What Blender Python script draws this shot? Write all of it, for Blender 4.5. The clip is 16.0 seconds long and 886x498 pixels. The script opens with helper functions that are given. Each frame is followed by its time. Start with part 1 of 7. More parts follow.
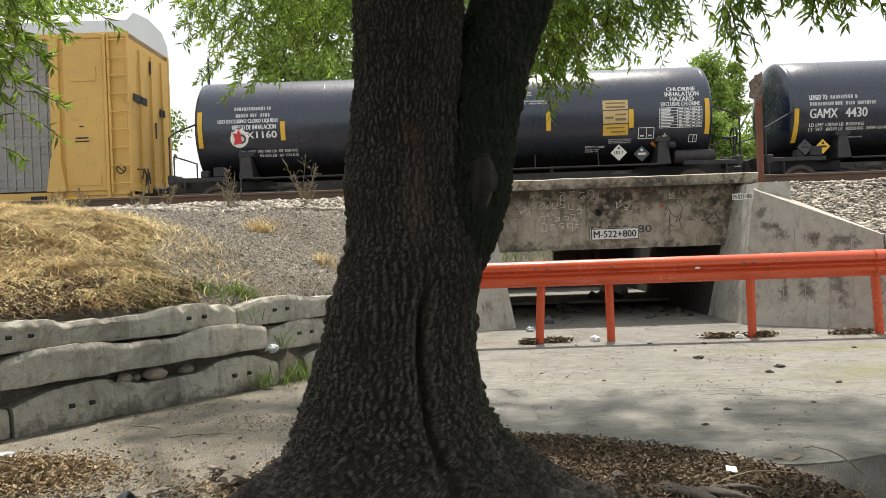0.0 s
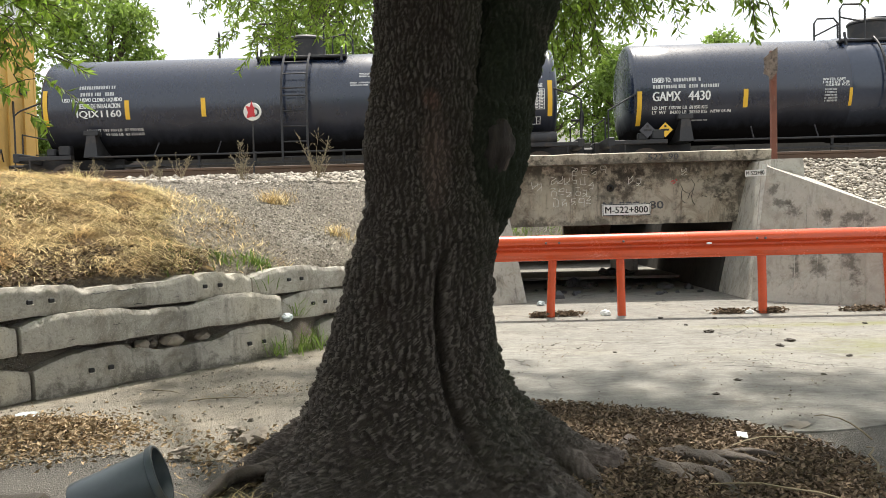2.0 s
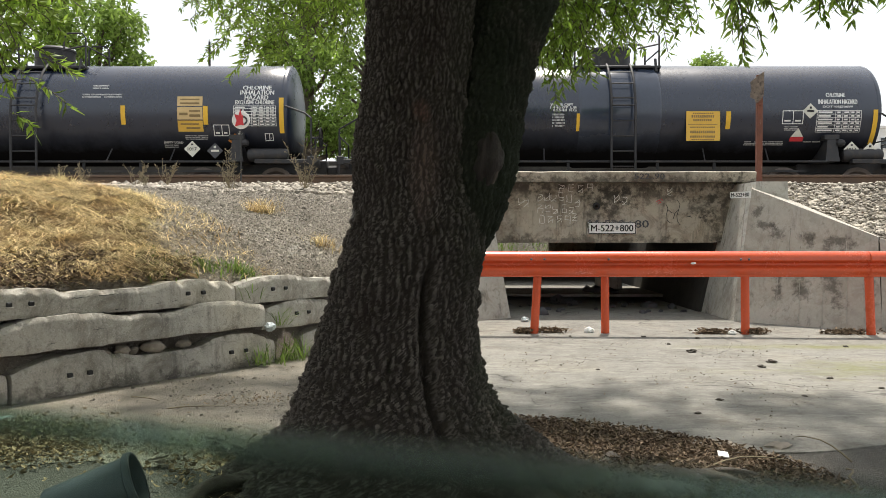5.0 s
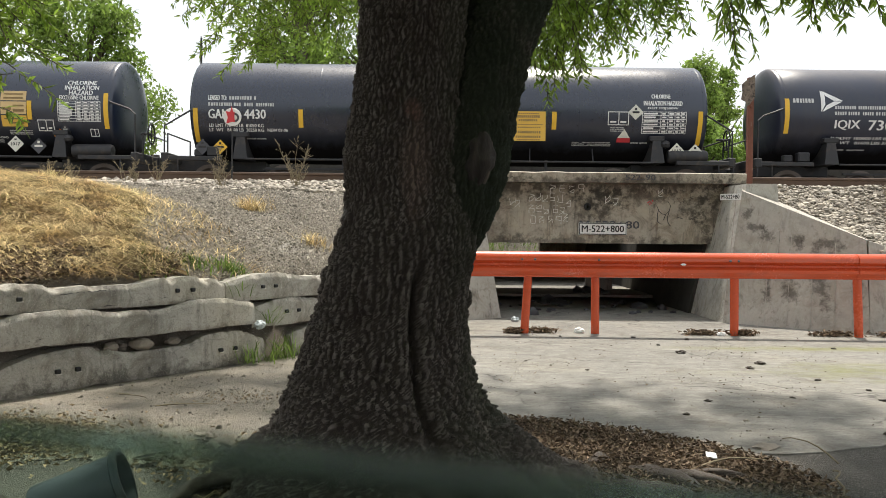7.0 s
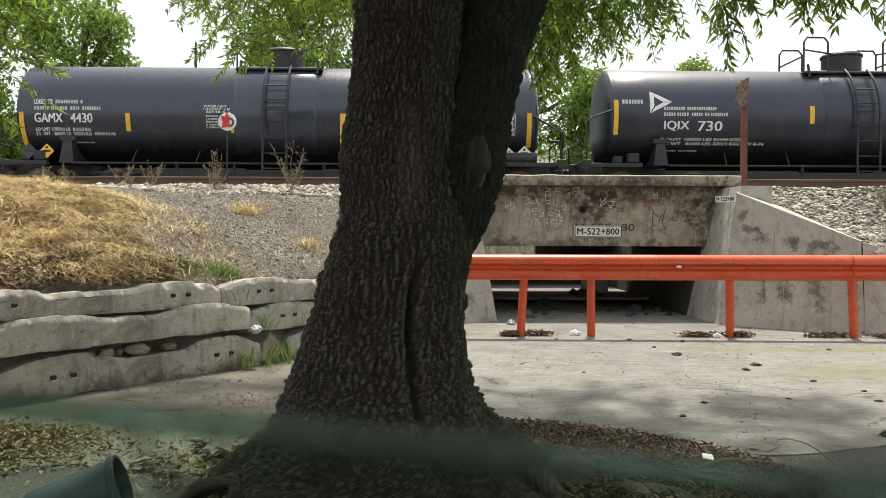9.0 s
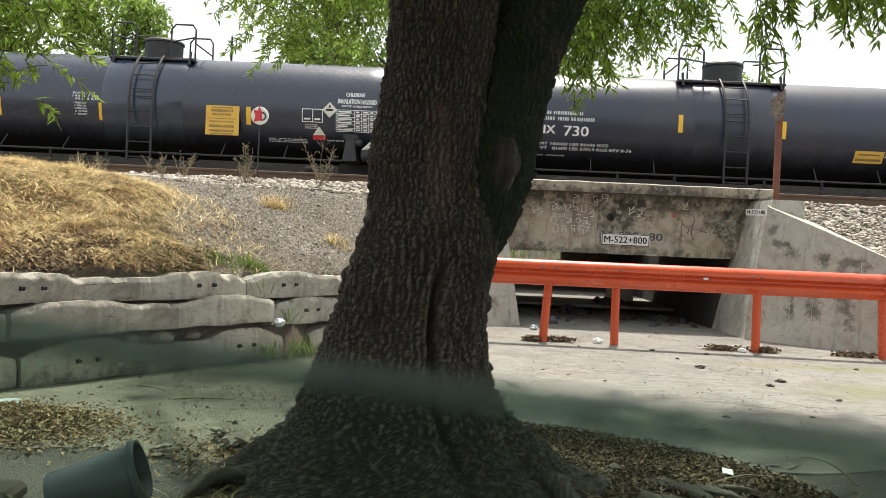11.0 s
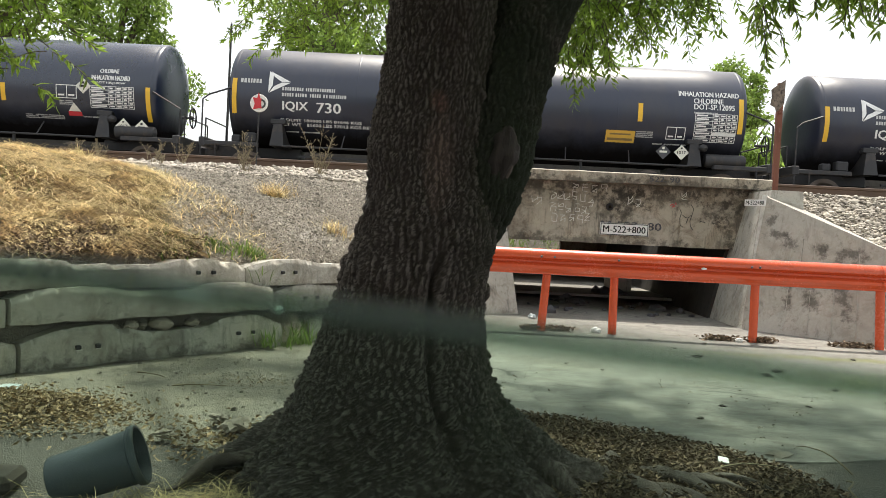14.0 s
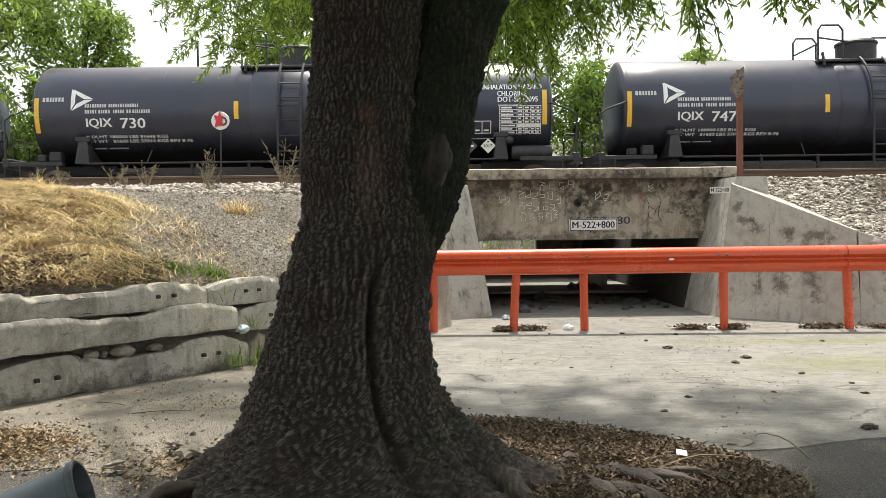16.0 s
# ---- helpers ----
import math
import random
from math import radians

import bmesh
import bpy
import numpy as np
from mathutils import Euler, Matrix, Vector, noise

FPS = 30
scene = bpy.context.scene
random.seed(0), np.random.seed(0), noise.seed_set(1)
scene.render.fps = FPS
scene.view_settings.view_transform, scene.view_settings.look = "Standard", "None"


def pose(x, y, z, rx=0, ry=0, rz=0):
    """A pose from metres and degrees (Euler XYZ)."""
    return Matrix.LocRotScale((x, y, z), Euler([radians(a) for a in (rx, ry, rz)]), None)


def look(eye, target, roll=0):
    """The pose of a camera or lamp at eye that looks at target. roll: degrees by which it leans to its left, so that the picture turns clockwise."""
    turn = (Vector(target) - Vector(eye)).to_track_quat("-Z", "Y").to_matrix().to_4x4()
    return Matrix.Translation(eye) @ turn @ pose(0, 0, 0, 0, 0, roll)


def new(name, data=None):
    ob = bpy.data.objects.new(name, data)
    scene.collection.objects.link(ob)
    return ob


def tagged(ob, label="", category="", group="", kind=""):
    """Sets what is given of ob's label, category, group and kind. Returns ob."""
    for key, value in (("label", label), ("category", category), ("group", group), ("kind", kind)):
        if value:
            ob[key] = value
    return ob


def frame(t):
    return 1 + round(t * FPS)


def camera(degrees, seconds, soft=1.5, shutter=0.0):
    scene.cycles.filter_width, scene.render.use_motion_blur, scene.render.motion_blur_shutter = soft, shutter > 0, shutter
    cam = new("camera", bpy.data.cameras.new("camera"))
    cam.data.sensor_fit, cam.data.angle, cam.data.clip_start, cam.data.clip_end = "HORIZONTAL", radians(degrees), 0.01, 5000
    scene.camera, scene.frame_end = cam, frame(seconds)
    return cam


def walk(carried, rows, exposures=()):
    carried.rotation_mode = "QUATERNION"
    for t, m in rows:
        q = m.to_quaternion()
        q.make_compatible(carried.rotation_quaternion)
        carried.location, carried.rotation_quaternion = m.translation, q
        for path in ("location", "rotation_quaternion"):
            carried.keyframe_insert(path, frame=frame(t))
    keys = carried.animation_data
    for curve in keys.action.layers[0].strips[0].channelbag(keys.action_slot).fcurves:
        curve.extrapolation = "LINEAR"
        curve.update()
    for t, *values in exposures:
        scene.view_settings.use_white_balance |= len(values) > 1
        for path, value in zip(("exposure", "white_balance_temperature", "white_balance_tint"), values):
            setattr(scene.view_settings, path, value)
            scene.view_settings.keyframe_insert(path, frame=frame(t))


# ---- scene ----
cam = camera(57.3, 16.0, soft=0.6)
cam.data.dof.use_dof = True
cam.data.dof.focus_distance, cam.data.dof.aperture_fstop = 11.0, 15.0

PATH = [
    (0, (0.050, 0.096, 1.3080), (0.035, 2.096, 1.2890), -2.0),
    (0.5, (0.014, 0.040, 1.2720), (0.020, 2.039, 1.2174), -1.5),
    (1, (0.007, 0.048, 1.2480), (0.080, 2.044, 1.1542), -3.4),
    (1.5, (0.011, 0.038, 1.2490), (0.009, 2.035, 1.1341), -3.7),
    (2, (0.006, 0.044, 1.2441), (-0.032, 2.042, 1.1728), -1.5),
    (2.5, (0.006, 0.057, 1.2348), (-0.046, 2.056, 1.2060), -0.6),
    (3, (0.007, 0.060, 1.2325), (-0.060, 2.059, 1.2190), -0.2),
    (3.5, (0.003, 0.057, 1.2330), (-0.053, 2.056, 1.2169), 0.4),
    (4, (0.000, 0.048, 1.2354), (-0.019, 2.048, 1.2108), 0.5),
    (4.5, (0.000, 0.052, 1.2328), (-0.007, 2.052, 1.2077), 0.4),
    (5, (0.000, 0.050, 1.2321), (-0.001, 2.050, 1.1959), 0.0),
    (7.5, (0.000, 0.052, 1.2327), (0.027, 2.051, 1.1946), 0.6),
    (8, (0.000, 0.050, 1.2325), (0.036, 2.049, 1.2003), 0.4),
    (8.5, (0.000, 0.051, 1.2311), (0.033, 2.051, 1.2069), 0.3),
    (9, (-0.001, 0.047, 1.2311), (0.031, 2.047, 1.2020), 0.2),
    (9.5, (-0.001, 0.050, 1.2299), (0.024, 2.050, 1.1978), 0.3),
    (9.7, (-0.002, 0.050, 1.2296), (0.021, 2.050, 1.1982), 0.4),
    (12, (0.005, 0.051, 1.2230), (-0.079, 2.049, 1.1967), 4.4),
    (12.5, (0.009, 0.032, 1.2309), (-0.090, 2.029, 1.2037), 4.6),
    (13, (0.004, 0.025, 1.2272), (-0.080, 2.023, 1.1845), 4.3),
    (13.5, (-0.001, 0.038, 1.2248), (-0.067, 2.036, 1.1624), 3.5),
    (14, (0.000, 0.040, 1.2218), (-0.027, 2.039, 1.1685), 2.9),
    (14.5, (-0.002, 0.040, 1.2213), (-0.000, 2.039, 1.1541), 1.9),
    (15, (0.000, 0.031, 1.2219), (0.028, 2.029, 1.1410), 2.0),
    (15.5, (0.010, 0.031, 1.2391), (0.050, 2.028, 1.1344), 0.9),
    (15.6, (0.050, 0.040, 1.2620), (0.075, 2.038, 1.1720), 0.3),
    (15.8, (0.160, 0.055, 1.2620), (0.201, 2.053, 1.1830), -0.3),
    (16, (0.211, 0.070, 1.2520), (0.222, 2.070, 1.2090), -0.7),
]
walk(cam, [(t, look(eye, target, roll)) for t, eye, target, roll in PATH], [(0, 0.2), (1, 0.48), (1.6, 0.52), (2.1, 0.52), (3, 0.25), (8.5, 0.21), (12, 0.45), (14, 0.43), (16, 0.42)])

# ---- light ----
world = bpy.data.worlds.new("hazy_sky")
scene.world = world
world.use_nodes = True
wn, wl = world.node_tree.nodes, world.node_tree.links
wn.clear()
sky = wn.new("ShaderNodeTexSky")
sky.sky_type = "NISHITA"
sky.sun_disc = False
sky.sun_elevation, sky.sun_rotation = radians(68), radians(12)
sky.air_density, sky.dust_density = 1.2, 6.0
wm = wn.new("ShaderNodeMix")
wm.data_type = "RGBA"
wm.inputs[0].default_value = 0.72
wm.inputs[7].default_value = (9.0, 9.3, 9.5, 1)
wb = wn.new("ShaderNodeBackground")
wb.inputs[1].default_value = 0.128
wo = wn.new("ShaderNodeOutputWorld")
wl.new(sky.outputs[0], wm.inputs[6])
wl.new(wm.outputs[2], wb.inputs[0])
wl.new(wb.outputs[0], wo.inputs[0])

sun_data = bpy.data.lights.new("sun", "SUN")
sun_data.energy, sun_data.angle, sun_data.color = 5.0, radians(2.5), (1.0, 0.94, 0.84)
sun = new("sun", sun_data)
sun.matrix_world = look((0.08 * 60, 0.36 * 60, 0.93 * 60), (0, 0, 0))


# ---- materials ----
def nodes_of(m):
    m.use_nodes = True
    return m.node_tree.nodes, m.node_tree.links


def math_node(n, l, op, a, b=None):
    k = n.new("ShaderNodeMath")
    k.operation = op
    for i, v in ((0, a), (1, b)):
        if v is None:
            continue
        if isinstance(v, (int, float)):
            k.inputs[i].default_value = v
        else:
            l.new(v, k.inputs[i])
    return k.outputs[0]


def mixed(n, l, fac, a, b, mode="MIX"):
    k = n.new("ShaderNodeMix")
    k.data_type, k.blend_type = "RGBA", mode
    for i, v in ((0, fac), (6, a), (7, b)):
        if isinstance(v, (int, float)):
            k.inputs[i].default_value = v
        elif isinstance(v, tuple):
            k.inputs[i].default_value = (*v, 1)
        else:
            l.new(v, k.inputs[i])
    return k.outputs[2]


def ramp(n, l, v, lo, hi):
    k = n.new("ShaderNodeMapRange")
    k.inputs[1].default_value, k.inputs[2].default_value = lo, hi
    l.new(v, k.inputs[0])
    return k.outputs[0]


def noise_node(n, l, co, scale, detail=4.0, rough=0.6, distort=0.0):
    k = n.new("ShaderNodeTexNoise")
    k.inputs["Scale"].default_value = scale
    k.inputs["Detail"].default_value = detail
    k.inputs["Roughness"].default_value = rough
    k.inputs["Distortion"].default_value = distort
    l.new(co, k.inputs["Vector"])
    return k.outputs[0]


def stretched(n, l, co, sx, sy, sz):
    k = n.new("ShaderNodeMapping")
    k.inputs["Scale"].default_value = (sx, sy, sz)
    l.new(co, k.inputs["Vector"])
    return k.outputs[0]


def surface(name, base, rough=0.6, metal=0.0, coarse=1.5, fine=30.0, var=0.25, bump=0.15, dist=0.01,
            stain=None, stain_at=(0.52, 0.7), stain_scale=2.0, stretch=(1, 1, 1), island=0.0, objvar=0.0,
            second=None, second_at=(0.45, 0.6), spec=0.5, translucent=0.0):
    """A painted, weathered or mineral surface with variation at two scales."""
    m = bpy.data.materials.new(name)
    n, l = nodes_of(m)
    p = n["Principled BSDF"]
    co = n.new("ShaderNodeTexCoord").outputs["Object"]
    co = stretched(n, l, co, *stretch)
    a = noise_node(n, l, co, coarse, 5)
    b = noise_node(n, l, co, fine, 6, 0.7)
    v = math_node(n, l, "ADD", math_node(n, l, "MULTIPLY", a, 0.6), math_node(n, l, "MULTIPLY", b, 0.4))
    shade = ramp(n, l, v, 0.3, 0.7)
    col = mixed(n, l, shade, tuple(max(0, c * (1 - var)) for c in base), tuple(min(1, c * (1 + var)) for c in base))
    if second:
        c = noise_node(n, l, co, coarse * 0.7 + 0.13, 6, 0.65, 0.4)
        col = mixed(n, l, ramp(n, l, c, *second_at), col, second)
    if stain:
        c = noise_node(n, l, co, stain_scale, 8, 0.7, 0.3)
        col = mixed(n, l, ramp(n, l, c, *stain_at), col, stain)
    if island:
        g = n.new("ShaderNodeNewGeometry").outputs["Random Per Island"]
        f = math_node(n, l, "ADD", math_node(n, l, "MULTIPLY", g, 2 * island), 1 - island)
        vm = n.new("ShaderNodeVectorMath")
        vm.operation = "SCALE"
        l.new(col, vm.inputs[0])
        l.new(f, vm.inputs[3])
        col = vm.outputs[0]
    if objvar:
        g = n.new("ShaderNodeObjectInfo").outputs["Random"]
        f = math_node(n, l, "ADD", math_node(n, l, "MULTIPLY", g, 2 * objvar), 1 - objvar)
        vm = n.new("ShaderNodeVectorMath")
        vm.operation = "SCALE"
        l.new(col, vm.inputs[0])
        l.new(f, vm.inputs[3])
        col = vm.outputs[0]
    l.new(col, p.inputs["Base Color"])
    r = math_node(n, l, "ADD", math_node(n, l, "MULTIPLY", math_node(n, l, "SUBTRACT", v, 0.5), 0.5), rough)
    l.new(r, p.inputs["Roughness"])
    p.inputs["Metallic"].default_value = metal
    p.inputs["Specular IOR Level"].default_value = spec
    if bump:
        k = n.new("ShaderNodeBump")
        k.inputs["Strength"].default_value = min(1, bump)
        k.inputs["Distance"].default_value = dist
        l.new(v, k.inputs["Height"])
        l.new(k.outputs[0], p.inputs["Normal"])
    if translucent:
        t = n.new("ShaderNodeBsdfTranslucent")
        l.new(col, t.inputs[0])
        s = n.new("ShaderNodeMixShader")
        s.inputs[0].default_value = translucent
        l.new(p.outputs[0], s.inputs[1])
        l.new(t.outputs[0], s.inputs[2])
        l.new(s.outputs[0], n["Material Output"].inputs[0])
    return m


def concrete_material(name, base, streak=0.0, crack=0.0, moss=(), blotch=None, spots=(), drip=(3.2, 0.28), crack_scale=0.55, pits=0.0, relief=0.35, mottle=0.0):
    m = surface(name, base, rough=0.85, coarse=0.9, fine=22, var=0.22, bump=relief, dist=0.010,
                stain=tuple(c * 0.55 for c in base), stain_at=(0.53, 0.75), stain_scale=1.3,
                second=tuple(min(1, c * v) for c, v in zip(base, (1.18, 1.15, 1.08))), second_at=(0.5, 0.68), spec=0.25)
    n, l = nodes_of(m)
    p = n["Principled BSDF"]
    col = p.inputs["Base Color"].links[0].from_socket
    co = n.new("ShaderNodeTexCoord").outputs["Object"]
    if streak:
        s = noise_node(n, l, stretched(n, l, co, drip[0], drip[0], drip[1]), 2.0, 7, 0.7)
        f = math_node(n, l, "MULTIPLY", ramp(n, l, s, 0.53, 0.66), streak)
        s2 = noise_node(n, l, co, 1.6, 6, 0.7, 0.5)
        f = math_node(n, l, "MULTIPLY", f, ramp(n, l, s2, 0.38, 0.56))
        col = mixed(n, l, f, col, (0.035, 0.032, 0.03))
    if blotch:
        s = noise_node(n, l, co, 2.7, 9, 0.75, 0.8)
        col = mixed(n, l, math_node(n, l, "MULTIPLY", ramp(n, l, s, 0.50, 0.66), 0.75), col, blotch)
        s = noise_node(n, l, co, 9.0, 7, 0.75, 0.4)
        col = mixed(n, l, math_node(n, l, "MULTIPLY", ramp(n, l, s, 0.55, 0.68), 0.55), col, tuple(c * 0.5 for c in blotch))
    for cx, cz, sx, sz in spots:
        mp = n.new("ShaderNodeMapping")
        mp.inputs["Location"].default_value = (-cx / sx, 0, -cz / sz)
        mp.inputs["Scale"].default_value = (1 / sx, 0, 1 / sz)
        l.new(co, mp.inputs["Vector"])
        ln = n.new("ShaderNodeVectorMath")
        ln.operation = "LENGTH"
        l.new(mp.outputs[0], ln.inputs[0])
        d = math_node(n, l, "ADD", ln.outputs[1], math_node(n, l, "MULTIPLY", noise_node(n, l, co, 8.0, 8, 0.72), 5.0))
        col = mixed(n, l, math_node(n, l, "MULTIPLY", ramp(n, l, d, 3.4, 2.7), 0.66), col, (0.05, 0.044, 0.037))
    if crack:
        w = noise_node(n, l, co, 1.1, 5)
        vm = n.new("ShaderNodeVectorMath")
        vm.operation = "ADD"
        l.new(co, vm.inputs[0])
        sc = n.new("ShaderNodeVectorMath")
        sc.operation = "SCALE"
        sc.inputs[3].default_value = 1.3
        l.new(n.new("ShaderNodeTexNoise").outputs["Color"], sc.inputs[0])
        tn = sc.inputs[0].links[0].from_node
        tn.inputs["Scale"].default_value, tn.inputs["Detail"].default_value = 0.9, 8
        l.new(co, tn.inputs["Vector"])
        l.new(sc.outputs[0], vm.inputs[1])
        vo = n.new("ShaderNodeTexVoronoi")
        vo.feature = "DISTANCE_TO_EDGE"
        vo.inputs["Scale"].default_value = crack_scale
        l.new(vm.outputs[0], vo.inputs["Vector"])
        thin = ramp(n, l, vo.outputs["Distance"], 0.011 if crack_scale < 1 else 0.018, 0.0)
        f = math_node(n, l, "MULTIPLY", thin, math_node(n, l, "MULTIPLY", ramp(n, l, w, 0.45, 0.55), crack))
        col = mixed(n, l, f, col, (0.06, 0.055, 0.05))
    if mottle:
        # trowel marks, scuffs and drifted dust
        g = noise_node(n, l, stretched(n, l, co, 0.6, 1.5, 1), 3.4, 9, 0.78, 0.9)
        col = mixed(n, l, math_node(n, l, "MULTIPLY", ramp(n, l, g, 0.50, 0.70), mottle), col, tuple(c * 0.5 for c in base))
        g = noise_node(n, l, stretched(n, l, co, 0.5, 1.6, 1), 7.5, 9, 0.8, 0.5)
        col = mixed(n, l, math_node(n, l, "MULTIPLY", ramp(n, l, g, 0.52, 0.66), mottle), col, tuple(min(1, c * 1.55) for c in base))
    if pits:
        # sandy grain, pits and dirt specks
        g = noise_node(n, l, co, 70, 5, 0.8)
        col = mixed(n, l, math_node(n, l, "MULTIPLY", ramp(n, l, g, 0.52, 0.66), pits), col, tuple(c * 0.42 for c in base))
        g = noise_node(n, l, co, 24, 6, 0.8, 0.5)
        col = mixed(n, l, math_node(n, l, "MULTIPLY", ramp(n, l, g, 0.58, 0.68), pits), col, tuple(c * 0.30 for c in base))
        g = noise_node(n, l, co, 110, 3, 0.7)
        col = mixed(n, l, math_node(n, l, "MULTIPLY", ramp(n, l, g, 0.56, 0.7), pits * 0.8), col, tuple(min(1, c * 1.5) for c in base))
    for cx, cy, sx, sy in moss:
        mp = n.new("ShaderNodeMapping")
        mp.inputs["Location"].default_value = (-cx / sx, -cy / sy, 0)
        mp.inputs["Scale"].default_value = (1 / sx, 1 / sy, 0)
        l.new(co, mp.inputs["Vector"])
        ln = n.new("ShaderNodeVectorMath")
        ln.operation = "LENGTH"
        l.new(mp.outputs[0], ln.inputs[0])
        d = math_node(n, l, "ADD", ln.outputs[1], math_node(n, l, "MULTIPLY", noise_node(n, l, stretched(n, l, co, 1, 1.6, 1), 2.6, 9, 0.75, 0.6), 3.2))
        col = mixed(n, l, math_node(n, l, "MULTIPLY", ramp(n, l, d, 2.75, 1.7), 0.7), col, (0.165, 0.17, 0.05))
    l.new(col, p.inputs["Base Color"])
    return m


M_CONCRETE = concrete_material("pale_concrete_ground", (0.222, 0.213, 0.191), mottle=0.75, crack=1.0, moss=((5.2, 7.4, 2.2, 0.6), (5.0, 8.9, 2.4, 0.22), (7.0, 6.9, 2.0, 0.6)), blotch=(0.125, 0.108, 0.088), pits=0.75, relief=0.6)
M_WALL = concrete_material("weathered_cast_concrete", (0.44, 0.42, 0.37), streak=1.0, blotch=(0.26, 0.23, 0.18), drip=(2.6, 0.30))
M_GIRDER = concrete_material("stained_girder_concrete", (0.40, 0.36, 0.295), streak=0.75, blotch=(0.13, 0.095, 0.065), spots=((2.40, 1.70, 0.34, 0.40), (2.62, 1.80, 0.44, 0.22), (2.66, 1.66, 0.26, 0.40), (4.45, 1.55, 0.45, 0.8), (4.1, 1.68, 0.4, 0.22), (2.6, 2.02, 5.0, 0.15), (1.9, 1.12, 2.4, 0.12), (3.3, 1.85, 0.7, 0.2), (1.1, 1.9, 0.9, 0.2)))
M_WING = concrete_material("board_marked_concrete", (0.42, 0.395, 0.345), streak=0.35, blotch=(0.29, 0.26, 0.21), drip=(4.5, 0.30),
                           spots=((4.55, 1.36, 0.16, 0.07), (4.68, 1.24, 0.10, 0.14), (4.98, 1.15, 0.09, 0.16), (5.25, 1.10, 0.22, 0.13), (4.48, 1.57, 0.09, 0.09), (4.62, 0.50, 0.07, 0.24), (4.86, 0.52, 0.10, 0.26), (5.15, 0.55, 0.10, 0.3), (5.5, 0.6, 0.07, 0.4), (6.2, 0.6, 0.3, 0.4)))
# near-black stands in for shade inside the underpass and beneath the train
M_SHADEWALL = concrete_material("shade_black_wall", (0.05, 0.047, 0.042), streak=0.5, blotch=(0.025, 0.023, 0.02))
M_PALE = concrete_material("whitish_concrete", (0.56, 0.54, 0.49), blotch=(0.36, 0.33, 0.28))
M_SLEEPER = concrete_material("sleeper_concrete", (0.43, 0.405, 0.355), streak=0.4, crack=0.35, blotch=(0.19, 0.165, 0.13), crack_scale=1.5, pits=0.8, relief=0.9)
# bottom row: slightly darker concrete with dark spots along the foot
M_SLEEPER_LOW = concrete_material("low_sleeper_concrete", (0.39, 0.365, 0.32), streak=0.5, crack=0.35, blotch=(0.15, 0.13, 0.10), crack_scale=1.5, pits=0.7, relief=0.9,
                                  spots=((0.25, 0.04, 0.30, 0.10), (0.95, 0.03, 0.35, 0.11), (1.5, 0.03, 0.3, 0.10), (2.15, 0.03, 0.35, 0.12)))
M_ASPHALT = surface("dusty_asphalt", (0.118, 0.112, 0.102), 0.9, coarse=0.8, fine=60, var=0.35, bump=0.5, dist=0.006,
                    second=(0.155, 0.146, 0.13), second_at=(0.44, 0.62), spec=0.2)
M_SOIL = surface("gritty_soil", (0.27, 0.238, 0.195), 0.95, coarse=1.2, fine=35, var=0.4, bump=0.8, dist=0.03,
                 second=(0.175, 0.15, 0.122), second_at=(0.46, 0.64), stain=(0.36, 0.335, 0.295), stain_at=(0.54, 0.68), stain_scale=0.9, spec=0.1)


def gravelly(m, scale=38.0):
    """Adds a skin of small stones, each its own grey, to a soil."""
    n, l = nodes_of(m)
    p = n["Principled BSDF"]
    col = p.inputs["Base Color"].links[0].from_socket
    co = n.new("ShaderNodeTexCoord").outputs["Object"]
    v = n.new("ShaderNodeTexVoronoi")
    v.inputs["Scale"].default_value = scale
    l.new(co, v.inputs["Vector"])
    sx = n.new("ShaderNodeSeparateColor")
    l.new(v.outputs["Color"], sx.inputs[0])
    grey = mixed(n, l, sx.outputs[0], (0.13, 0.115, 0.095), (0.42, 0.385, 0.34))
    keep = math_node(n, l, "MULTIPLY", ramp(n, l, sx.outputs[1], 0.25, 0.4), ramp(n, l, v.outputs["Distance"], 0.5, 0.3))
    l.new(mixed(n, l, math_node(n, l, "MULTIPLY", keep, 0.85), col, grey), p.inputs["Base Color"])
    k = n.new("ShaderNodeBump")
    k.inputs["Strength"].default_value, k.inputs["Distance"].default_value = 1.0, 0.02
    l.new(math_node(n, l, "SUBTRACT", 1.0, v.outputs["Distance"]), k.inputs["Height"])
    l.new(p.inputs["Normal"].links[0].from_socket, k.inputs["Normal"])
    l.new(k.outputs[0], p.inputs["Normal"])


gravelly(M_SOIL, 80.0)
gravelly(M_ASPHALT, 110.0)
M_YARD = surface("dusty_yard", (0.385, 0.345, 0.28), 0.95, coarse=0.9, fine=60, var=0.35, bump=0.8, dist=0.012, second=(0.28, 0.26, 0.225), second_at=(0.46, 0.64), stain=(0.20, 0.175, 0.14), stain_at=(0.55, 0.7), stain_scale=3.0, spec=0.1)
gravelly(M_YARD, 95.0)
M_STONE = surface("crushed_stone", (0.35, 0.315, 0.265), 0.9, coarse=6, fine=50, var=0.3, bump=0.4, island=0.55, spec=0.2)
M_GRIT = surface("brown_grit", (0.30, 0.27, 0.225), 0.95, coarse=6, fine=50, var=0.3, bump=0.4, island=0.6, spec=0.15)
M_STRAW = surface("dry_straw", (0.66, 0.54, 0.30), 0.8, coarse=2.0, fine=20, var=0.35, bump=0, island=0.75, spec=0.2, translucent=0.25,
                  second=(0.40, 0.27, 0.12), second_at=(0.48, 0.62), stain=(0.46, 0.44, 0.17), stain_at=(0.56, 0.70), stain_scale=0.9)
M_GRASS = surface("fresh_grass", (0.15, 0.225, 0.045), 0.6, coarse=3, fine=20, var=0.3, bump=0, island=0.4, translucent=0.35)
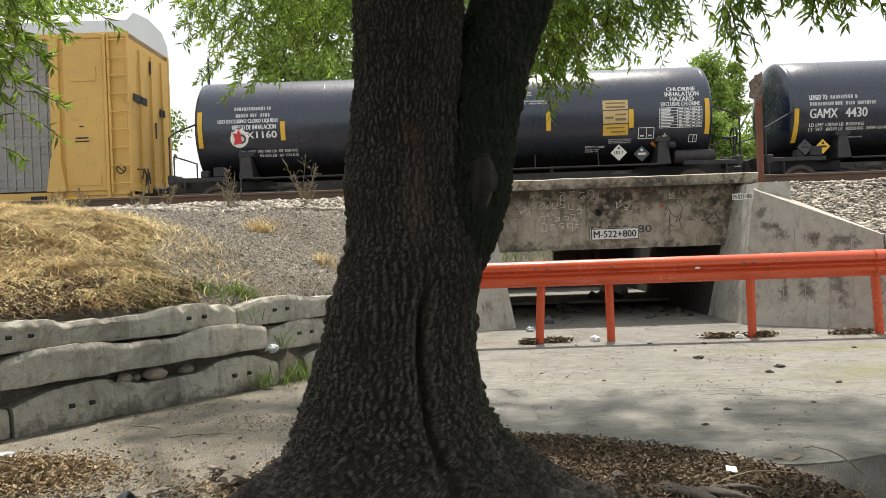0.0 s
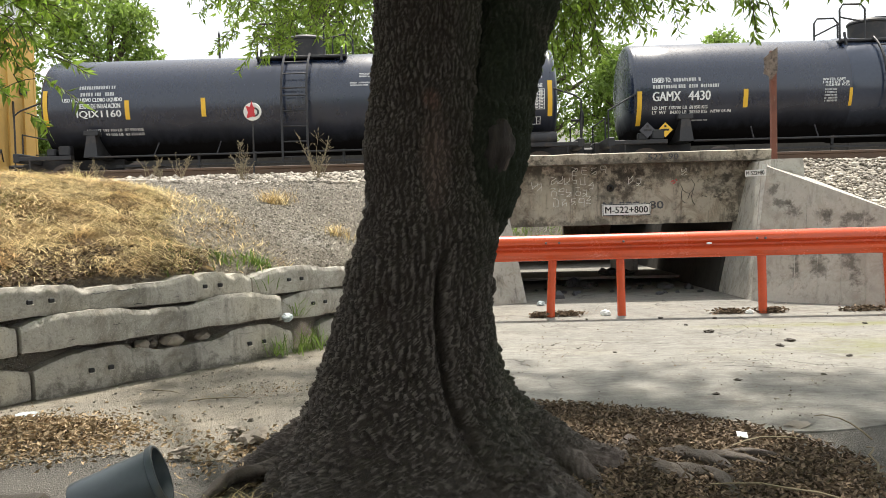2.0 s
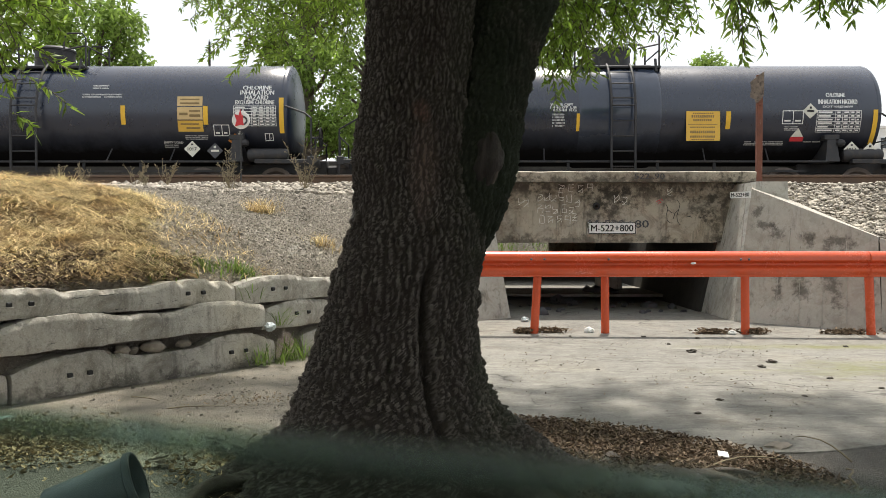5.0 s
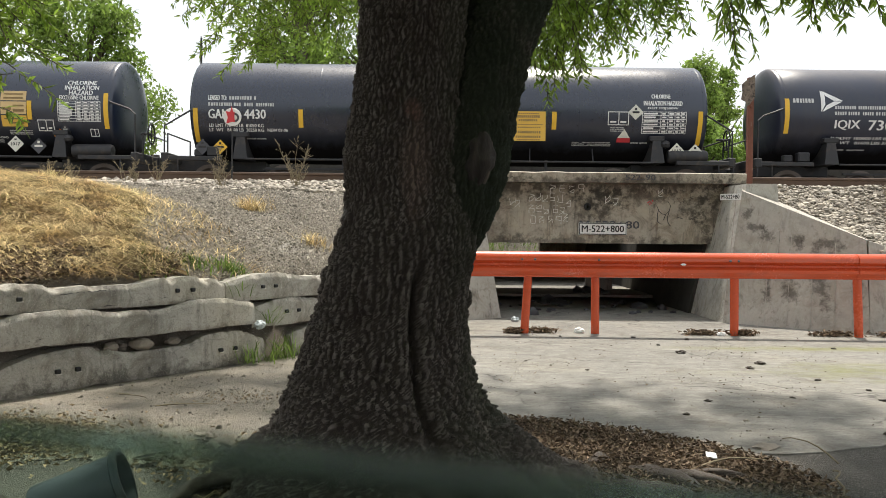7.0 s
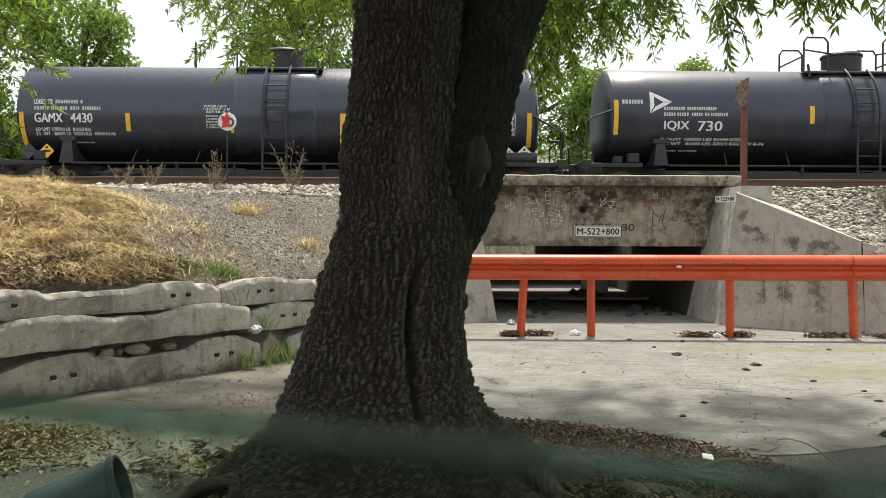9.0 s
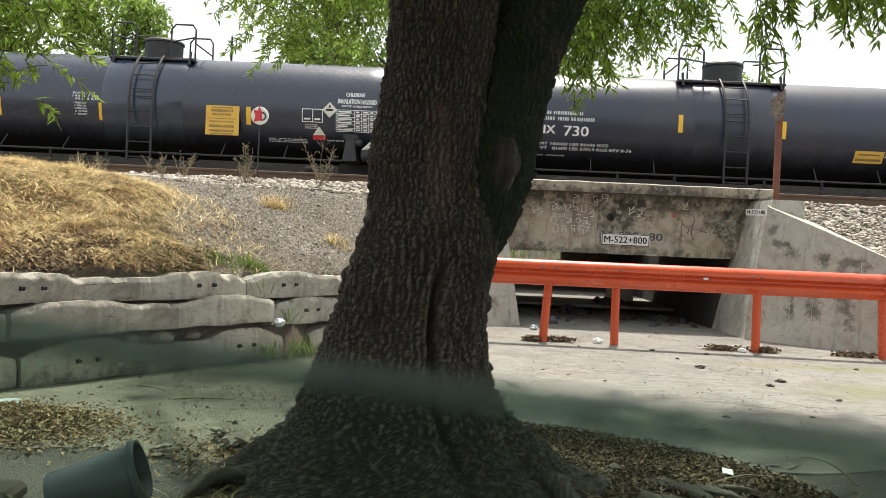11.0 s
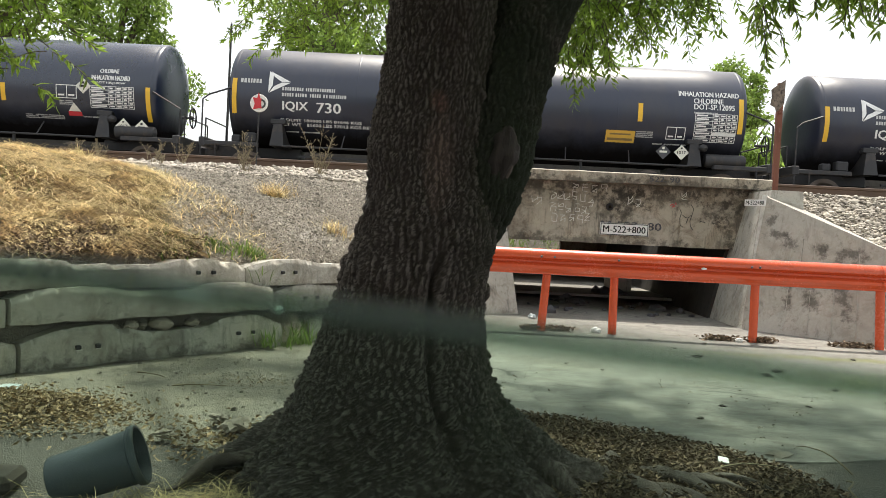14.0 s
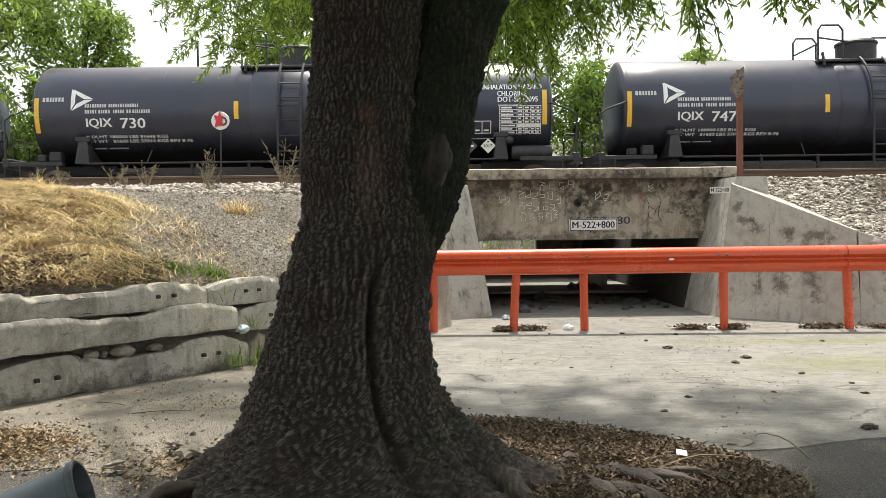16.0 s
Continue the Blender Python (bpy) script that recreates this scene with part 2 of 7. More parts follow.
M_LITTER = surface("dead_leaves", (0.165, 0.122, 0.084), 0.85, coarse=5, fine=30, var=0.35, bump=0, island=0.65, spec=0.2)
M_LITTER_PALE = surface("bleached_dead_leaves", (0.30, 0.225, 0.14), 0.85, coarse=5, fine=30, var=0.35, bump=0, island=0.6, spec=0.2)
M_LEAF = surface("ash_leaves", (0.24, 0.36, 0.055), 0.45, coarse=1.0, fine=12, var=0.25, bump=0, island=0.45, translucent=0.5, spec=0.4)
M_FARLEAF = surface("tree_foliage", (0.205, 0.30, 0.062), 0.6, coarse=0.5, fine=6, var=0.35, bump=0, island=0.5, translucent=0.45, spec=0.3)
M_BARKFAR = surface("grey_bark", (0.10, 0.08, 0.06), 0.9, coarse=2, fine=20, var=0.3, bump=0.5, stretch=(3, 3, 0.6))
M_ORANGE = surface("orange_red_paint", (0.60, 0.088, 0.030), 0.24, coarse=1.3, fine=40, var=0.12, bump=0.06,
                   stain=(0.42, 0.06, 0.02), stain_at=(0.55, 0.8), stain_scale=3)
M_RUST = surface("rusted_steel", (0.17, 0.065, 0.042), 0.85, coarse=5, fine=50, var=0.4, bump=0.5, stain=(0.30, 0.24, 0.20), stain_at=(0.56, 0.66), stain_scale=7, stretch=(1, 1, 0.3))
M_FLAKE = surface("flaking_grey_rust", (0.19, 0.15, 0.12), 0.9, coarse=14, fine=60, var=0.5, bump=0.9, dist=0.02, stain=(0.05, 0.04, 0.035), stain_at=(0.5, 0.62), stain_scale=16)
M_RAIL = surface("brown_rail_steel", (0.085, 0.052, 0.034), 0.7, coarse=2, fine=40, var=0.3, bump=0.3)
M_BLACK = surface("black_tank_paint", (0.007, 0.013, 0.031), 0.27, coarse=0.5, fine=14, var=0.25, bump=0.02, spec=0.8,
                  stain=(0.022, 0.024, 0.032), stain_at=(0.5, 0.9), stain_scale=0.9, stretch=(1, 1, 0.5))
M_BLACK_OLD = surface("faded_black_tank_paint", (0.007, 0.012, 0.031), 0.36, coarse=0.5, fine=14, var=0.3, bump=0.03, spec=0.7,
                      stain=(0.030, 0.027, 0.030), stain_at=(0.48, 0.85), stain_scale=0.8, stretch=(1, 1, 0.4))
M_BAND = surface("glossy_black_band", (0.034, 0.044, 0.068), 0.19, coarse=0.6, fine=14, var=0.25, bump=0.015, spec=0.6)


def dusty_top(m, lo, hi, dust):
    """Brown dust and rust bloom settled along the crown of a tank."""
    n, l = nodes_of(m)
    p = n["Principled BSDF"]
    co = n.new("ShaderNodeTexCoord").outputs["Object"]
    z = n.new("ShaderNodeSeparateXYZ")
    l.new(co, z.inputs[0])
    w = noise_node(n, l, stretched(n, l, co, 1, 1, 0.5), 1.3, 7, 0.7, 0.4)
    h = math_node(n, l, "ADD", z.outputs[2], math_node(n, l, "MULTIPLY", math_node(n, l, "SUBTRACT", w, 0.5), 1.0))
    f = math_node(n, l, "MULTIPLY", ramp(n, l, h, lo, hi), 0.5)
    l.new(mixed(n, l, f, p.inputs["Base Color"].links[0].from_socket, dust), p.inputs["Base Color"])


def matt_belly(m, lo, hi):
    """Turns a tank's paint matt near-black, without gloss, towards its underside."""
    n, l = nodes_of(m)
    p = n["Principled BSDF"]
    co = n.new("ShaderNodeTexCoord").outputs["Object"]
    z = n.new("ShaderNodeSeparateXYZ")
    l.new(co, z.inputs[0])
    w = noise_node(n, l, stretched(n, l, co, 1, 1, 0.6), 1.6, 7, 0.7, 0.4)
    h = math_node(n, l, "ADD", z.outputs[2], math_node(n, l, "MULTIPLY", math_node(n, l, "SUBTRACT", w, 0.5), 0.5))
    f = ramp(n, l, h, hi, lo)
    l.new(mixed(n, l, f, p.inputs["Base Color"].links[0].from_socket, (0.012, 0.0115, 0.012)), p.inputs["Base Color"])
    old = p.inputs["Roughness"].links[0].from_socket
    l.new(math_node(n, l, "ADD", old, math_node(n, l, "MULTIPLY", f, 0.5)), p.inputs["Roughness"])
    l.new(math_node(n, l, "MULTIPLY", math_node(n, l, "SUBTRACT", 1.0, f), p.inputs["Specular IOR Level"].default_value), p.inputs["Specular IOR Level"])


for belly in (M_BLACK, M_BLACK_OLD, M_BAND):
    matt_belly(belly, 1.25, 1.75)
dusty_top(M_BLACK_OLD, 3.05, 3.55, (0.085, 0.062, 0.046))
M_FRAME = surface("sooty_black_steel", (0.02, 0.02, 0.022), 0.6, coarse=3, fine=30, var=0.4, bump=0.15,
                  stain=(0.06, 0.045, 0.035), stain_at=(0.52, 0.75), stain_scale=4)
M_WHEEL = surface("worn_wheel_steel", (0.13, 0.11, 0.10), 0.5, metal=0.6, coarse=4, fine=30, var=0.3, bump=0.2)
M_WHITE = surface("white_stencil_paint", (0.74, 0.74, 0.72), 0.6, coarse=5, fine=60, var=0.12, bump=0)
M_FAINT = surface("worn_white_lettering", (0.50, 0.50, 0.49), 0.6, coarse=5, fine=60, var=0.2, bump=0)
M_YELLOW = surface("yellow_reflector", (0.74, 0.44, 0.035), 0.5, coarse=4, fine=30, var=0.12, bump=0)
M_TAN = surface("faded_tan_placard", (0.58, 0.42, 0.20), 0.6, coarse=4, fine=40, var=0.12, bump=0)
M_AMBER = surface("amber_placard", (0.66, 0.40, 0.06), 0.6, coarse=4, fine=40, var=0.12, bump=0)
M_DIAMOND = surface("dull_white_placard", (0.66, 0.65, 0.57), 0.6, coarse=5, fine=50, var=0.15, bump=0)
M_DARKPLAC = surface("dark_grey_placard", (0.06, 0.06, 0.068), 0.6, coarse=5, fine=50, var=0.2, bump=0)
M_PLACORANGE = surface("orange_placard", (0.68, 0.27, 0.05), 0.6, coarse=5, fine=50, var=0.12, bump=0)
M_RED = surface("red_paint", (0.55, 0.035, 0.045), 0.5, coarse=5, fine=40, var=0.12, bump=0)
M_INK = surface("black_ink", (0.015, 0.015, 0.015), 0.7, coarse=5, fine=40, var=0.2, bump=0)
M_PRINT = surface("brown_print", (0.22, 0.15, 0.06), 0.7, coarse=5, fine=40, var=0.2, bump=0)
M_AUTO = surface("faded_yellow_car_paint", (0.60, 0.37, 0.10), 0.55, coarse=0.8, fine=18, var=0.15, bump=0.08,
                 stain=(0.36, 0.22, 0.08), stain_at=(0.56, 0.78), stain_scale=1.5)
M_SCREEN = surface("galvanised_screen", (0.27, 0.255, 0.235), 0.5, metal=0.35, coarse=1.2, fine=25, var=0.25, bump=0.1,
                   stain=(0.17, 0.15, 0.13), stain_scale=1.0)
M_ROOF = surface("white_metal_roof", (0.66, 0.67, 0.68), 0.5, coarse=1, fine=20, var=0.1, bump=0.05)
M_BUCKET = surface("grey_plastic", (0.050, 0.064, 0.073), 0.45, coarse=3, fine=40, var=0.2, bump=0.06, stain=(0.12, 0.125, 0.12), stain_at=(0.58, 0.8))
M_PLASTIC = surface("crumpled_clear_plastic", (0.42, 0.47, 0.49), 0.3, coarse=9, fine=60, var=0.3, bump=0.6, dist=0.02)
M_HOUSE = surface("white_house_plaster", (0.66, 0.65, 0.62), 0.85, coarse=0.6, fine=10, var=0.12, bump=0.1)
M_PANE = surface("dark_window_pane", (0.03, 0.035, 0.04), 0.15, coarse=1, fine=8, var=0.2, bump=0)
M_HILL = surface("hazy_hill", (0.12, 0.17, 0.09), 0.95, coarse=0.02, fine=0.2, var=0.35, bump=0)
M_CHALK = surface("chalky_graffiti", (0.72, 0.71, 0.66), 0.9, coarse=6, fine=40, var=0.25, bump=0)


def bark_material(name="furrowed_bark", moss=0.0):
    """Scaly bark: furrows painted dark as in shade, worn grey-brown crests made paler as if lit, a bare reddish patch
    and moss on one flank.
    """
    m = bpy.data.materials.new(name)
    n, l = nodes_of(m)
    p = n["Principled BSDF"]
    co = n.new("ShaderNodeTexCoord").outputs["Object"]
    long = stretched(n, l, co, 1, 1, 0.35)
    a = noise_node(n, l, long, 75, 10, 0.8, 0.5)
    b = noise_node(n, l, co, 2.2, 6, 0.65)
    d = noise_node(n, l, co, 16, 7, 0.7)
    # pointiness picks the ridges; their paler grey includes painted light
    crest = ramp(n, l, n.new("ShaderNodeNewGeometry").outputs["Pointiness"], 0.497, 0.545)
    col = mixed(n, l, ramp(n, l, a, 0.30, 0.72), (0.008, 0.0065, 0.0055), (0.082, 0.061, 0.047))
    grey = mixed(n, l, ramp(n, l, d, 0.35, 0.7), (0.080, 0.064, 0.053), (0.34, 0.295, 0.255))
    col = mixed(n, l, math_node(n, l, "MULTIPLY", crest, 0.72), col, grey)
    col = mixed(n, l, math_node(n, l, "MULTIPLY", ramp(n, l, b, 0.50, 0.66), 0.45), col, (0.036, 0.021, 0.016))
    sx = n.new("ShaderNodeSeparateXYZ")
    l.new(co, sx.inputs[0])
    if not moss:
        for cx, cz, wx, wz, tint in ((-0.09, 1.52, 0.075, 0.26, (0.21, 0.145, 0.115)), (-0.10, 1.78, 0.05, 0.05, (0.20, 0.105, 0.075)), (-0.42, 1.32, 0.022, 0.03, (0.36, 0.34, 0.32))):
            mp = n.new("ShaderNodeMapping")
            mp.inputs["Location"].default_value = (-cx / wx, 0, -cz / wz)
            mp.inputs["Scale"].default_value = (1 / wx, 0, 1 / wz)
            l.new(co, mp.inputs["Vector"])
            ln = n.new("ShaderNodeVectorMath")
            ln.operation = "LENGTH"
            l.new(mp.outputs[0], ln.inputs[0])
            far = math_node(n, l, "ADD", ln.outputs[1], math_node(n, l, "MULTIPLY", d, 1.6))
            col = mixed(n, l, math_node(n, l, "MULTIPLY", ramp(n, l, far, 1.9, 1.2), math_node(n, l, "ADD", math_node(n, l, "MULTIPLY", crest, 0.6), 0.3)), col, tint)
    # paler foot of the stem: grey dust, with bounced light put into the colour
    dusty = math_node(n, l, "MULTIPLY", ramp(n, l, sx.outputs[2], 0.62, 0.05), ramp(n, l, d, 0.38, 0.62))
    col = mixed(n, l, math_node(n, l, "MULTIPLY", dusty, 0.25), col, (0.17, 0.148, 0.128))
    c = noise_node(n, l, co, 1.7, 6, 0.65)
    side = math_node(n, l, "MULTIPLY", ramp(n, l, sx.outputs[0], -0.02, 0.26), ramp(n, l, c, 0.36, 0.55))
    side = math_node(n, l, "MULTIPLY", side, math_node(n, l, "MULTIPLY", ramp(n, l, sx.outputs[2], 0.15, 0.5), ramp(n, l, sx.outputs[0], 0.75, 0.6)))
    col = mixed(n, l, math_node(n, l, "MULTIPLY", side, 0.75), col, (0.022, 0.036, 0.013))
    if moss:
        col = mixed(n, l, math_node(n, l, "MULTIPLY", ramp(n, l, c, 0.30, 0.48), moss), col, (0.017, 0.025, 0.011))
    l.new(col, p.inputs["Base Color"])
    p.inputs["Roughness"].default_value = 0.78
    p.inputs["Specular IOR Level"].default_value = 0.35
    k = n.new("ShaderNodeBump")
    k.inputs["Strength"].default_value, k.inputs["Distance"].default_value = 1.0, 0.022
    l.new(a, k.inputs["Height"])
    l.new(k.outputs[0], p.inputs["Normal"])
    return m


M_BARK = bark_material()
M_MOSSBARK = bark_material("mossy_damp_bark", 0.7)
M_ROOT = surface("bare_root_wood", (0.085, 0.069, 0.057), 0.85, coarse=7, fine=50, var=0.45, bump=0.9, dist=0.02, stretch=(2, 2, 2))


def tinted_glass():
    m = bpy.data.materials.new("tinted_car_glass")
    n, l = nodes_of(m)
    n.remove(n["Principled BSDF"])
    t = n.new("ShaderNodeBsdfTransparent")
    t.inputs[0].default_value = (0.74, 0.83, 0.77, 1)
    g = n.new("ShaderNodeBsdfGlossy")
    g.inputs["Color"].default_value = (0.9, 1, 0.95, 1)
    g.inputs["Roughness"].default_value = 0.05
    f = n.new("ShaderNodeFresnel")
    f.inputs[0].default_value = 1.25
    s = n.new("ShaderNodeMixShader")
    l.new(f.outputs[0], s.inputs[0])
    l.new(t.outputs[0], s.inputs[1])
    l.new(g.outputs[0], s.inputs[2])
    l.new(s.outputs[0], n["Material Output"].inputs[0])
    return m


M_GLASS = tinted_glass()
M_GLASSEDGE = surface("ground_glass_edge", (0.125, 0.142, 0.126), 0.8, spec=0.25, coarse=20, fine=200, var=0.1, bump=0)


def half_clear(m, share, tint):
    """Lets part of the light straight through a frosted edge."""
    n, l = nodes_of(m)
    t = n.new("ShaderNodeBsdfTransparent")
    t.inputs[0].default_value = (*tint, 1)
    s = n.new("ShaderNodeMixShader")
    s.inputs[0].default_value = share
    l.new(n["Principled BSDF"].outputs[0], s.inputs[1])
    l.new(t.outputs[0], s.inputs[2])
    l.new(s.outputs[0], n["Material Output"].inputs[0])


half_clear(M_GLASSEDGE, 0.68, (0.66, 0.76, 0.70))


# ---- mesh helpers ----
class Build:
    """Collects vertices and faces of one mesh."""

    def __init__(self):
        self.v, self.f = [], []

    def add(self, verts, faces):
        k = len(self.v)
        self.v += [tuple(p) for p in verts]
        self.f += [tuple(i + k for i in f) for f in faces]
        return self

    def box(self, c, s, m=None, bevel=0.0):
        x, y, z = (a / 2 for a in s)
        b = min(bevel, x * 0.6, y * 0.6, z * 0.6)
        if b > 0:
            bm = bmesh.new()
            bmesh.ops.create_cube(bm, size=1)
            for q in bm.verts:
                q.co = Vector((q.co.x * s[0], q.co.y * s[1], q.co.z * s[2]))
            bmesh.ops.bevel(bm, geom=bm.edges[:], offset=b, segments=1, affect="EDGES")
            bm.verts.index_update()
            pts = [q.co.copy() for q in bm.verts]
            faces = [[q.index for q in f.verts] for f in bm.faces]
            bm.free()
        else:
            pts = [Vector((i * x, j * y, k * z)) for k in (-1, 1) for j in (-1, 1) for i in (-1, 1)]
            faces = [(0, 2, 3, 1), (4, 5, 7, 6), (0, 1, 5, 4), (2, 6, 7, 3), (0, 4, 6, 2), (1, 3, 7, 5)]
        if m is not None:
            pts = [m @ p for p in pts]
        return self.add([p + Vector(c) for p in pts], faces)

    def tube(self, pts, r, n=8, caps=True):
        pts = [Vector(p) for p in pts]
        rs = r if isinstance(r, (list, tuple)) else [r] * len(pts)
        rings, side = [], None
        for i, p in enumerate(pts):
            d = (pts[min(i + 1, len(pts) - 1)] - pts[max(i - 1, 0)]).normalized()
            if side is None:
                side = d.orthogonal().normalized()
            side = (side - d * side.dot(d)).normalized()
            up = d.cross(side)
            rings.append([p + (side * math.cos(2 * math.pi * k / n) + up * math.sin(2 * math.pi * k / n)) * rs[i] for k in range(n)])
        faces = [(i * n + k, i * n + (k + 1) % n, (i + 1) * n + (k + 1) % n, (i + 1) * n + k) for i in range(len(pts) - 1) for k in range(n)]
        if caps:
            faces += [tuple(range(n))[::-1], tuple((len(pts) - 1) * n + k for k in range(n))]
        return self.add([q for ring in rings for q in ring], faces)

    def lathe(self, prof, m=None, n=32, closed=False):
        """Turns (radius, height) pairs about the z axis."""
        m = m or Matrix()
        pts = [m @ Vector((r * math.cos(2 * math.pi * k / n), r * math.sin(2 * math.pi * k / n), h)) for r, h in prof for k in range(n)]
        steps = len(prof) if closed else len(prof) - 1
        q = len(prof)
        return self.add(pts, [(i * n + k, i * n + (k + 1) % n, ((i + 1) % q) * n + (k + 1) % n, ((i + 1) % q) * n + k) for i in range(steps) for k in range(n)])

    def prism(self, ring_a, ring_b):
        n = len(ring_a)
        return self.add(list(ring_a) + list(ring_b), [tuple(range(n))[::-1], tuple(range(n, 2 * n))] + [(k, (k + 1) % n, n + (k + 1) % n, n + k) for k in range(n)])

    def mesh(self, name, material, smooth=35):
        me = bpy.data.meshes.new(name)
        me.from_pydata(self.v, [], self.f)
        me.materials.append(material)
        if smooth:
            me.polygons.foreach_set("use_smooth", [True] * len(me.polygons))
            me.set_sharp_from_angle(angle=radians(smooth))
        me.update()
        return me


def part(name, b, material, parent=None, label="", smooth=35, at=None):
    me = b if isinstance(b, bpy.types.Mesh) else b.mesh(name, material, smooth)
    ob = new(name, me)
    if parent is not None:
        ob.parent = parent
    if at is not None:
        ob.matrix_basis = at
    if label:
        tagged(ob, label)
    return ob


def thing(name, m, label, category, group="", kind=""):
    ob = new(name)
    ob.empty_display_size = 0.2
    ob.matrix_basis = m
    return tagged(ob, label, category, group, kind)


def solid(name, b, material, label="", category="", group="", kind="", smooth=35, at=None):
    return tagged(part(name, b, material, None, "", smooth, at), label, category, group, kind)


def raw(name, verts, faces, material, smooth=False):
    """A mesh from arrays of vertices and equal-sized faces."""
    verts, faces = np.asarray(verts, np.float32), np.asarray(faces, np.int32)
    me = bpy.data.meshes.new(name)
    me.vertices.add(len(verts))
    me.vertices.foreach_set("co", verts.ravel())
    k = faces.shape[1]
    me.loops.add(faces.size)
    me.loops.foreach_set("vertex_index", faces.ravel())
    me.polygons.add(len(faces))
    me.polygons.foreach_set("loop_start", np.arange(0, faces.size, k, dtype=np.int32))
    me.polygons.foreach_set("use_smooth", np.full(len(faces), smooth))
    me.materials.append(material)
    me.update(calc_edges=True)
    me.validate()
    return me


def text_mesh(words, width, height):
    """Flat letters, from (0, 0) to (width, height)."""
    c = bpy.data.curves.new("letters", "FONT")
    c.body, c.resolution_u, c.offset = words, 2, 0.0
    ob = bpy.data.objects.new("letters", c)
    scene.collection.objects.link(ob)
    me = bpy.data.meshes.new_from_object(ob.evaluated_get(bpy.context.evaluated_depsgraph_get()))
    bpy.data.objects.remove(ob)
    bpy.data.curves.remove(c)
    p = np.array([v.co[:2] for v in me.vertices])
    lo, hi = p.min(0), p.max(0)
    p = (p - lo) / (hi - lo) * (width, height)
    faces = [tuple(f.vertices) for f in me.polygons]
    bpy.data.meshes.remove(me)
    return p, faces


rng = np.random.default_rng(7)


# ---- ground, embankment and paving ----
def smooth01(v):
    v = np.clip(v, 0, 1)
    return v * v * (3 - 2 * v)


def toe(x):
    return np.maximum(-3.0, 7.85 + 1.31 * (x + 1.6))


def land(x, y):
    """Height of the ground: flat yard, embankment on both sides of the underpass, level land behind."""
    x, y = np.asarray(x, float), np.asarray(y, float)
    t = toe(x)
    u = np.clip((y - t - 0.36) / np.maximum(12.9 - t - 0.36, 0.3), 0, 1)
    left = 0.76 + 1.26 * u ** 0.92 + 0.34 * np.exp(-((x + 4.6) / 1.7) ** 2 - ((y - 8.6) / 1.5) ** 2)
    left = np.where(y < t + 0.36, -0.06, np.minimum(left, 2.02))
    yw = np.where(x < 5.9, 11.95 - 0.99 * (x - 4.45), 10.51)
    zt = np.maximum(0.02, 1.80 - 0.56 * (x - 4.45))
    u = np.clip((y - yw) / np.maximum(12.9 - yw, 0.3), 0, 1)
    right = np.where(y < yw, -0.06, zt + (2.02 - zt) * u ** 0.95)
    z = np.where(x < 0.36, left, np.where(x > 4.76, right, -0.06))
    back = 2.0 - 0.4 * smooth01((y - 23.5) / 4)
    z = np.where((y > 23.2) & ((x < 0.36) | (x > 4.76)), back, z)
    dip = -0.06 + 1.5 * smooth01((y - 24.5) / 3.5)
    z = np.where((x >= 0.36) & (x <= 4.76) & (y > 24.0), np.minimum(dip, back), z)
    lumps = 0.028 * np.sin(1.7 * x + 0.6 * y) * np.sin(1.3 * y - 0.4 * x + 1) + 0.016 * np.sin(4.1 * x - 1.9 * y) * np.sin(3.7 * y + 1.1 * x) + 0.008 * np.sin(7.3 * x + 3) * np.sin(6.1 * y)
    z = np.where((z > 0.3) & (y < 13.0), z + lumps, z)
    far = smooth01((np.hypot(x, y - 30) - 60) / 120)
    z = np.where(y > 27, 1.6 + 1.5 * far, z)
    return z


def ground_sheet():
    xs = np.concatenate([[-420, -250, -140, -80, -45, -28, -20, -15], np.arange(-12, 12.01, 0.16), [15, 20, 28, 45, 80, 140, 250, 420]])
    xs = np.unique(np.round(np.concatenate([xs, [0.30, 0.38, 4.74, 4.82]]), 3))
    ys = np.concatenate([[-400, -200, -90, -40, -20, -10, -4, 0], np.arange(2, 25, 0.16), np.arange(25.5, 30, 0.5), [33, 40, 55, 80, 120, 180, 260, 420]])
    gx, gy = np.meshgrid(xs, ys)
    gz = land(gx, gy)
    nx = len(xs)
    f = [(j * nx + i, j * nx + i + 1, (j + 1) * nx + i + 1, (j + 1) * nx + i) for j in range(len(ys) - 1) for i in range(nx - 1)]
    me = raw("ground", np.stack([gx, gy, gz], -1).reshape(-1, 3), f, M_SOIL, True)
    return tagged(new("ground", me), "gritty grey soil and railway embankment with gravel", "ground", kind="structure")


ground_sheet()


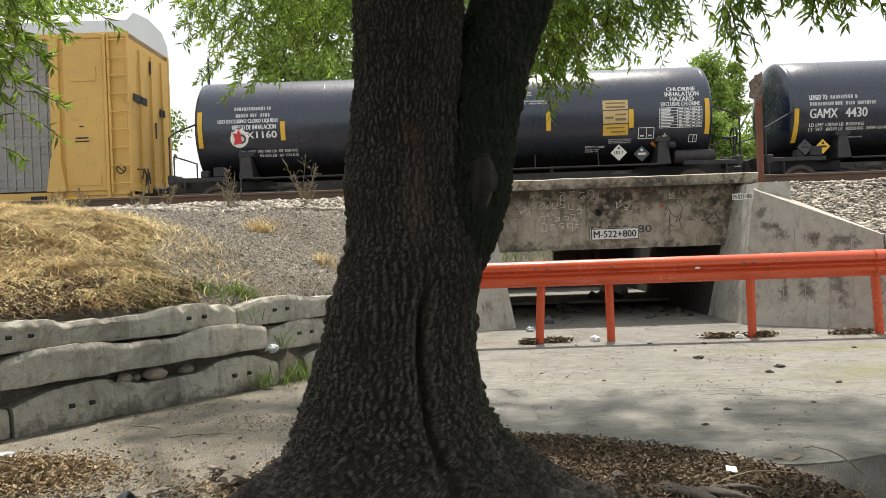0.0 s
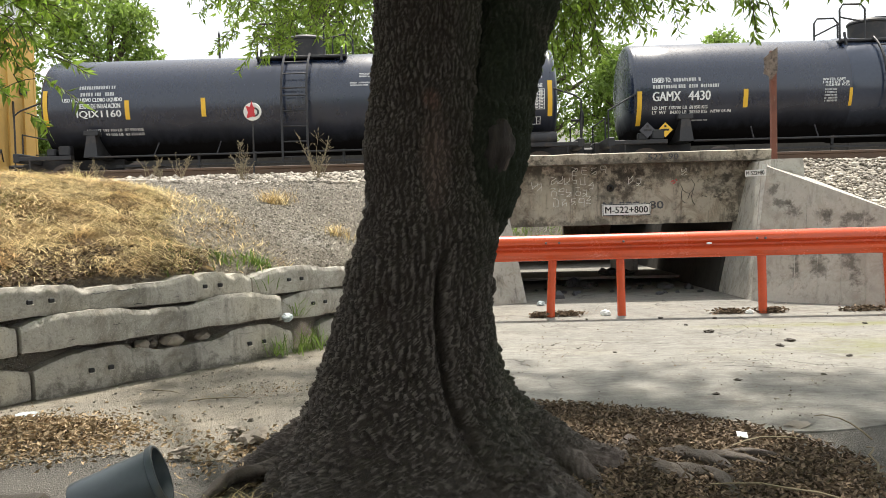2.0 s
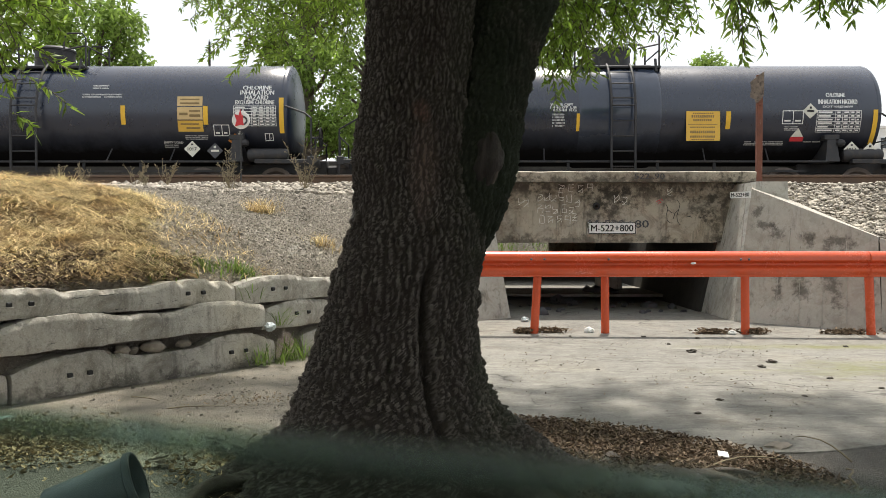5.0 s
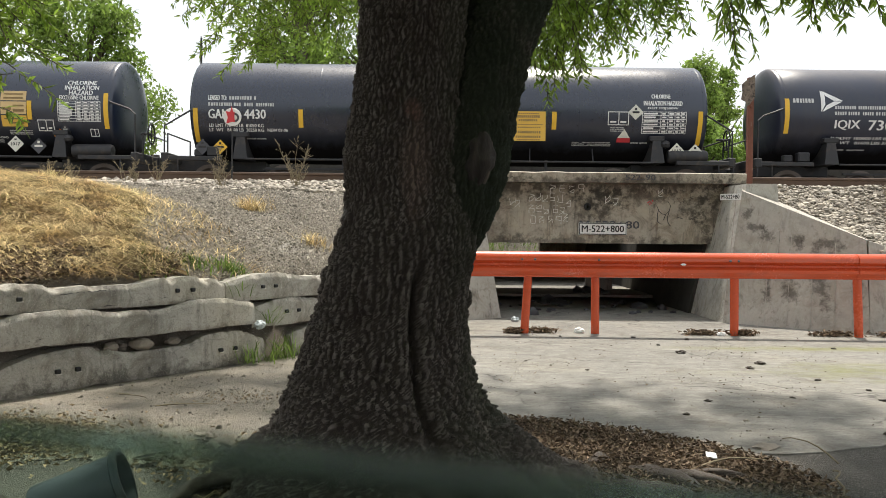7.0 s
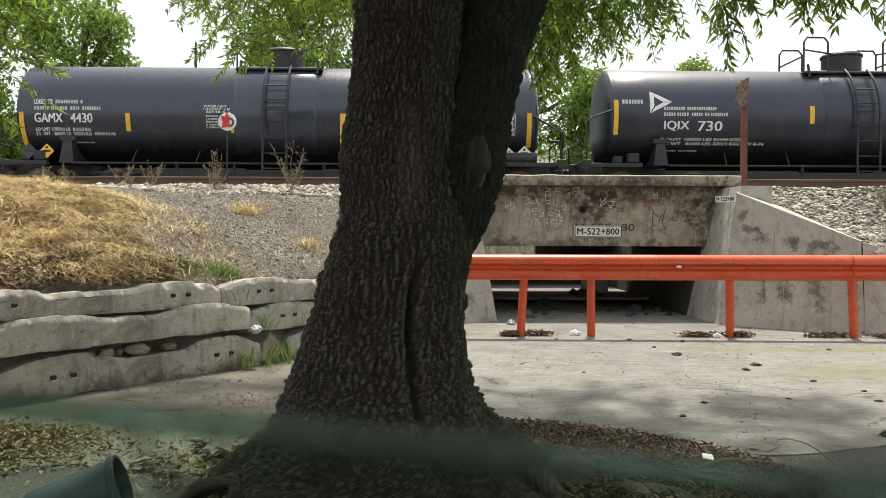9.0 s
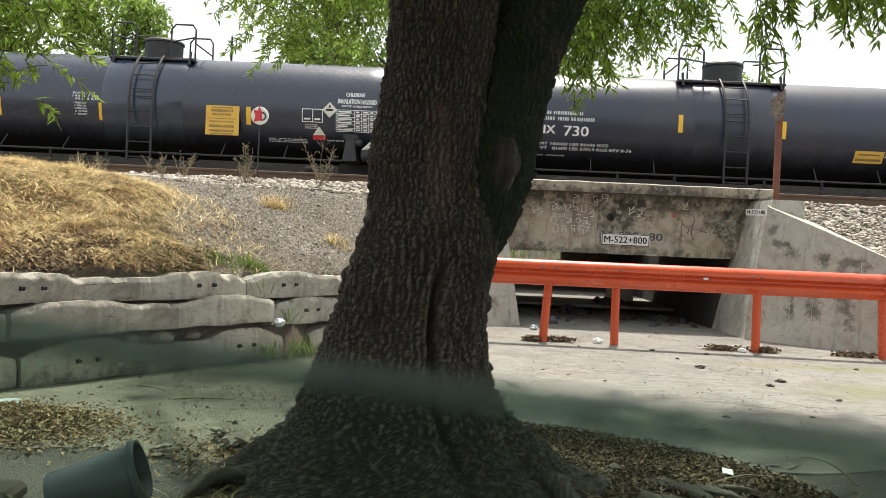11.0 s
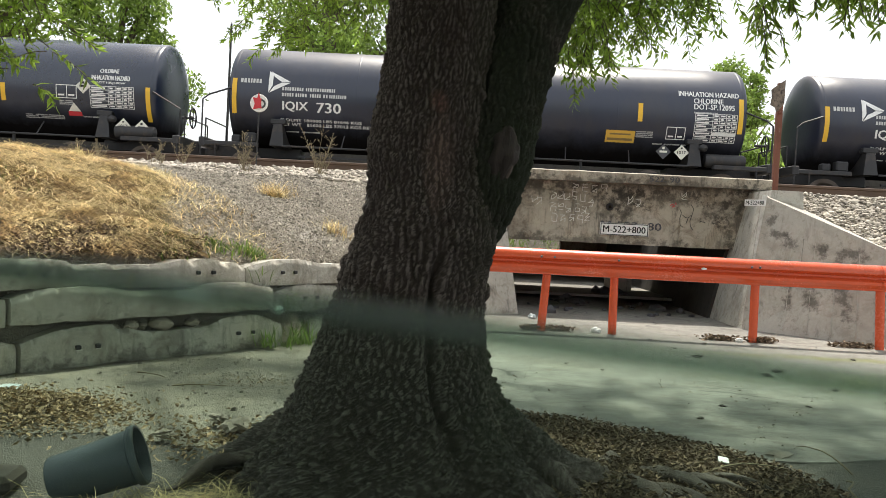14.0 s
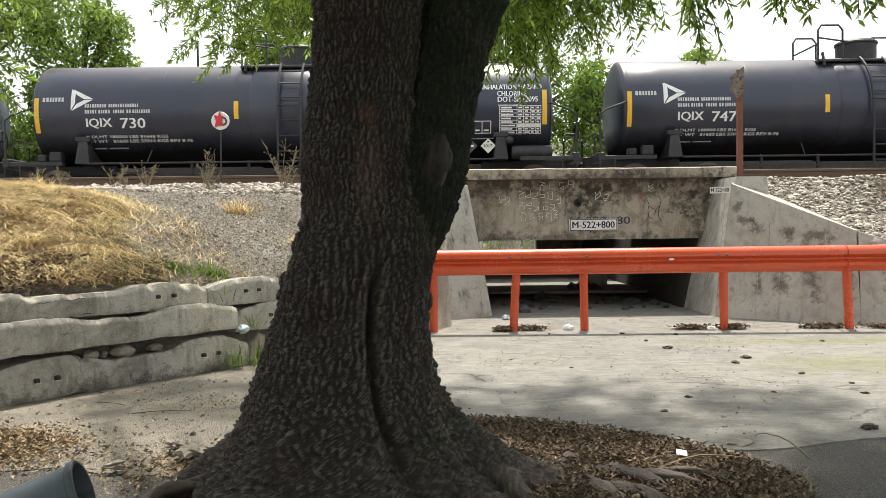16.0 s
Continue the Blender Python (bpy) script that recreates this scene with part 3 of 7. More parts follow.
def paving():
    xs = np.arange(-14, 18.01, 0.25)
    edge = [5.05 + 0.25 * noise.noise(Vector((x * 0.8, 3, 0))) + 0.10 * noise.noise(Vector((x * 4, 7, 0))) - 0.35 * math.exp(-((x - 2.0) / 1.2) ** 2) + 3.6 * float(smooth01((-0.45 - x) / 0.6)) for x in xs]
    b = Build()
    n = len(xs)
    top = [(x, e, 0.0) for x, e in zip(xs, edge)] + [(x, 25.0, 0.0) for x in xs]
    low = [(x, e, -0.05) for x, e in zip(xs, edge)]
    b.add(top + low, [(i, i + 1, n + i + 1, n + i) for i in range(n - 1)] + [(2 * n + i, 2 * n + i + 1, i + 1, i) for i in range(n - 1)])
    solid("pavement", b, M_CONCRETE, "pale cracked concrete yard paving with mossy stain", "pavement", kind="structure", smooth=0)
    r = Build()
    r.add([(-60, -40, -0.009), (60, -40, -0.009), (60, 8.9, -0.009), (-60, 8.9, -0.009)], [(0, 1, 2, 3)])
    yard = [(x, 4.35 + 0.3 * noise.noise(Vector((x * 1.3, 1, 0))) + 0.1 * noise.noise(Vector((x * 6, 2, 0))), -0.0045) for x in np.arange(-14, -0.19, 0.1)]
    y = Build()
    k = len(yard)
    y.add(yard + [(p[0], 8.9, -0.0045) for p in yard], [(i, i + 1, k + i + 1, k + i) for i in range(k - 1)])
    solid("yard", y, M_YARD, "dusty gritty hard-packed yard beside the sleeper wall", "ground", kind="structure", smooth=0)
    solid("road", r, M_ASPHALT, "dusty grey worn asphalt beside the paving", "road", kind="structure", smooth=0)


paving()


def stones(name, label, xy, size, sink=0.3, material=None, zfun=land, spread=0.5, rough=False):
    """Many small broken stones lying on the ground, as one mesh."""
    bm = bmesh.new()
    if rough:
        bmesh.ops.create_cone(bm, segments=4, radius1=1.0, radius2=0.55, depth=1.2, cap_ends=True, cap_tris=True)
        bmesh.ops.triangulate(bm, faces=bm.faces[:])
    else:
        bmesh.ops.create_icosphere(bm, subdivisions=1, radius=1)
    bm.verts.index_update()
    base = np.array([v.co[:] for v in bm.verts])
    tri = np.array([[v.index for v in f.verts] for f in bm.faces])
    bm.free()
    n = len(xy)
    pts = base[None] * (1 + rng.uniform(-0.32, 0.32, (n, len(base), 1)))
    pts = pts * (size * np.exp(rng.normal(0, spread, n)))[:, None, None] * rng.uniform([0.7, 0.7, 0.45], [1.3, 1.3, 0.9], (n, 3))[:, None]
    a = rng.uniform(0, 6.28, n)
    c, s = np.cos(a)[:, None], np.sin(a)[:, None]
    x = pts[..., 0] * c - pts[..., 1] * s
    y = pts[..., 0] * s + pts[..., 1] * c
    z = zfun(xy[:, 0], xy[:, 1])
    out = np.stack([x + xy[:, :1], y + xy[:, 1:2], pts[..., 2] + z[:, None] + size * (0.6 - sink)], -1)
    f = (tri[None] + (np.arange(n) * len(base))[:, None, None]).reshape(-1, 3)
    return tagged(new(name, raw(name, out.reshape(-1, 3), f, material or M_STONE)), label, "gravel", kind="stuff")


def scatter(n, x0, x1, y0, y1, keep):
    out = []
    got = 0
    while got < n:
        p = rng.uniform((x0, y0), (x1, y1), (4 * n, 2))
        p = p[keep(p[:, 0], p[:, 1])]
        out.append(p)
        got += len(p)
    return np.concatenate(out)[:n]


def straw_here(x, y):
    """Where the dry grass grows over the gravel."""
    w = 0.35 * np.sin(x * 3.1) + 0.25 * np.sin(y * 4.7 + x)
    return (y > toe(x) + 0.40) & (y < 11.6 + w) & (y - 7.4 < -1.15 * (x + 1.6) - 0.55 + w)


stones("ballast", "pale grey crushed stone ballast on the embankment shoulder",
       np.concatenate([scatter(12000, -11, 0.3, 12.0, 14.1, lambda x, y: y > toe(x) + 0.3),
                       scatter(9000, 4.85, 10.5, 10.6, 14.1, lambda x, y: land(x, y) > 0.15)]), 0.026, 0.2, spread=0.35)
stones("slope_gravel", "loose grey gravel and grit on the embankment slope",
       scatter(42000, -6.5, 0.3, 7.2, 12.6, lambda x, y: (y > toe(x) + 0.4) & ~straw_here(x, y)), 0.0095, 0.25, M_GRIT, spread=0.42, rough=True)


stones("slope_stones", "scattered pale stones on the gravel slope",
       np.concatenate([scatter(900, -6.5, 0.3, 8.2, 12.5, lambda x, y: (y > toe(x) + 0.4) & ~straw_here(x, y)), scatter(1800, -9, 0.3, 11.6, 12.6, lambda x, y: y > toe(x) + 0.4)]), 0.014, 0.4, M_STONE, spread=0.5, rough=True)
stones("grit", "fine grit and crumbs strewn on the paving", np.concatenate([scatter(1500, 0.1, 6.8, 4.9, 11.2, lambda x, y: np.sin(2.3 * x + 0.8 * y) * np.sin(1.9 * y - 0.7 * x) + 0.5 * np.sin(5.1 * x - 3 * y) > 0.35), scatter(2200, -3.2, 0.0, 4.3, 7.6, lambda x, y: y < toe(x) - 0.1)]), 0.0045, 0.1, M_GRIT, lambda x, y: 0.0 * x, 0.55, True)


# ---- underpass ----
def abutment(side):
    """Battered wall beside the underpass: foot at 1.0 or 4.1, leaning back as it rises."""
    foot, top, back = (1.0, 0.6, 0.15) if side < 0 else (4.1, 4.55, 5.0)
    b = Build()
    y0, y1 = (11.95, 23.2) if side < 0 else (11.5, 23.2)
    lean = 0.35
    a = [(foot, y0, -0.05), (back, y0, -0.05), (back, y0 + lean, 2.0), (top, y0 + lean, 2.0)]
    c = [(foot, y1, -0.05), (back, y1, -0.05), (back, y1, 2.0), (top, y1, 2.0)]
    b.prism(a, c)
    return solid("wall_east" if side > 0 else "wall_west", b, M_WALL, "stained battered concrete abutment wall of the underpass", "wall", kind="structure", smooth=0)


abutment(-1)
abutment(1)


def wing_wall():
    """Splayed wing wall with sloping top beside the abutment, in two castings."""
    t = thing("wing_wall", Matrix(), "weathered grey concrete wing wall with sloping top, dark water streaks", "wall", kind="structure")
    b = Build()
    b.prism([(4.10, 11.5, -0.05), (5.52, 10.22, -0.05), (5.70, 10.72, -0.05), (4.9, 12.2, -0.05)],
            [(4.38, 11.78, 1.92), (5.66, 10.62, 1.20), (5.84, 10.92, 1.20), (4.78, 12.2, 1.92)])
    part("wall_panel", b, M_WING, t, smooth=0)
    b = Build()
    b.prism([(5.54, 10.26, -0.05), (9.5, 10.2, -0.05), (9.5, 10.6, -0.05), (5.72, 10.70, -0.05)],
            [(5.69, 10.62, 1.185), (9.5, 10.5, 0.12), (9.5, 10.62, 0.12), (5.85, 10.9, 1.185)])
    part("wall_panel", b, M_WING, t, smooth=0)
    foot, top = (Vector((4.10, 11.5, -0.05)), Vector((5.52, 10.22, -0.05))), (Vector((4.38, 11.78, 1.92)), Vector((5.66, 10.62, 1.20)))
    out = Vector((-0.67, -0.74, 0)) * 0.001
    for q, lo, hi in ((0.30, 0.0, 0.62), (0.46, 0.0, 0.8), (0.62, 0.0, 0.55), (0.78, 0.0, 0.85), (0.93, 0.0, 0.7), (0.37, 0.55, 0.8)):
        a, c = foot[0].lerp(foot[1], q), top[0].lerp(top[1], q)
        part("formwork_seam", Build().tube([a.lerp(c, lo + (hi - lo) * k / 5) + out + Vector((0.006 * math.sin(3 * k + 9 * q), 0, 0)) for k in range(6)], 0.0035, 4), M_WALL, t, "ridge left by the form boards")
    w = (foot[1] - foot[0]).normalized()
    e = Build()
    rows = [foot[0].lerp(top[0], k / 9) + 3 * out for k in range(3, 10)]
    wide = [0.02 + 0.012 * k + 0.012 * math.sin(5 * k) for k in range(len(rows))]
    e.prism([rows[0] + w * 0.01, rows[0] + w * wide[0], rows[-1] + w * wide[-1], rows[-1] + w * 0.01], [p - 12 * out for p in (rows[0] + w * 0.01, rows[0] + w * wide[0], rows[-1] + w * wide[-1], rows[-1] + w * 0.01)])
    part("corner_strip", e, M_PALE, t, "pale strip down the corner", smooth=0)
    return t


wing_wall()


def wing_wall_west():
    b = Build()
    b.prism([(1.0, 11.95, -0.05), (0.2, 11.4, -0.05), (-0.5, 11.0, -0.05), (-0.5, 11.5, -0.05), (0.2, 12.3, -0.05)],
            [(0.66, 12.3, 1.95), (0.1, 11.95, 1.75), (-0.4, 11.5, 1.35), (-0.5, 11.8, 1.35), (0.2, 12.3, 1.95)])
    solid("wing_wall", b, M_WALL, "stained concrete wing wall under the embankment", "wall", kind="structure", smooth=0)


wing_wall_west()


def bridge():
    t = thing("railway_bridge", pose(0, 0, 0), "grey concrete railway slab bridge with stained, scribbled girder face", "bridge", kind="structure")
    g = Build()
    # girder face with a slightly chipped lower edge
    xs = np.linspace(0.25, 4.80, 60)
    low = [1.10 + 0.012 * noise.noise(Vector((x * 5, 0, 0))) for x in xs]
    n = len(xs)
    v = [(x, 12.78, z) for x, z in zip(xs, low)] + [(x, 12.78 + 0.02 * math.sin(x), 2.04) for x in xs] + [(x, 17.2, z) for x, z in zip(xs, low)] + [(x, 17.2, 2.04) for x in xs]
    f = []
    for i in range(n - 1):
        f += [(i, i + 1, n + i + 1, n + i), (2 * n + i, 2 * n + i + 1, i + 1, i), (3 * n + i, 3 * n + i + 1, 2 * n + i + 1, 2 * n + i), (n + i, n + i + 1, 3 * n + i + 1, 3 * n + i)]
    g.add(v, f)
    part("girder", g, M_GIRDER, t, "stained girder face", smooth=0)
    c = Build()
    xs = np.linspace(0.1, 4.80, 50)
    rows = []
    for x in xs:
        w = 0.012 * noise.noise(Vector((x * 3, 4, 0)))
        rows.append([(x, 12.52 + w, 2.04), (x, 12.50 + w, 2.185 + w), (x, 12.53, 2.20 + w), (x, 13.0, 2.20), (x, 13.0, 2.04)])
    k = 5
    c.add([p for r in rows for p in r], [(i * k + j, (i + 1) * k + j, (i + 1) * k + (j + 1) % k, i * k + (j + 1) % k) for i in range(len(xs) - 1) for j in range(k)] + [(4, 3, 2, 1, 0), tuple((len(xs) - 1) * k + j for j in range(k))])
    part("kerb", c, M_GIRDER, t, "worn concrete edge kerb", smooth=0)
    e = Build().box((4.72, 12.72, 1.92), (0.26, 0.36, 0.24), bevel=0.02)
    part("end_block", e, M_WALL, t, smooth=0)
    # patch of broken concrete round a dark hole
    h = Build()
    h.lathe([(0.02, 0.03), (0.05, 0.0), (0.06, -0.002)], pose(2.40, 12.775, 1.675, 90, 0, 0), 14)
    part("drain_hole", h, M_INK, t, "dark broken drain hole")
    far = Build().box((2.55, 20.7, 1.52), (4.6, 4.4, 0.86), bevel=0.03)
    part("far_girder", far, M_GIRDER, t, smooth=0)
    return t


bridge()


def strokes(name, label, material, lines, radius, group):
    """Painted or chalked strokes on the girder face."""
    t = thing(name, Matrix(), label, "graffiti", group)
    for pts in lines:
        part("stroke", Build().tube([(x, 12.776, z) for x, z in pts], radius, 4), material, t)
    return t


def scribbles():
    r = random.Random(5)
    lines = []
    for cx, cz, w in ((1.52, 1.80, 0.05), (1.62, 1.83, 0.05), (1.73, 1.80, 0.05), (1.85, 1.82, 0.05), (1.97, 1.80, 0.05), (1.52, 1.63, 0.05), (1.64, 1.64, 0.05), (1.75, 1.62, 0.05), (1.90, 1.63, 0.06), (2.0, 1.6, 0.05), (1.55, 1.47, 0.04), (1.68, 1.46, 0.04), (1.82, 1.47, 0.05), (1.95, 1.46, 0.04), (2.06, 1.5, 0.04), (1.85, 1.95, 0.03), (2.0, 1.96, 0.03), (2.15, 1.95, 0.04), (2.3, 1.96, 0.03), (2.72, 1.79, 0.05), (2.84, 1.75, 0.05), (1.22, 1.74, 0.04), (1.3, 1.72, 0.04), (2.1, 1.72, 0.04), (4.05, 1.85, 0.05), (3.55, 1.9, 0.04)):
        # strokes of one hasty sign: some sides and diagonals of a small box
        q = [(cx + sx * 0.036 + r.uniform(-0.008, 0.008), cz + sz * 0.055 + r.uniform(-0.01, 0.01)) for sx in (-1, 1) for sz in (-1, 0, 1)]
        for a, c in r.sample([(0, 1), (1, 2), (3, 4), (4, 5), (2, 5), (1, 4), (0, 3), (0, 4), (1, 5)], 5):
            lines.append([q[a], ((q[a][0] + q[c][0]) / 2 + r.uniform(-0.008, 0.008), (q[a][1] + q[c][1]) / 2 + r.uniform(-0.008, 0.008)), q[c]])
    strokes("graffiti", "faded chalky white scribbles on the concrete girder", M_CHALK, lines, 0.0055, "graffiti")
    strokes("graffiti", "thin black painted curl on the concrete girder", M_INK,
            [[(3.56, 1.41), (3.51, 1.45), (3.50, 1.55), (3.52, 1.64), (3.49, 1.70)], [(3.52, 1.62), (3.58, 1.57), (3.63, 1.56), (3.69, 1.62), (3.71, 1.70), (3.66, 1.78)], [(3.69, 1.62), (3.66, 1.52), (3.67, 1.44), (3.71, 1.38)], [(3.63, 1.56), (3.60, 1.47)],
             [(4.03, 1.49), (4.06, 1.55), (4.05, 1.48), (4.10, 1.53), (4.15, 1.50)], [(3.82, 1.52), (3.90, 1.50)]], 0.0065, "graffiti")
    strokes("graffiti", "small smeared red paint mark on concrete", M_RED, [[(3.34, 1.74), (3.38, 1.77), (3.41, 1.73), (3.37, 1.72)], [(3.42, 1.79), (3.43, 1.76)]], 0.009, "graffiti")


scribbles()


def flat_letters(words, width, height, m, material, parent, name="lettering", label=""):
    p, f = text_mesh(words, width, height)
    b = Build()
    for k, dx in enumerate((0, -0.03 * height, 0.03 * height)):
        b.add([m @ Vector((x + dx, z, 0.0006 * k)) for x, z in p], f)
    return part(name, b, material, parent, label, smooth=0)


def kilometre_sign():
    t = thing("kilometre_sign", pose(2.64, 12.755, 1.33), "white rectangular kilometre sign M-522+800 on the bridge girder", "sign")
    part("plate", Build().box((0, 0, 0), (0.76, 0.02, 0.19), bevel=0.004), M_WHITE, t)
    e = Build()
    for c, s in (((0, -0.012, 0.085), (0.74, 0.004, 0.012)), ((0, -0.012, -0.085), (0.74, 0.004, 0.012)), ((0.365, -0.012, 0), (0.012, 0.004, 0.16)), ((-0.365, -0.012, 0), (0.012, 0.004, 0.16))):
        e.box(c, s)
    part("border", e, M_INK, t)
    flat_letters("M-522+800", 0.66, 0.105, pose(-0.33, -0.0125, -0.052, 90, 0, 0), M_INK, t, label="black painted lettering")
    old = thing("stencil_marking", pose(0, 0, 0), "faded black stencil M-522+80 on the bridge girder", "marking")
    flat_letters("M-522+80", 0.94, 0.12, pose(2.28, 12.772, 1.335, 90, 0, 0), M_DARKPLAC, old)
    kerb = thing("stencil_marking", pose(0, 0, 0), "faded dark stencil 522..90 on the bridge kerb", "marking")
    flat_letters("522..90", 0.46, 0.085, pose(2.93, 12.492, 2.08, 90, 0, 0), M_DARKPLAC, kerb)
    s = thing("small_sign", pose(4.30, 11.73, 1.80, 0, 0, -42), "small worn white marker plate M-522+80 on the wing wall", "sign")
    part("plate", Build().box((-0.02, -0.02, 0), (0.30, 0.012, 0.09)), M_WHITE, s)
    flat_letters("M-522+80", 0.26, 0.06, pose(-0.15, -0.028, -0.03, 90, 0, 0), M_INK, s)


kilometre_sign()


def underpass_floor():
    # added lining over the abutment, its depth shade painted as near-black colour
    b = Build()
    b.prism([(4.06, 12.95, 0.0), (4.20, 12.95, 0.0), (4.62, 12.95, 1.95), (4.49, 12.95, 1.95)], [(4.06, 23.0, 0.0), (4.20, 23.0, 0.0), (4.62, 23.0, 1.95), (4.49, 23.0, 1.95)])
    solid("wall_inner", b, M_SHADEWALL, "inner lining of the underpass, shade put into its near-black colour", "wall", kind="structure", smooth=0)
    b = Build()
    b.prism([(1.0, 15.2, 0.07), (4.1, 15.1, 0.07), (4.1, 24.2, 0.07), (1.0, 24.2, 0.07)], [(1.0, 15.2, 0.12), (4.1, 15.1, 0.12), (4.1, 24.2, 0.12), (1.0, 24.2, 0.12)])
    solid("floor_slab", b, M_CONCRETE, "raised concrete floor slab inside the underpass", "floor", kind="structure", smooth=0)
    solid("retaining_wall", Build().box((3.9, 22.9, 0.62), (1.9, 0.3, 1.0), bevel=0.02), M_GIRDER, "dark stained wall closing part of the far opening", "wall", kind="structure")
    c = solid("concrete_block", Build().box((0, 0, 0.33), (0.42, 0.5, 0.66), bevel=0.03), M_WALL, "pale concrete block standing in the underpass", "block", at=pose(3.35, 16.5, 0.12, 0, 0, 8))
    stones("rubble", "dark rubble and litter heaped in the underpass", np.concatenate([scatter(60, 2.75, 3.3, 15.5, 16.2, lambda x, y: x > 0), scatter(25, 1.9, 2.3, 14.3, 14.7, lambda x, y: x > 0), scatter(30, 1.1, 4.0, 12.4, 15.0, lambda x, y: x > 0)]), 0.05, 0.3, M_DARKPLAC, lambda x, y: np.where(y > 15.1, 0.12, 0.0) + 0 * x, 0.5)


underpass_floor()


# ---- tracks ----
def railway_track(yc, zt, label):
    t = thing("railway_track", pose(0, yc, zt), label, "railway track", kind="structure")
    prof = [(-0.075, -0.172), (0.075, -0.172), (0.07, -0.16), (0.012, -0.145), (0.012, -0.05), (0.036, -0.04), (0.036, -0.006), (0.028, 0), (-0.028, 0), (-0.036, -0.006), (-0.036, -0.04), (-0.012, -0.05), (-0.012, -0.145), (-0.07, -0.16)]
    for side in (-0.7535, 0.7535):
        part("rail", Build().prism([(-70, side + a, h) for a, h in prof], [(70, side + a, h) for a, h in prof]), M_RAIL, t, "rusty brown steel rail", smooth=0)
    s = Build().box((0, 0, -0.26), (0.24, 2.5, 0.17), bevel=0.02).mesh("sleeper", M_SLEEPER, 0)
    for k in range(-24, 25):
        part("sleeper", s, None, t, at=pose(k * 0.6 + 0.1, 0, 0))
    return t


railway_track(15.0, 2.27, "single railway track with rusty rails on pale ballast")
railway_track(20.6, 1.98, "second railway track under the freight train")


# ---- guardrail ----
def guardrail():
    t = thing("guardrail", Matrix(), "orange-red painted steel highway guardrail on slim posts", "guardrail")
    prof = [(0.0, 0.316), (-0.022, 0.309), (-0.050, 0.292), (-0.074, 0.265), (-0.083, 0.240), (-0.083, 0.205), (-0.022, 0.168), (-0.022, 0.144), (-0.083, 0.107), (-0.083, 0.072), (-0.022, 0.027), (-0.018, 0.006), (0.0, 0.0)]
    back = [(a + 0.006, h) for a, h in prof][::-1]

    def beam(pts, name="beam"):
        loops = [[(x, y + a, z + 0.158 + (h - 0.158) * g) for a, h in prof + back] for x, y, z, g in [(*q, 1.0)[:4] for q in pts]]
        k = len(loops[0])
        b = Build()
        b.add([p for l in loops for p in l], [(i * k + j, (i + 1) * k + j, (i + 1) * k + (j + 1) % k, i * k + (j + 1) % k) for i in range(len(loops) - 1) for j in range(k)] + [tuple(range(k))[::-1], tuple((len(loops) - 1) * k + j for j in range(k))])
        return part(name, b, M_ORANGE, t, smooth=25)

    beam([(-0.25, 10.12, 0.705), (1.2, 10.08, 0.705), (3.7, 10.0, 0.708), (5.19, 9.935, 0.711)])
    beam([(5.17, 9.922, 0.711), (5.5, 9.915, 0.712), (5.68, 9.912, 0.713, 1.02), (5.82, 9.91, 0.715, 1.2), (5.95, 9.91, 0.716, 1.36), (6.06, 9.93, 0.716, 1.34), (6.12, 9.98, 0.716, 1.2), (6.13, 10.04, 0.716, 1.0)], "terminal")
    for x, y, lean in ((0.14, 10.18, 0.0), (1.13, 10.15, 0.06), (2.02, 10.15, -0.01), (3.73, 10.05, -0.012), (5.25, 9.98, -0.05)  ):
        b = Build().tube([(x, y, -0.05), (x + lean * 0.7, y, 0.68), (x + lean, y, 0.98)], 0.052, 14)
        part("post", b, M_ORANGE, t, "round orange-red steel post")
    for x in (1.08, 1.24, 2.02, 3.62, 3.72, 5.16, 5.22, 5.30, 5.23):
        z = 0.705 + (0.222 if x != 5.23 else 0.09)
        y = 10.12 - 0.031 * (x + 0.25) - 0.086
        part("bolt", Build().lathe([(0.0, 0.012), (0.012, 0.010), (0.016, 0.0)], pose(x, y, z, 90, 0, 0), 10), M_WHEEL, t, "worn steel bolt head")
    b = Build().lathe([(0.0, 0.004), (0.035, 0.003), (0.045, 0.0)], pose(3.05, 9.935, 0.88, 90, 0, 0) @ Matrix.Diagonal((0.8, 0.3, 1, 1)), 12)
    part("scrape", b, M_WHITE, t, "pale scrape in the paint")
    return t


guardrail()


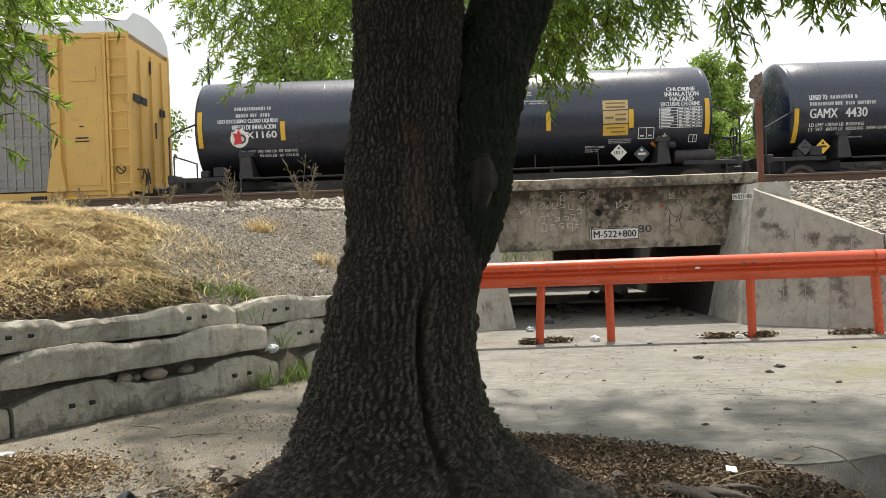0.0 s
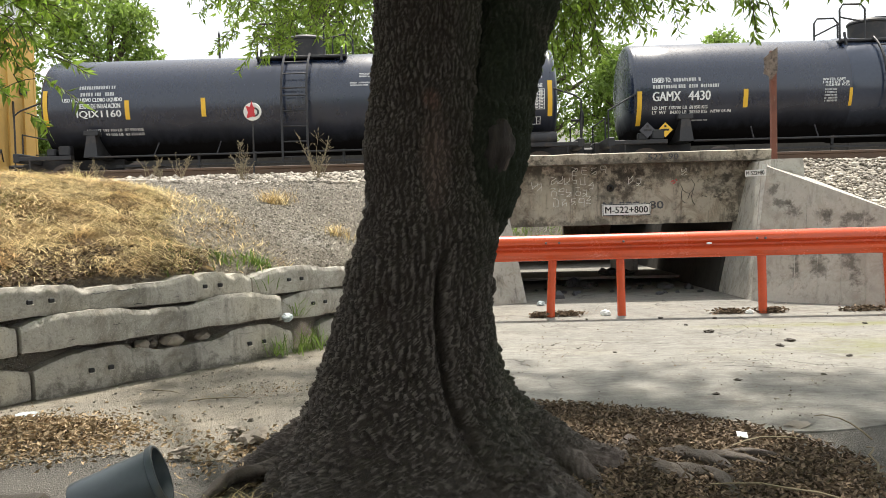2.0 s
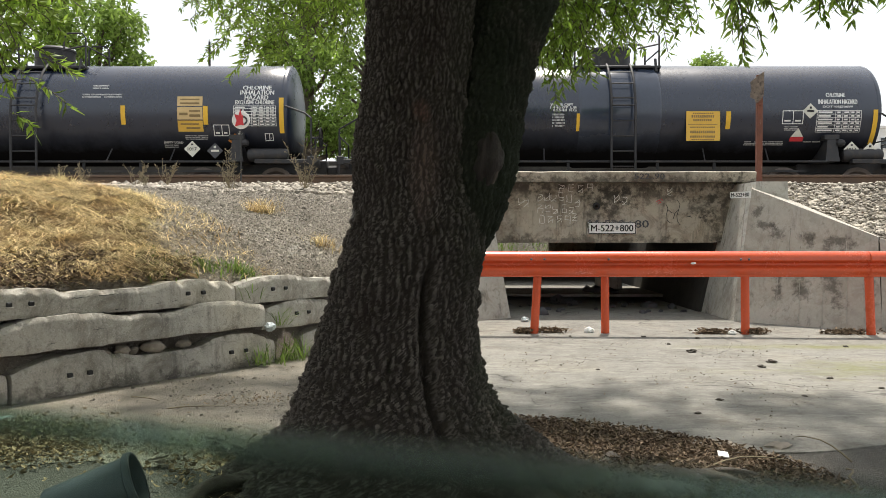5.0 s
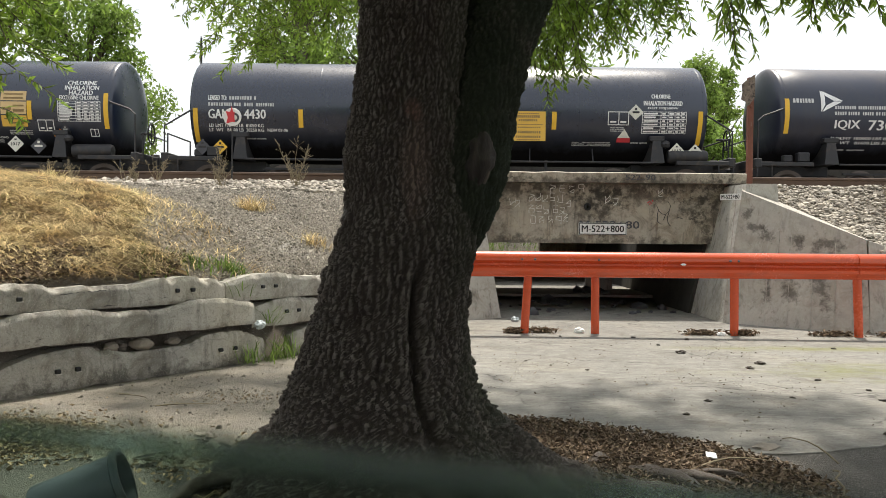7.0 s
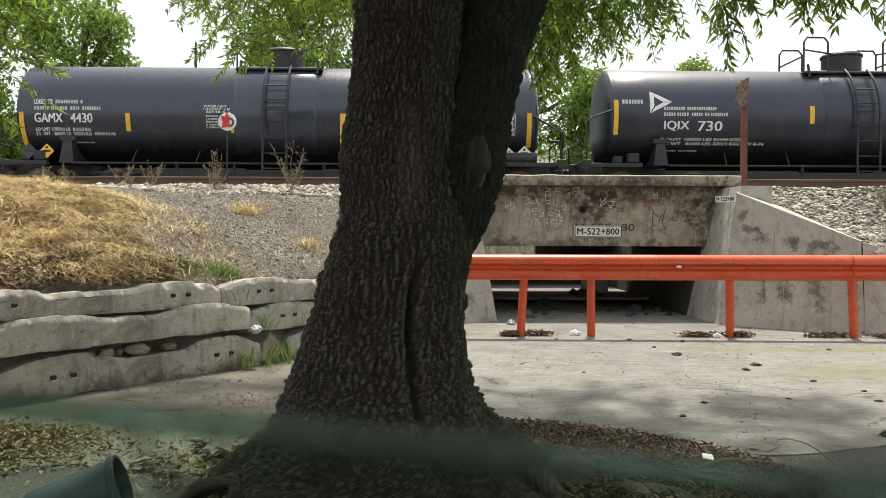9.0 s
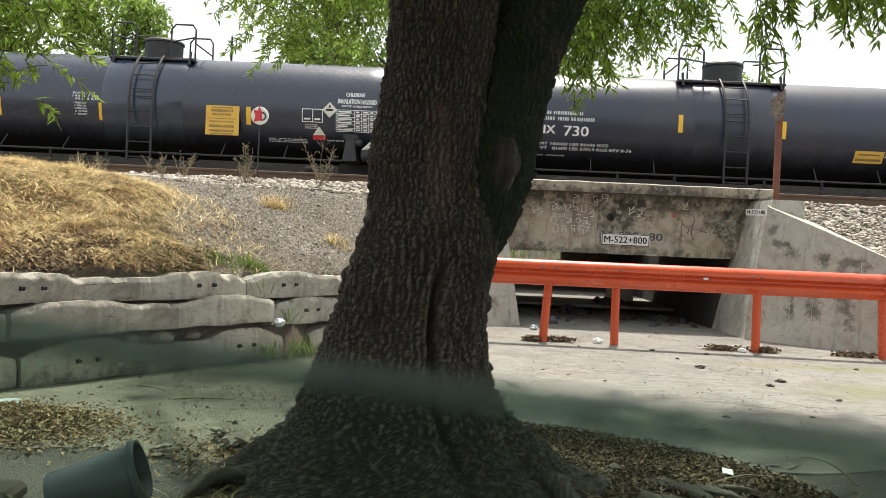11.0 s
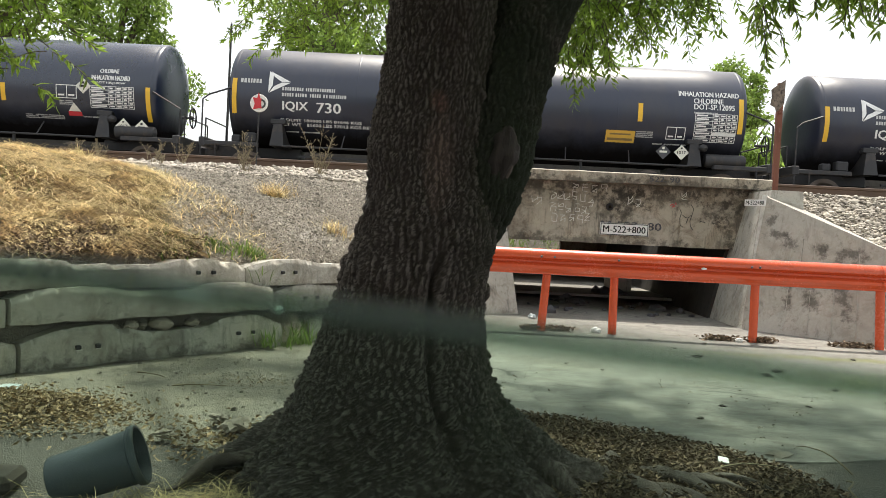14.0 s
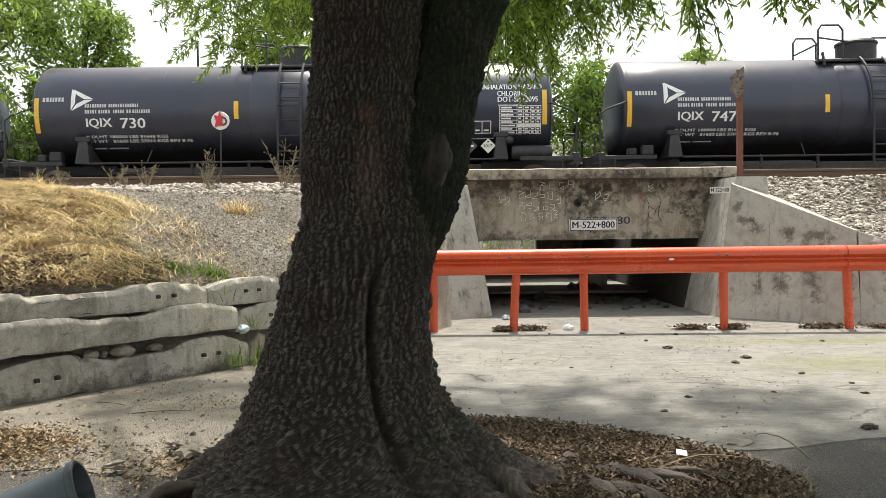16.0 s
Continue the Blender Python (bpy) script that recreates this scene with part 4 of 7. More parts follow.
# ---- posts by the line ----
def marker_posts():
    t = thing("rusty_post", pose(5.10, 13.15, 2.0), "rusty steel angle post with a corroded plate", "post")
    b = Build().box((0, 0, 0.9), (0.085, 0.012, 1.8), bevel=0.002).box((-0.038, 0.035, 0.9), (0.012, 0.075, 1.8), bevel=0.002)
    part("angle_bar", b, M_RUST, t)
    p = Build()
    ring = [(-0.17, -0.012, 1.44), (-0.09, -0.012, 1.40), (-0.07, -0.012, 1.33), (-0.03, -0.012, 1.36), (0.05, -0.012, 1.47), (0.055, -0.012, 1.85), (-0.03, -0.012, 1.79), (-0.12, -0.012, 1.72), (-0.165, -0.012, 1.68), (-0.15, -0.012, 1.56)]
    p.prism(ring, [(x, y - 0.012, z) for x, y, z in ring])
    part("plate", p, M_FLAKE, t, "corroded flaking steel plate", smooth=0)
    part("bolt", Build().lathe([(0, 0.02), (0.02, 0.018), (0.024, 0)], pose(0, -0.02, 1.32, 90, 0, 0), 8), M_RUST, t)
    s = thing("round_signal_sign", pose(-3.23, 13.0, 1.98), "round white sign with red emblem on a thin post", "sign")
    part("post", Build().tube([(0, 0, 0), (0.01, 0, 1.25)], 0.013, 8), M_FRAME, s)
    d = Build().lathe([(0.0, 0.012), (0.138, 0.012), (0.143, 0.006), (0.143, -0.006), (0.0, -0.008)], pose(0.01, -0.02, 1.07, 90, 0, 0), 36)
    part("disc", d, M_WHITE, s, "white painted disc")
    ring = Build().lathe([(0.045, 0.016), (0.075, 0.016)], pose(0.045, -0.02, 1.06, 90, 0, 0), 24)
    part("ring_mark", ring, M_DARKPLAC, s, "dark ring marking")
    e = Build()
    y = -0.04
    shape = [(-0.09, 1.16), (-0.02, 1.145), (0.005, 1.24), (0.03, 1.14), (0.05, 1.15), (0.045, 1.06), (0.06, 0.985), (0.01, 0.99), (-0.08, 0.965), (-0.055, 1.06)]
    e.prism([(x, y, z) for x, z in shape], [(x, y - 0.006, z) for x, z in shape])
    part("emblem", e, M_RED, s, "red cut-out emblem", smooth=0)


marker_posts()


# ---- the old tree in front ----
TREE = (0.0, 3.87)
STEM = [(0, -0.08, 0.97), (0.08, -0.12, 0.85), (0.16, -0.18, 0.73), (0.25, -0.19, 0.63), (0.31, -0.21, 0.575), (0.39, -0.221, 0.506), (0.52, -0.239, 0.441), (0.65, -0.234, 0.401), (0.78, -0.225, 0.374), (0.92, -0.199, 0.349), (1.04, -0.182, 0.343), (1.17, -0.139, 0.33), (1.31, -0.126, 0.306), (1.44, -0.142, 0.277), (1.57, -0.165, 0.272), (1.83, -0.14, 0.258), (2.07, -0.113, 0.25), (2.4, -0.1, 0.25), (2.9, -0.06, 0.25), (3.6, 0, 0.23)]


def along(table, z, k):
    return float(np.interp(z, [r[0] for r in table], [r[k] for r in table]))


def bark(p, amount=1.0):
    """Relief of scaly, furrowed bark, in metres: upright plates, each proud by its own amount and lifted at its foot."""
    low = max(0.0, min(1.0, 1.25 - p[2]))
    w = noise.noise(Vector((p[0] * 5, p[1] * 5, p[2] * 4)))
    e = noise.noise(Vector((p[0] * 21, p[1] * 21, p[2] * 15)))
    tall = 14.0 + 5.0 * low
    wide = 54 - 10 * low
    q = Vector((p[0] * wide + 0.9 * w + 0.4 * e, p[1] * wide + 0.9 * w - 0.4 * e, p[2] * tall + 0.4 * w + 0.5 * e))
    d, near = noise.voronoi(q)
    gap = min(1.0, max(0.0, (d[1] - d[0] - 0.02) / 0.42)) ** 0.8
    own = noise.cell(near[0] * 3.1)
    lift = max(-0.6, min(0.6, near[0].z - q.z))
    d2, _ = noise.voronoi(q * 2.3 + Vector((e, -e, 0.7 * e)))
    crack = max(0.0, 1 - (d2[1] - d2[0]) / 0.16)
    f = noise.noise(Vector((p[0] * 90, p[1] * 90, p[2] * 50)))
    g = noise.noise(Vector((p[0] * 4.5, p[1] * 4.5, p[2] * 1.4 + 9)))
    strand = 1 - abs(noise.noise(Vector((p[0] * 26 + 0.6 * e, p[1] * 26 - 0.6 * e, p[2] * 3.2 + w)))) * 2.2
    return amount * ((0.014 + 0.004 * low) * gap * (0.55 + 0.9 * own) * (1 + 0.6 * lift) - 0.012 * max(0.0, strand) ** 3 - 0.008 * crack + 0.005 * f + 0.014 * g)


def stem_mesh(table, yc, z0, z1, n, rows, lobes=True, squash=0.9):
    v = []
    zs = np.linspace(z0, z1, rows)
    # steps round the stem, closer together on the side of the yard
    turn = [2 * math.pi * k / n for k in range(n)]
    turn = [a + 0.55 * math.cos(a) for a in turn]
    for z in zs:
        cx, r = along(table, z, 1), along(table, z, 2)
        cy = yc(z)
        flare = max(0.0, 1 - z / 0.5) if lobes else 0
        for a in turn:
            rr = r * (1 + (0.13 * flare * math.sin(5 * a + 0.6) + 0.08 * flare * math.sin(9 * a + 2)) + 0.02 * math.sin(3 * a + z * 1.5))
            groove = 0.07 * math.exp(-((a - 5.10 - 0.06 * math.sin(4 * z)) / 0.07) ** 2) * float(np.interp(z, [0.2, 0.4, 1.0, 1.15], [0.3, 1, 1, 0])) if lobes else 0
            q = (cx + rr * math.cos(a), cy + rr * squash * math.sin(a), z)
            h = bark(q) - groove
            v.append((q[0] + h * math.cos(a), q[1] + h * math.sin(a), z + 0.3 * h))
    f = [(i * n + k, i * n + (k + 1) % n, (i + 1) * n + (k + 1) % n, (i + 1) * n + k) for i in range(rows - 1) for k in range(n)]
    return v, f


def leaflets(starts, ways, length, width, fold=0.3):
    """Narrow pointed leaves: base points, directions, lengths and widths, as one array of quads."""
    n = len(starts)
    d = ways / np.linalg.norm(ways, axis=1, keepdims=True)
    side = np.cross(d, rng.normal(0, 1, (n, 3)) + (0, 0, 0.4))
    side /= np.linalg.norm(side, axis=1, keepdims=True) + 1e-9
    up = np.cross(side, d)
    L, W = length[:, None], width[:, None]
    a = starts
    m1 = starts + d * L * 0.38
    tip = starts + d * L - up * L * 0.10
    p = np.stack([a, m1 + side * W + up * W * fold, tip, m1 - side * W + up * W * fold, m1], 1)
    k = np.arange(n)[:, None] * 5
    tri = np.concatenate([k + [0, 4, 1], k + [1, 4, 2], k + [4, 0, 3], k + [4, 3, 2]], 0)
    return p.reshape(-1, 3), tri


def sprays(bases, lengths, droop, per=13, leaf=0.085, wide=0.0105, spread=0.95):
    """Drooping twigs set with leaves in pairs; returns leaf arrays and twig lines."""
    st, wy, ln, wd, lines = [], [], [], [], []
    for b, L, dr in zip(bases, lengths, droop):
        az = rng.uniform(0, 6.28)
        d = np.array([math.cos(az) * (1 - dr), math.sin(az) * (1 - dr), -dr + 0.15])
        p = np.array(b, float)
        line = [tuple(p)]
        steps = max(4, int(L / 0.03))
        for i in range(steps):
            d = d + np.array([0, 0, -0.06]) + rng.normal(0, 0.05, 3)
            d /= np.linalg.norm(d)
            p = p + d * L / steps
            for s in (-1, 1):
                o = np.cross(d, rng.normal(0, 1, 3))
                o /= np.linalg.norm(o) + 1e-9
                st.append(p)
                wy.append(d * 0.7 + o * spread + (0, 0, -0.25))
                ln.append(leaf * rng.uniform(0.6, 1.25))
                wd.append(wide * rng.uniform(0.7, 1.3))
            line.append(tuple(p))
        lines.append(line)
    return leaflets(np.array(st), np.array(wy), np.array(ln), np.array(wd)), lines


def cloud(n, c, r):
    p = rng.normal(0, 1, (n, 3))
    p /= np.linalg.norm(p, axis=1, keepdims=True)
    return np.array(c) + p * np.array(r) * rng.uniform(0.25, 1, (n, 1)) ** 0.6


def old_tree():
    t = thing("ash_tree", pose(*TREE, 0), "old tree with dark furrowed bark, flared roots and drooping green leaves", "tree")
    v, f = stem_mesh(STEM, lambda z: 0.0 + 0.01 * z, -0.02, 3.6, 460, 560)
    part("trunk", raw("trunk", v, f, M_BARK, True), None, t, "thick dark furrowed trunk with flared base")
    fork = [(1.0, 0.0, 0.12), (1.31, 0.10, 0.175), (1.57, 0.145, 0.20), (1.83, 0.18, 0.208), (2.09, 0.245, 0.215), (2.35, 0.35, 0.215), (2.6, 0.47, 0.20), (2.9, 0.68, 0.18), (3.6, 1.15, 0.15)]
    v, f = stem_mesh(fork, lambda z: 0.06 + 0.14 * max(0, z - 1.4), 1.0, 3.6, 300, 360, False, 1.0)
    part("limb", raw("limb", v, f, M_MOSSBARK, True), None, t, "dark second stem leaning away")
    # scar of a cut branch on the second stem
    s, n, m = [], 28, 26
    for j in range(m):
        q = j / (m - 1)
        for k in range(n):
            e = 2 * math.pi * k / n
            rr = math.sin(math.pi * q) ** 0.6 * (1 + 0.3 * noise.noise(Vector((math.cos(e), math.sin(e), q * 3))) + 0.16 * noise.noise(Vector((5 * math.cos(e), 5 * math.sin(e), q * 7))))
            slit = 0.018 * math.exp(-((e - 4.6) / 0.22) ** 2)
            s.append((0.205 + 0.066 * rr * math.cos(e) + 0.03 * (q - 0.5), -0.075 + 0.075 * rr * math.sin(e) + slit, 1.44 + 0.27 * q))
    f = [(j * n + k, j * n + (k + 1) % n, (j + 1) * n + (k + 1) % n, (j + 1) * n + k) for j in range(m - 1) for k in range(n)]
    wood = surface("pale_scarred_wood", (0.034, 0.026, 0.021), 0.85, coarse=5, fine=40, var=0.7, bump=0.8, dist=0.02, stretch=(4, 4, 0.6))
    part("branch_scar", raw("branch_scar", s, f, wood, True), None, t, "pale healed scar of a cut branch")
    lip = surface("bleached_scar_wood", (0.115, 0.09, 0.074), 0.85, coarse=9, fine=50, var=0.5, bump=0.7, dist=0.01, stretch=(3, 3, 0.5))
    part("scar_lip", Build().tube([(0.222, -0.078, 1.45), (0.238, -0.088, 1.50), (0.250, -0.088, 1.56), (0.258, -0.080, 1.61), (0.262, -0.066, 1.66)], [0.004, 0.011, 0.013, 0.009, 0.003], 10), lip, t, "bleached lip of the healed scar")
    # roots running over the ground: start, heading, length, width and curl
    r = random.Random(3)
    for x, y, b, L, w, curl in ((-0.62, 0.16, 3.35, 0.85, 0.088, 0.9), (-0.66, -0.02, 3.55, 0.60, 0.07, 0.5), (-0.55, -0.30, 4.1, 0.45, 0.10, 0.3), (-0.30, -0.42, 4.55, 0.42, 0.10, -0.2), (0.05, -0.5, 4.9, 0.35, 0.09, 0.3),
                                (0.30, -0.35, 5.45, 0.62, 0.085, 0.0), (0.40, -0.08, 5.75, 0.85, 0.09, -0.5), (0.44, 0.10, 6.05, 0.75, 0.075, -0.35), (0.45, 0.25, 0.1, 0.7, 0.07, -0.5), (0.3, 0.5, 0.6, 0.7, 0.09, 0.2), (-0.6, 0.4, 2.6, 0.6, 0.10, 0.2)):
        v, n, ring = [], 40, 24
        phase = 10 * b
        for k in range(n):
            q = k / (n - 1)
            h = 0.10 * (1 - q) ** 2 + 0.035 - 0.07 * q + 0.02 * noise.noise(Vector((q * 5, phase, 0)))
            rad = w * (1 - 0.72 * q) * (1 + 0.22 * noise.noise(Vector((q * 6, phase, 2))))
            c, d = math.cos(b + math.pi / 2), math.sin(b + math.pi / 2)
            for j in range(ring):
                e = 2 * math.pi * j / ring
                o = rad * math.cos(e)
                p = (x + c * o, y + d * o, h + rad * 0.8 * math.sin(e))
                g = 0.55 * bark(p)
                v.append((p[0] + c * g * math.cos(e), p[1] + d * g * math.cos(e), p[2] + g * math.sin(e)))
            b += curl / n + r.uniform(-0.12, 0.12)
            x, y = x + L / n * math.cos(b), y + L / n * math.sin(b)
        f = [(i * ring + j, i * ring + (j + 1) % ring, (i + 1) * ring + (j + 1) % ring, (i + 1) * ring + j) for i in range(n - 1) for j in range(ring)]
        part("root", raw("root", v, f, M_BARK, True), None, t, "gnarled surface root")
    # bare twisted roots further out, half in the leaves
    for x, y, b, L, w in ((0.74, 0.22, 0.55, 0.50, 0.042), (0.98, 0.20, -0.75, 0.62, 0.055), (0.90, 0.08, -1.25, 0.62, 0.050), (1.10, 0.10, -0.45, 0.55, 0.042), (0.80, 0.0, -0.6, 0.8, 0.04), (1.05, -0.05, -0.85, 0.6, 0.035), (1.28, 0.2, -0.6, 0.5, 0.03), (-0.95, 0.05, 3.9, 0.45, 0.045), (-0.2, -0.72, 4.4, 0.3, 0.03)):
        phase = 7 * x + 3 * y
        v, n, ring = [], 34, 12
        for k in range(n):
            q = k / (n - 1)
            h = 0.042 + 0.05 * math.sin(math.pi * min(1, q * 1.15)) - 0.055 * q
            rad = w * (0.75 + 0.35 * math.sin(math.pi * q) - 0.55 * q) * (1 + 0.25 * noise.noise(Vector((q * 6, phase, 2))))
            c, d = math.cos(b + math.pi / 2), math.sin(b + math.pi / 2)
            for j in range(ring):
                e = 2 * math.pi * j / ring + 1.5 * q
                ridge = rad * (1 + 0.22 * math.sin(4 * e + 6 * q + phase) + 0.15 * noise.noise(Vector((q * 30, 3 * math.cos(e), 3 * math.sin(e)))))
                v.append((x + c * ridge * math.cos(e), y + d * ridge * math.cos(e), h + ridge * 0.8 * math.sin(e)))
            b += r.uniform(-0.16, 0.16)
            x, y = x + L / n * math.cos(b), y + L / n * math.sin(b)
        f = [(i * ring + j, i * ring + (j + 1) % ring, (i + 1) * ring + (j + 1) % ring, (i + 1) * ring + j) for i in range(n - 1) for j in range(ring)]
        part("root", raw("root", v, f, M_ROOT, True), None, t, "twisted bare surface root")
    # limbs overhead
    ends = [(-2.6, 1.0, 4.3), (-2.2, 4.6, 4.6), (-1.2, 3.6, 4.4), (1.4, 2.4, 4.2), (2.6, 2.3, 4.0), (3.6, 2.0, 4.1), (0.5, -2.5, 4.8), (-2.0, -2.6, 5.0), (2.8, -1.2, 4.9), (0.2, 1.0, 6.5)]
    for x, y, z in ends:
        o = Vector((0.95, 0.2, 3.0)) if x > 0.4 else Vector((0.0, 0.1, 3.4))
        e = Vector((x, y, z))
        pts = [o.lerp(e, k / 9) + Vector((0, 0, 0.5 * math.sin(math.pi * k / 9))) for k in range(10)]
        part("branch", Build().tube(pts, [0.12 - 0.0115 * k for k in range(10)], 9), M_BARK, t)
    # crown: near fringes, then unseen leaves added overhead for shade
    base, length, dr = [], [], []

    def hang(n, c, r, lo, hi, d0=0.35, d1=0.8):
        base.append(cloud(n, c, r))
        length.extend(rng.uniform(lo, hi, n))
        dr.extend(rng.uniform(d0, d1, n))

    hang(210, (-2.85, 1.0, 3.05), (0.75, 0.7, 0.6), 0.2, 0.45, 0.1, 0.6)
    hang(60, (-2.62, 0.9, 2.35), (0.30, 0.35, 0.45), 0.15, 0.3, 0.1, 0.6)
    hang(46, (-2.6, 4.7, 4.35), (1.1, 0.8, 0.45), 0.2, 0.45, 0.3, 0.8)
    hang(40, (-2.3, 4.6, 3.85), (0.35, 0.4, 0.45), 0.15, 0.35, 0.2, 0.7)
    hang(430, (-1.25, 3.9, 4.0), (1.0, 0.9, 0.8), 0.2, 0.45, 0.1, 0.6)
    hang(60, (-1.75, 3.9, 3.25), (0.5, 0.6, 0.4), 0.15, 0.35, 0.1, 0.6)
    hang(300, (1.30, 2.5, 3.42), (0.72, 0.6, 0.58), 0.2, 0.45, 0.3, 0.8)
    hang(60, (0.86, 2.2, 2.80), (0.22, 0.3, 0.42), 0.2, 0.35, 0.4, 0.9)
    hang(16, (1.74, 0.85, 2.72), (0.12, 0.2, 0.2), 0.2, 0.36, 0.6, 0.95)
    hang(95, (2.35, 0.85, 3.02), (0.62, 0.42, 0.26), 0.22, 0.42, 0.5, 0.9)
    bases = np.concatenate(base)
    (pts, tri), lines = sprays(bases, length, dr)
    me = raw("crown", pts, tri, M_LEAF)
    tagged(part("crown", me, None, t, "hanging sprays of narrow green leaves"), kind="stuff")
    tw = Build()
    for ln in lines:
        tw.tube(ln[::2], 0.0035, 3, False)
    tagged(part("twig", tw, M_BARKFAR, t, "thin drooping twigs"), kind="stuff")
    # out-of-view sprays, placed by where their shadow should land
    n = 4200
    bb = cloud(n, (0.0, -3.4, 5.4), (7.0, 6.6, 1.7))
    bb = bb[(bb[:, 2] > 4.0 + 0.25 * np.clip(bb[:, 1], 0, 4)) & (bb[:, 1] < np.where(bb[:, 0] > -1.2, 2.0, 1.2))]
    high = cloud(650, (4.6, 2.4, 6.0), (2.2, 1.4, 0.7))
    bb = np.concatenate([bb, high, cloud(130, (1.7, 4.0, 6.1), (2.3, 1.1, 0.6))])
    (pts, tri), _ = sprays(bb, rng.uniform(0.4, 0.8, len(bb)), rng.uniform(0.2, 0.7, len(bb)), leaf=0.16, wide=0.03)
    tagged(part("upper_crown", raw("upper_crown", pts, tri, M_LEAF), None, t, "dense unseen leaf crown overhead, added for its shade"), kind="stuff")
    return t


old_tree()


# ---- trees and houses behind the line ----
def far_tree(x, y, h, r, label, n=5200, low=0.25, leaf=0.15, seed=0):
    g = np.random.default_rng(100 + seed)
    z0 = float(land(x, y)) - 0.1
    t = thing("tree", pose(x, y, z0), label, "tree", "trees behind the railway")
    r0 = 0.03 * h
    part("trunk", Build().tube([(0.15 * math.sin(k + seed), 0.1 * math.cos(2 * k), h * 0.09 * k) for k in range(9)], [r0 * (1 - 0.09 * k) for k in range(9)], 9), M_BARKFAR, t)
    clumps = []
    m = 34
    for k in range(m):
        a, q = g.uniform(0, 6.28), g.uniform(low, 0.98)
        rad = r * math.sqrt(max(0.05, 1 - ((q - 0.55) / 0.5) ** 2)) * g.uniform(0.35, 0.95)
        c = (rad * math.cos(a), rad * math.sin(a), h * q)
        clumps.append((c, r * g.uniform(0.22, 0.42)))
        part("limb", Build().tube([(0, 0, h * min(q, 0.75) * 0.8), (c[0] * 0.5, c[1] * 0.5, h * q * 0.86), c], [r0 * 0.4, r0 * 0.25, 0.02], 5), M_BARKFAR, t)
    pts = []
    for c, s in clumps:
        k = n // m
        p = g.normal(0, 1, (k, 3))
        p /= np.linalg.norm(p, axis=1, keepdims=True)
        pts.append(np.array(c) + p * s * (g.uniform(0.15, 1.15, (k, 1)) ** 0.5) * (1, 1, 0.85))
    pts = np.concatenate(pts)
    ways = g.normal(0, 1, pts.shape) + (0, 0, -0.5)
    v, f = leaflets(pts, ways, g.uniform(0.6, 1.4, len(pts)) * leaf * 1.5, g.uniform(0.6, 1.3, len(pts)) * leaf * 0.38)
    part("crown", raw("crown", v, f, M_FARLEAF), None, t, "loose green leafy crown")
    return t


for k, (x, y, h, r, n) in enumerate(((-17.5, 30, 13.5, 4.0, 15000), (-13.6, 32, 9.2, 2.7, 11000), (-22, 34, 14, 4.5, 9000), (-5.6, 33, 13, 2.6, 12000), (-2.2, 36, 13.5, 3.4, 9000),
                                     (3.6, 33, 12.5, 2.9, 10000), (6.6, 31, 6.0, 1.9, 9000), (10.8, 33, 4.6, 1.9, 9000), (13.4, 36, 4.6, 2.0, 7000), (8.8, 38, 5.4, 2.2, 7000), (-9.0, 40, 6.0, 2.2, 6000))):
    far_tree(x, y, h, r, "leafy green tree behind the railway line", n, seed=k)
far_tree(-16.6, 31.6, 5.6, 2.3, "low bushy green tree behind the railway line", 9000, 0.04, seed=41)
far_tree(-19.6, 30.6, 5.0, 2.2, "low bushy green tree behind the railway line", 7000, 0.04, seed=42)
far_tree(23.3, 72, 15.5, 2.6, "slender distant tree top above the train", 2600, 0.55, 0.3, 31)
far_tree(26.0, 74, 15.2, 2.0, "slender distant tree top above the train", 2000, 0.6, 0.3, 32)
far_tree(-15.5, 62, 6.5, 0.9, "narrow dark cypress far behind the railway", 1800, 0.1, 0.2, 33)
far_tree(-14.0, 62, 6.0, 0.8, "narrow dark cypress far behind the railway", 1800, 0.1, 0.2, 34)


def house(x, y, w, d, h, turn, storeys, label, group="houses in the distance"):
    z0 = float(land(x, y)) - 0.2
    t = thing("house", pose(x, y, z0, 0, 0, turn), label, "house", group)
    part("wall", Build().box((0, 0, h / 2), (w, d, h)), M_HOUSE, t, smooth=0)
    part("roof", Build().box((0, 0, h + 0.12), (w + 0.3, d + 0.3, 0.24)), M_HOUSE, t, smooth=0)
    k = max(2, int(w / 2.2))
    for s in range(storeys):
        for i in range(k):
            cx, cz = (i + 0.5) * w / k - w / 2, (s + 0.58) * h / storeys
            win = part("window", Build().box((cx, -d / 2 - 0.02, cz), (1.15, 0.08, 1.15)), M_ROOF, t, smooth=0)
            part("pane", Build().box((cx, -d / 2 - 0.07, cz), (0.95, 0.04, 0.95)), M_PANE, win, smooth=0)
    return t


house(41, 78, 9, 7, 9.5, 8, 3, "white flat-roofed three-storey house far behind the railway")
house(52, 84, 9, 7, 6.5, -6, 2, "white flat-roofed house far behind the railway")
house(34.5, 70, 6, 5, 4.2, 0, 1, "low white walled house behind the railway")
house(-24, 66, 9, 6, 3.6, 4, 1, "low white building far behind the railway")
house(9.5, 62, 8, 6, 6.0, -8, 2, "white gabled house half hidden by trees")


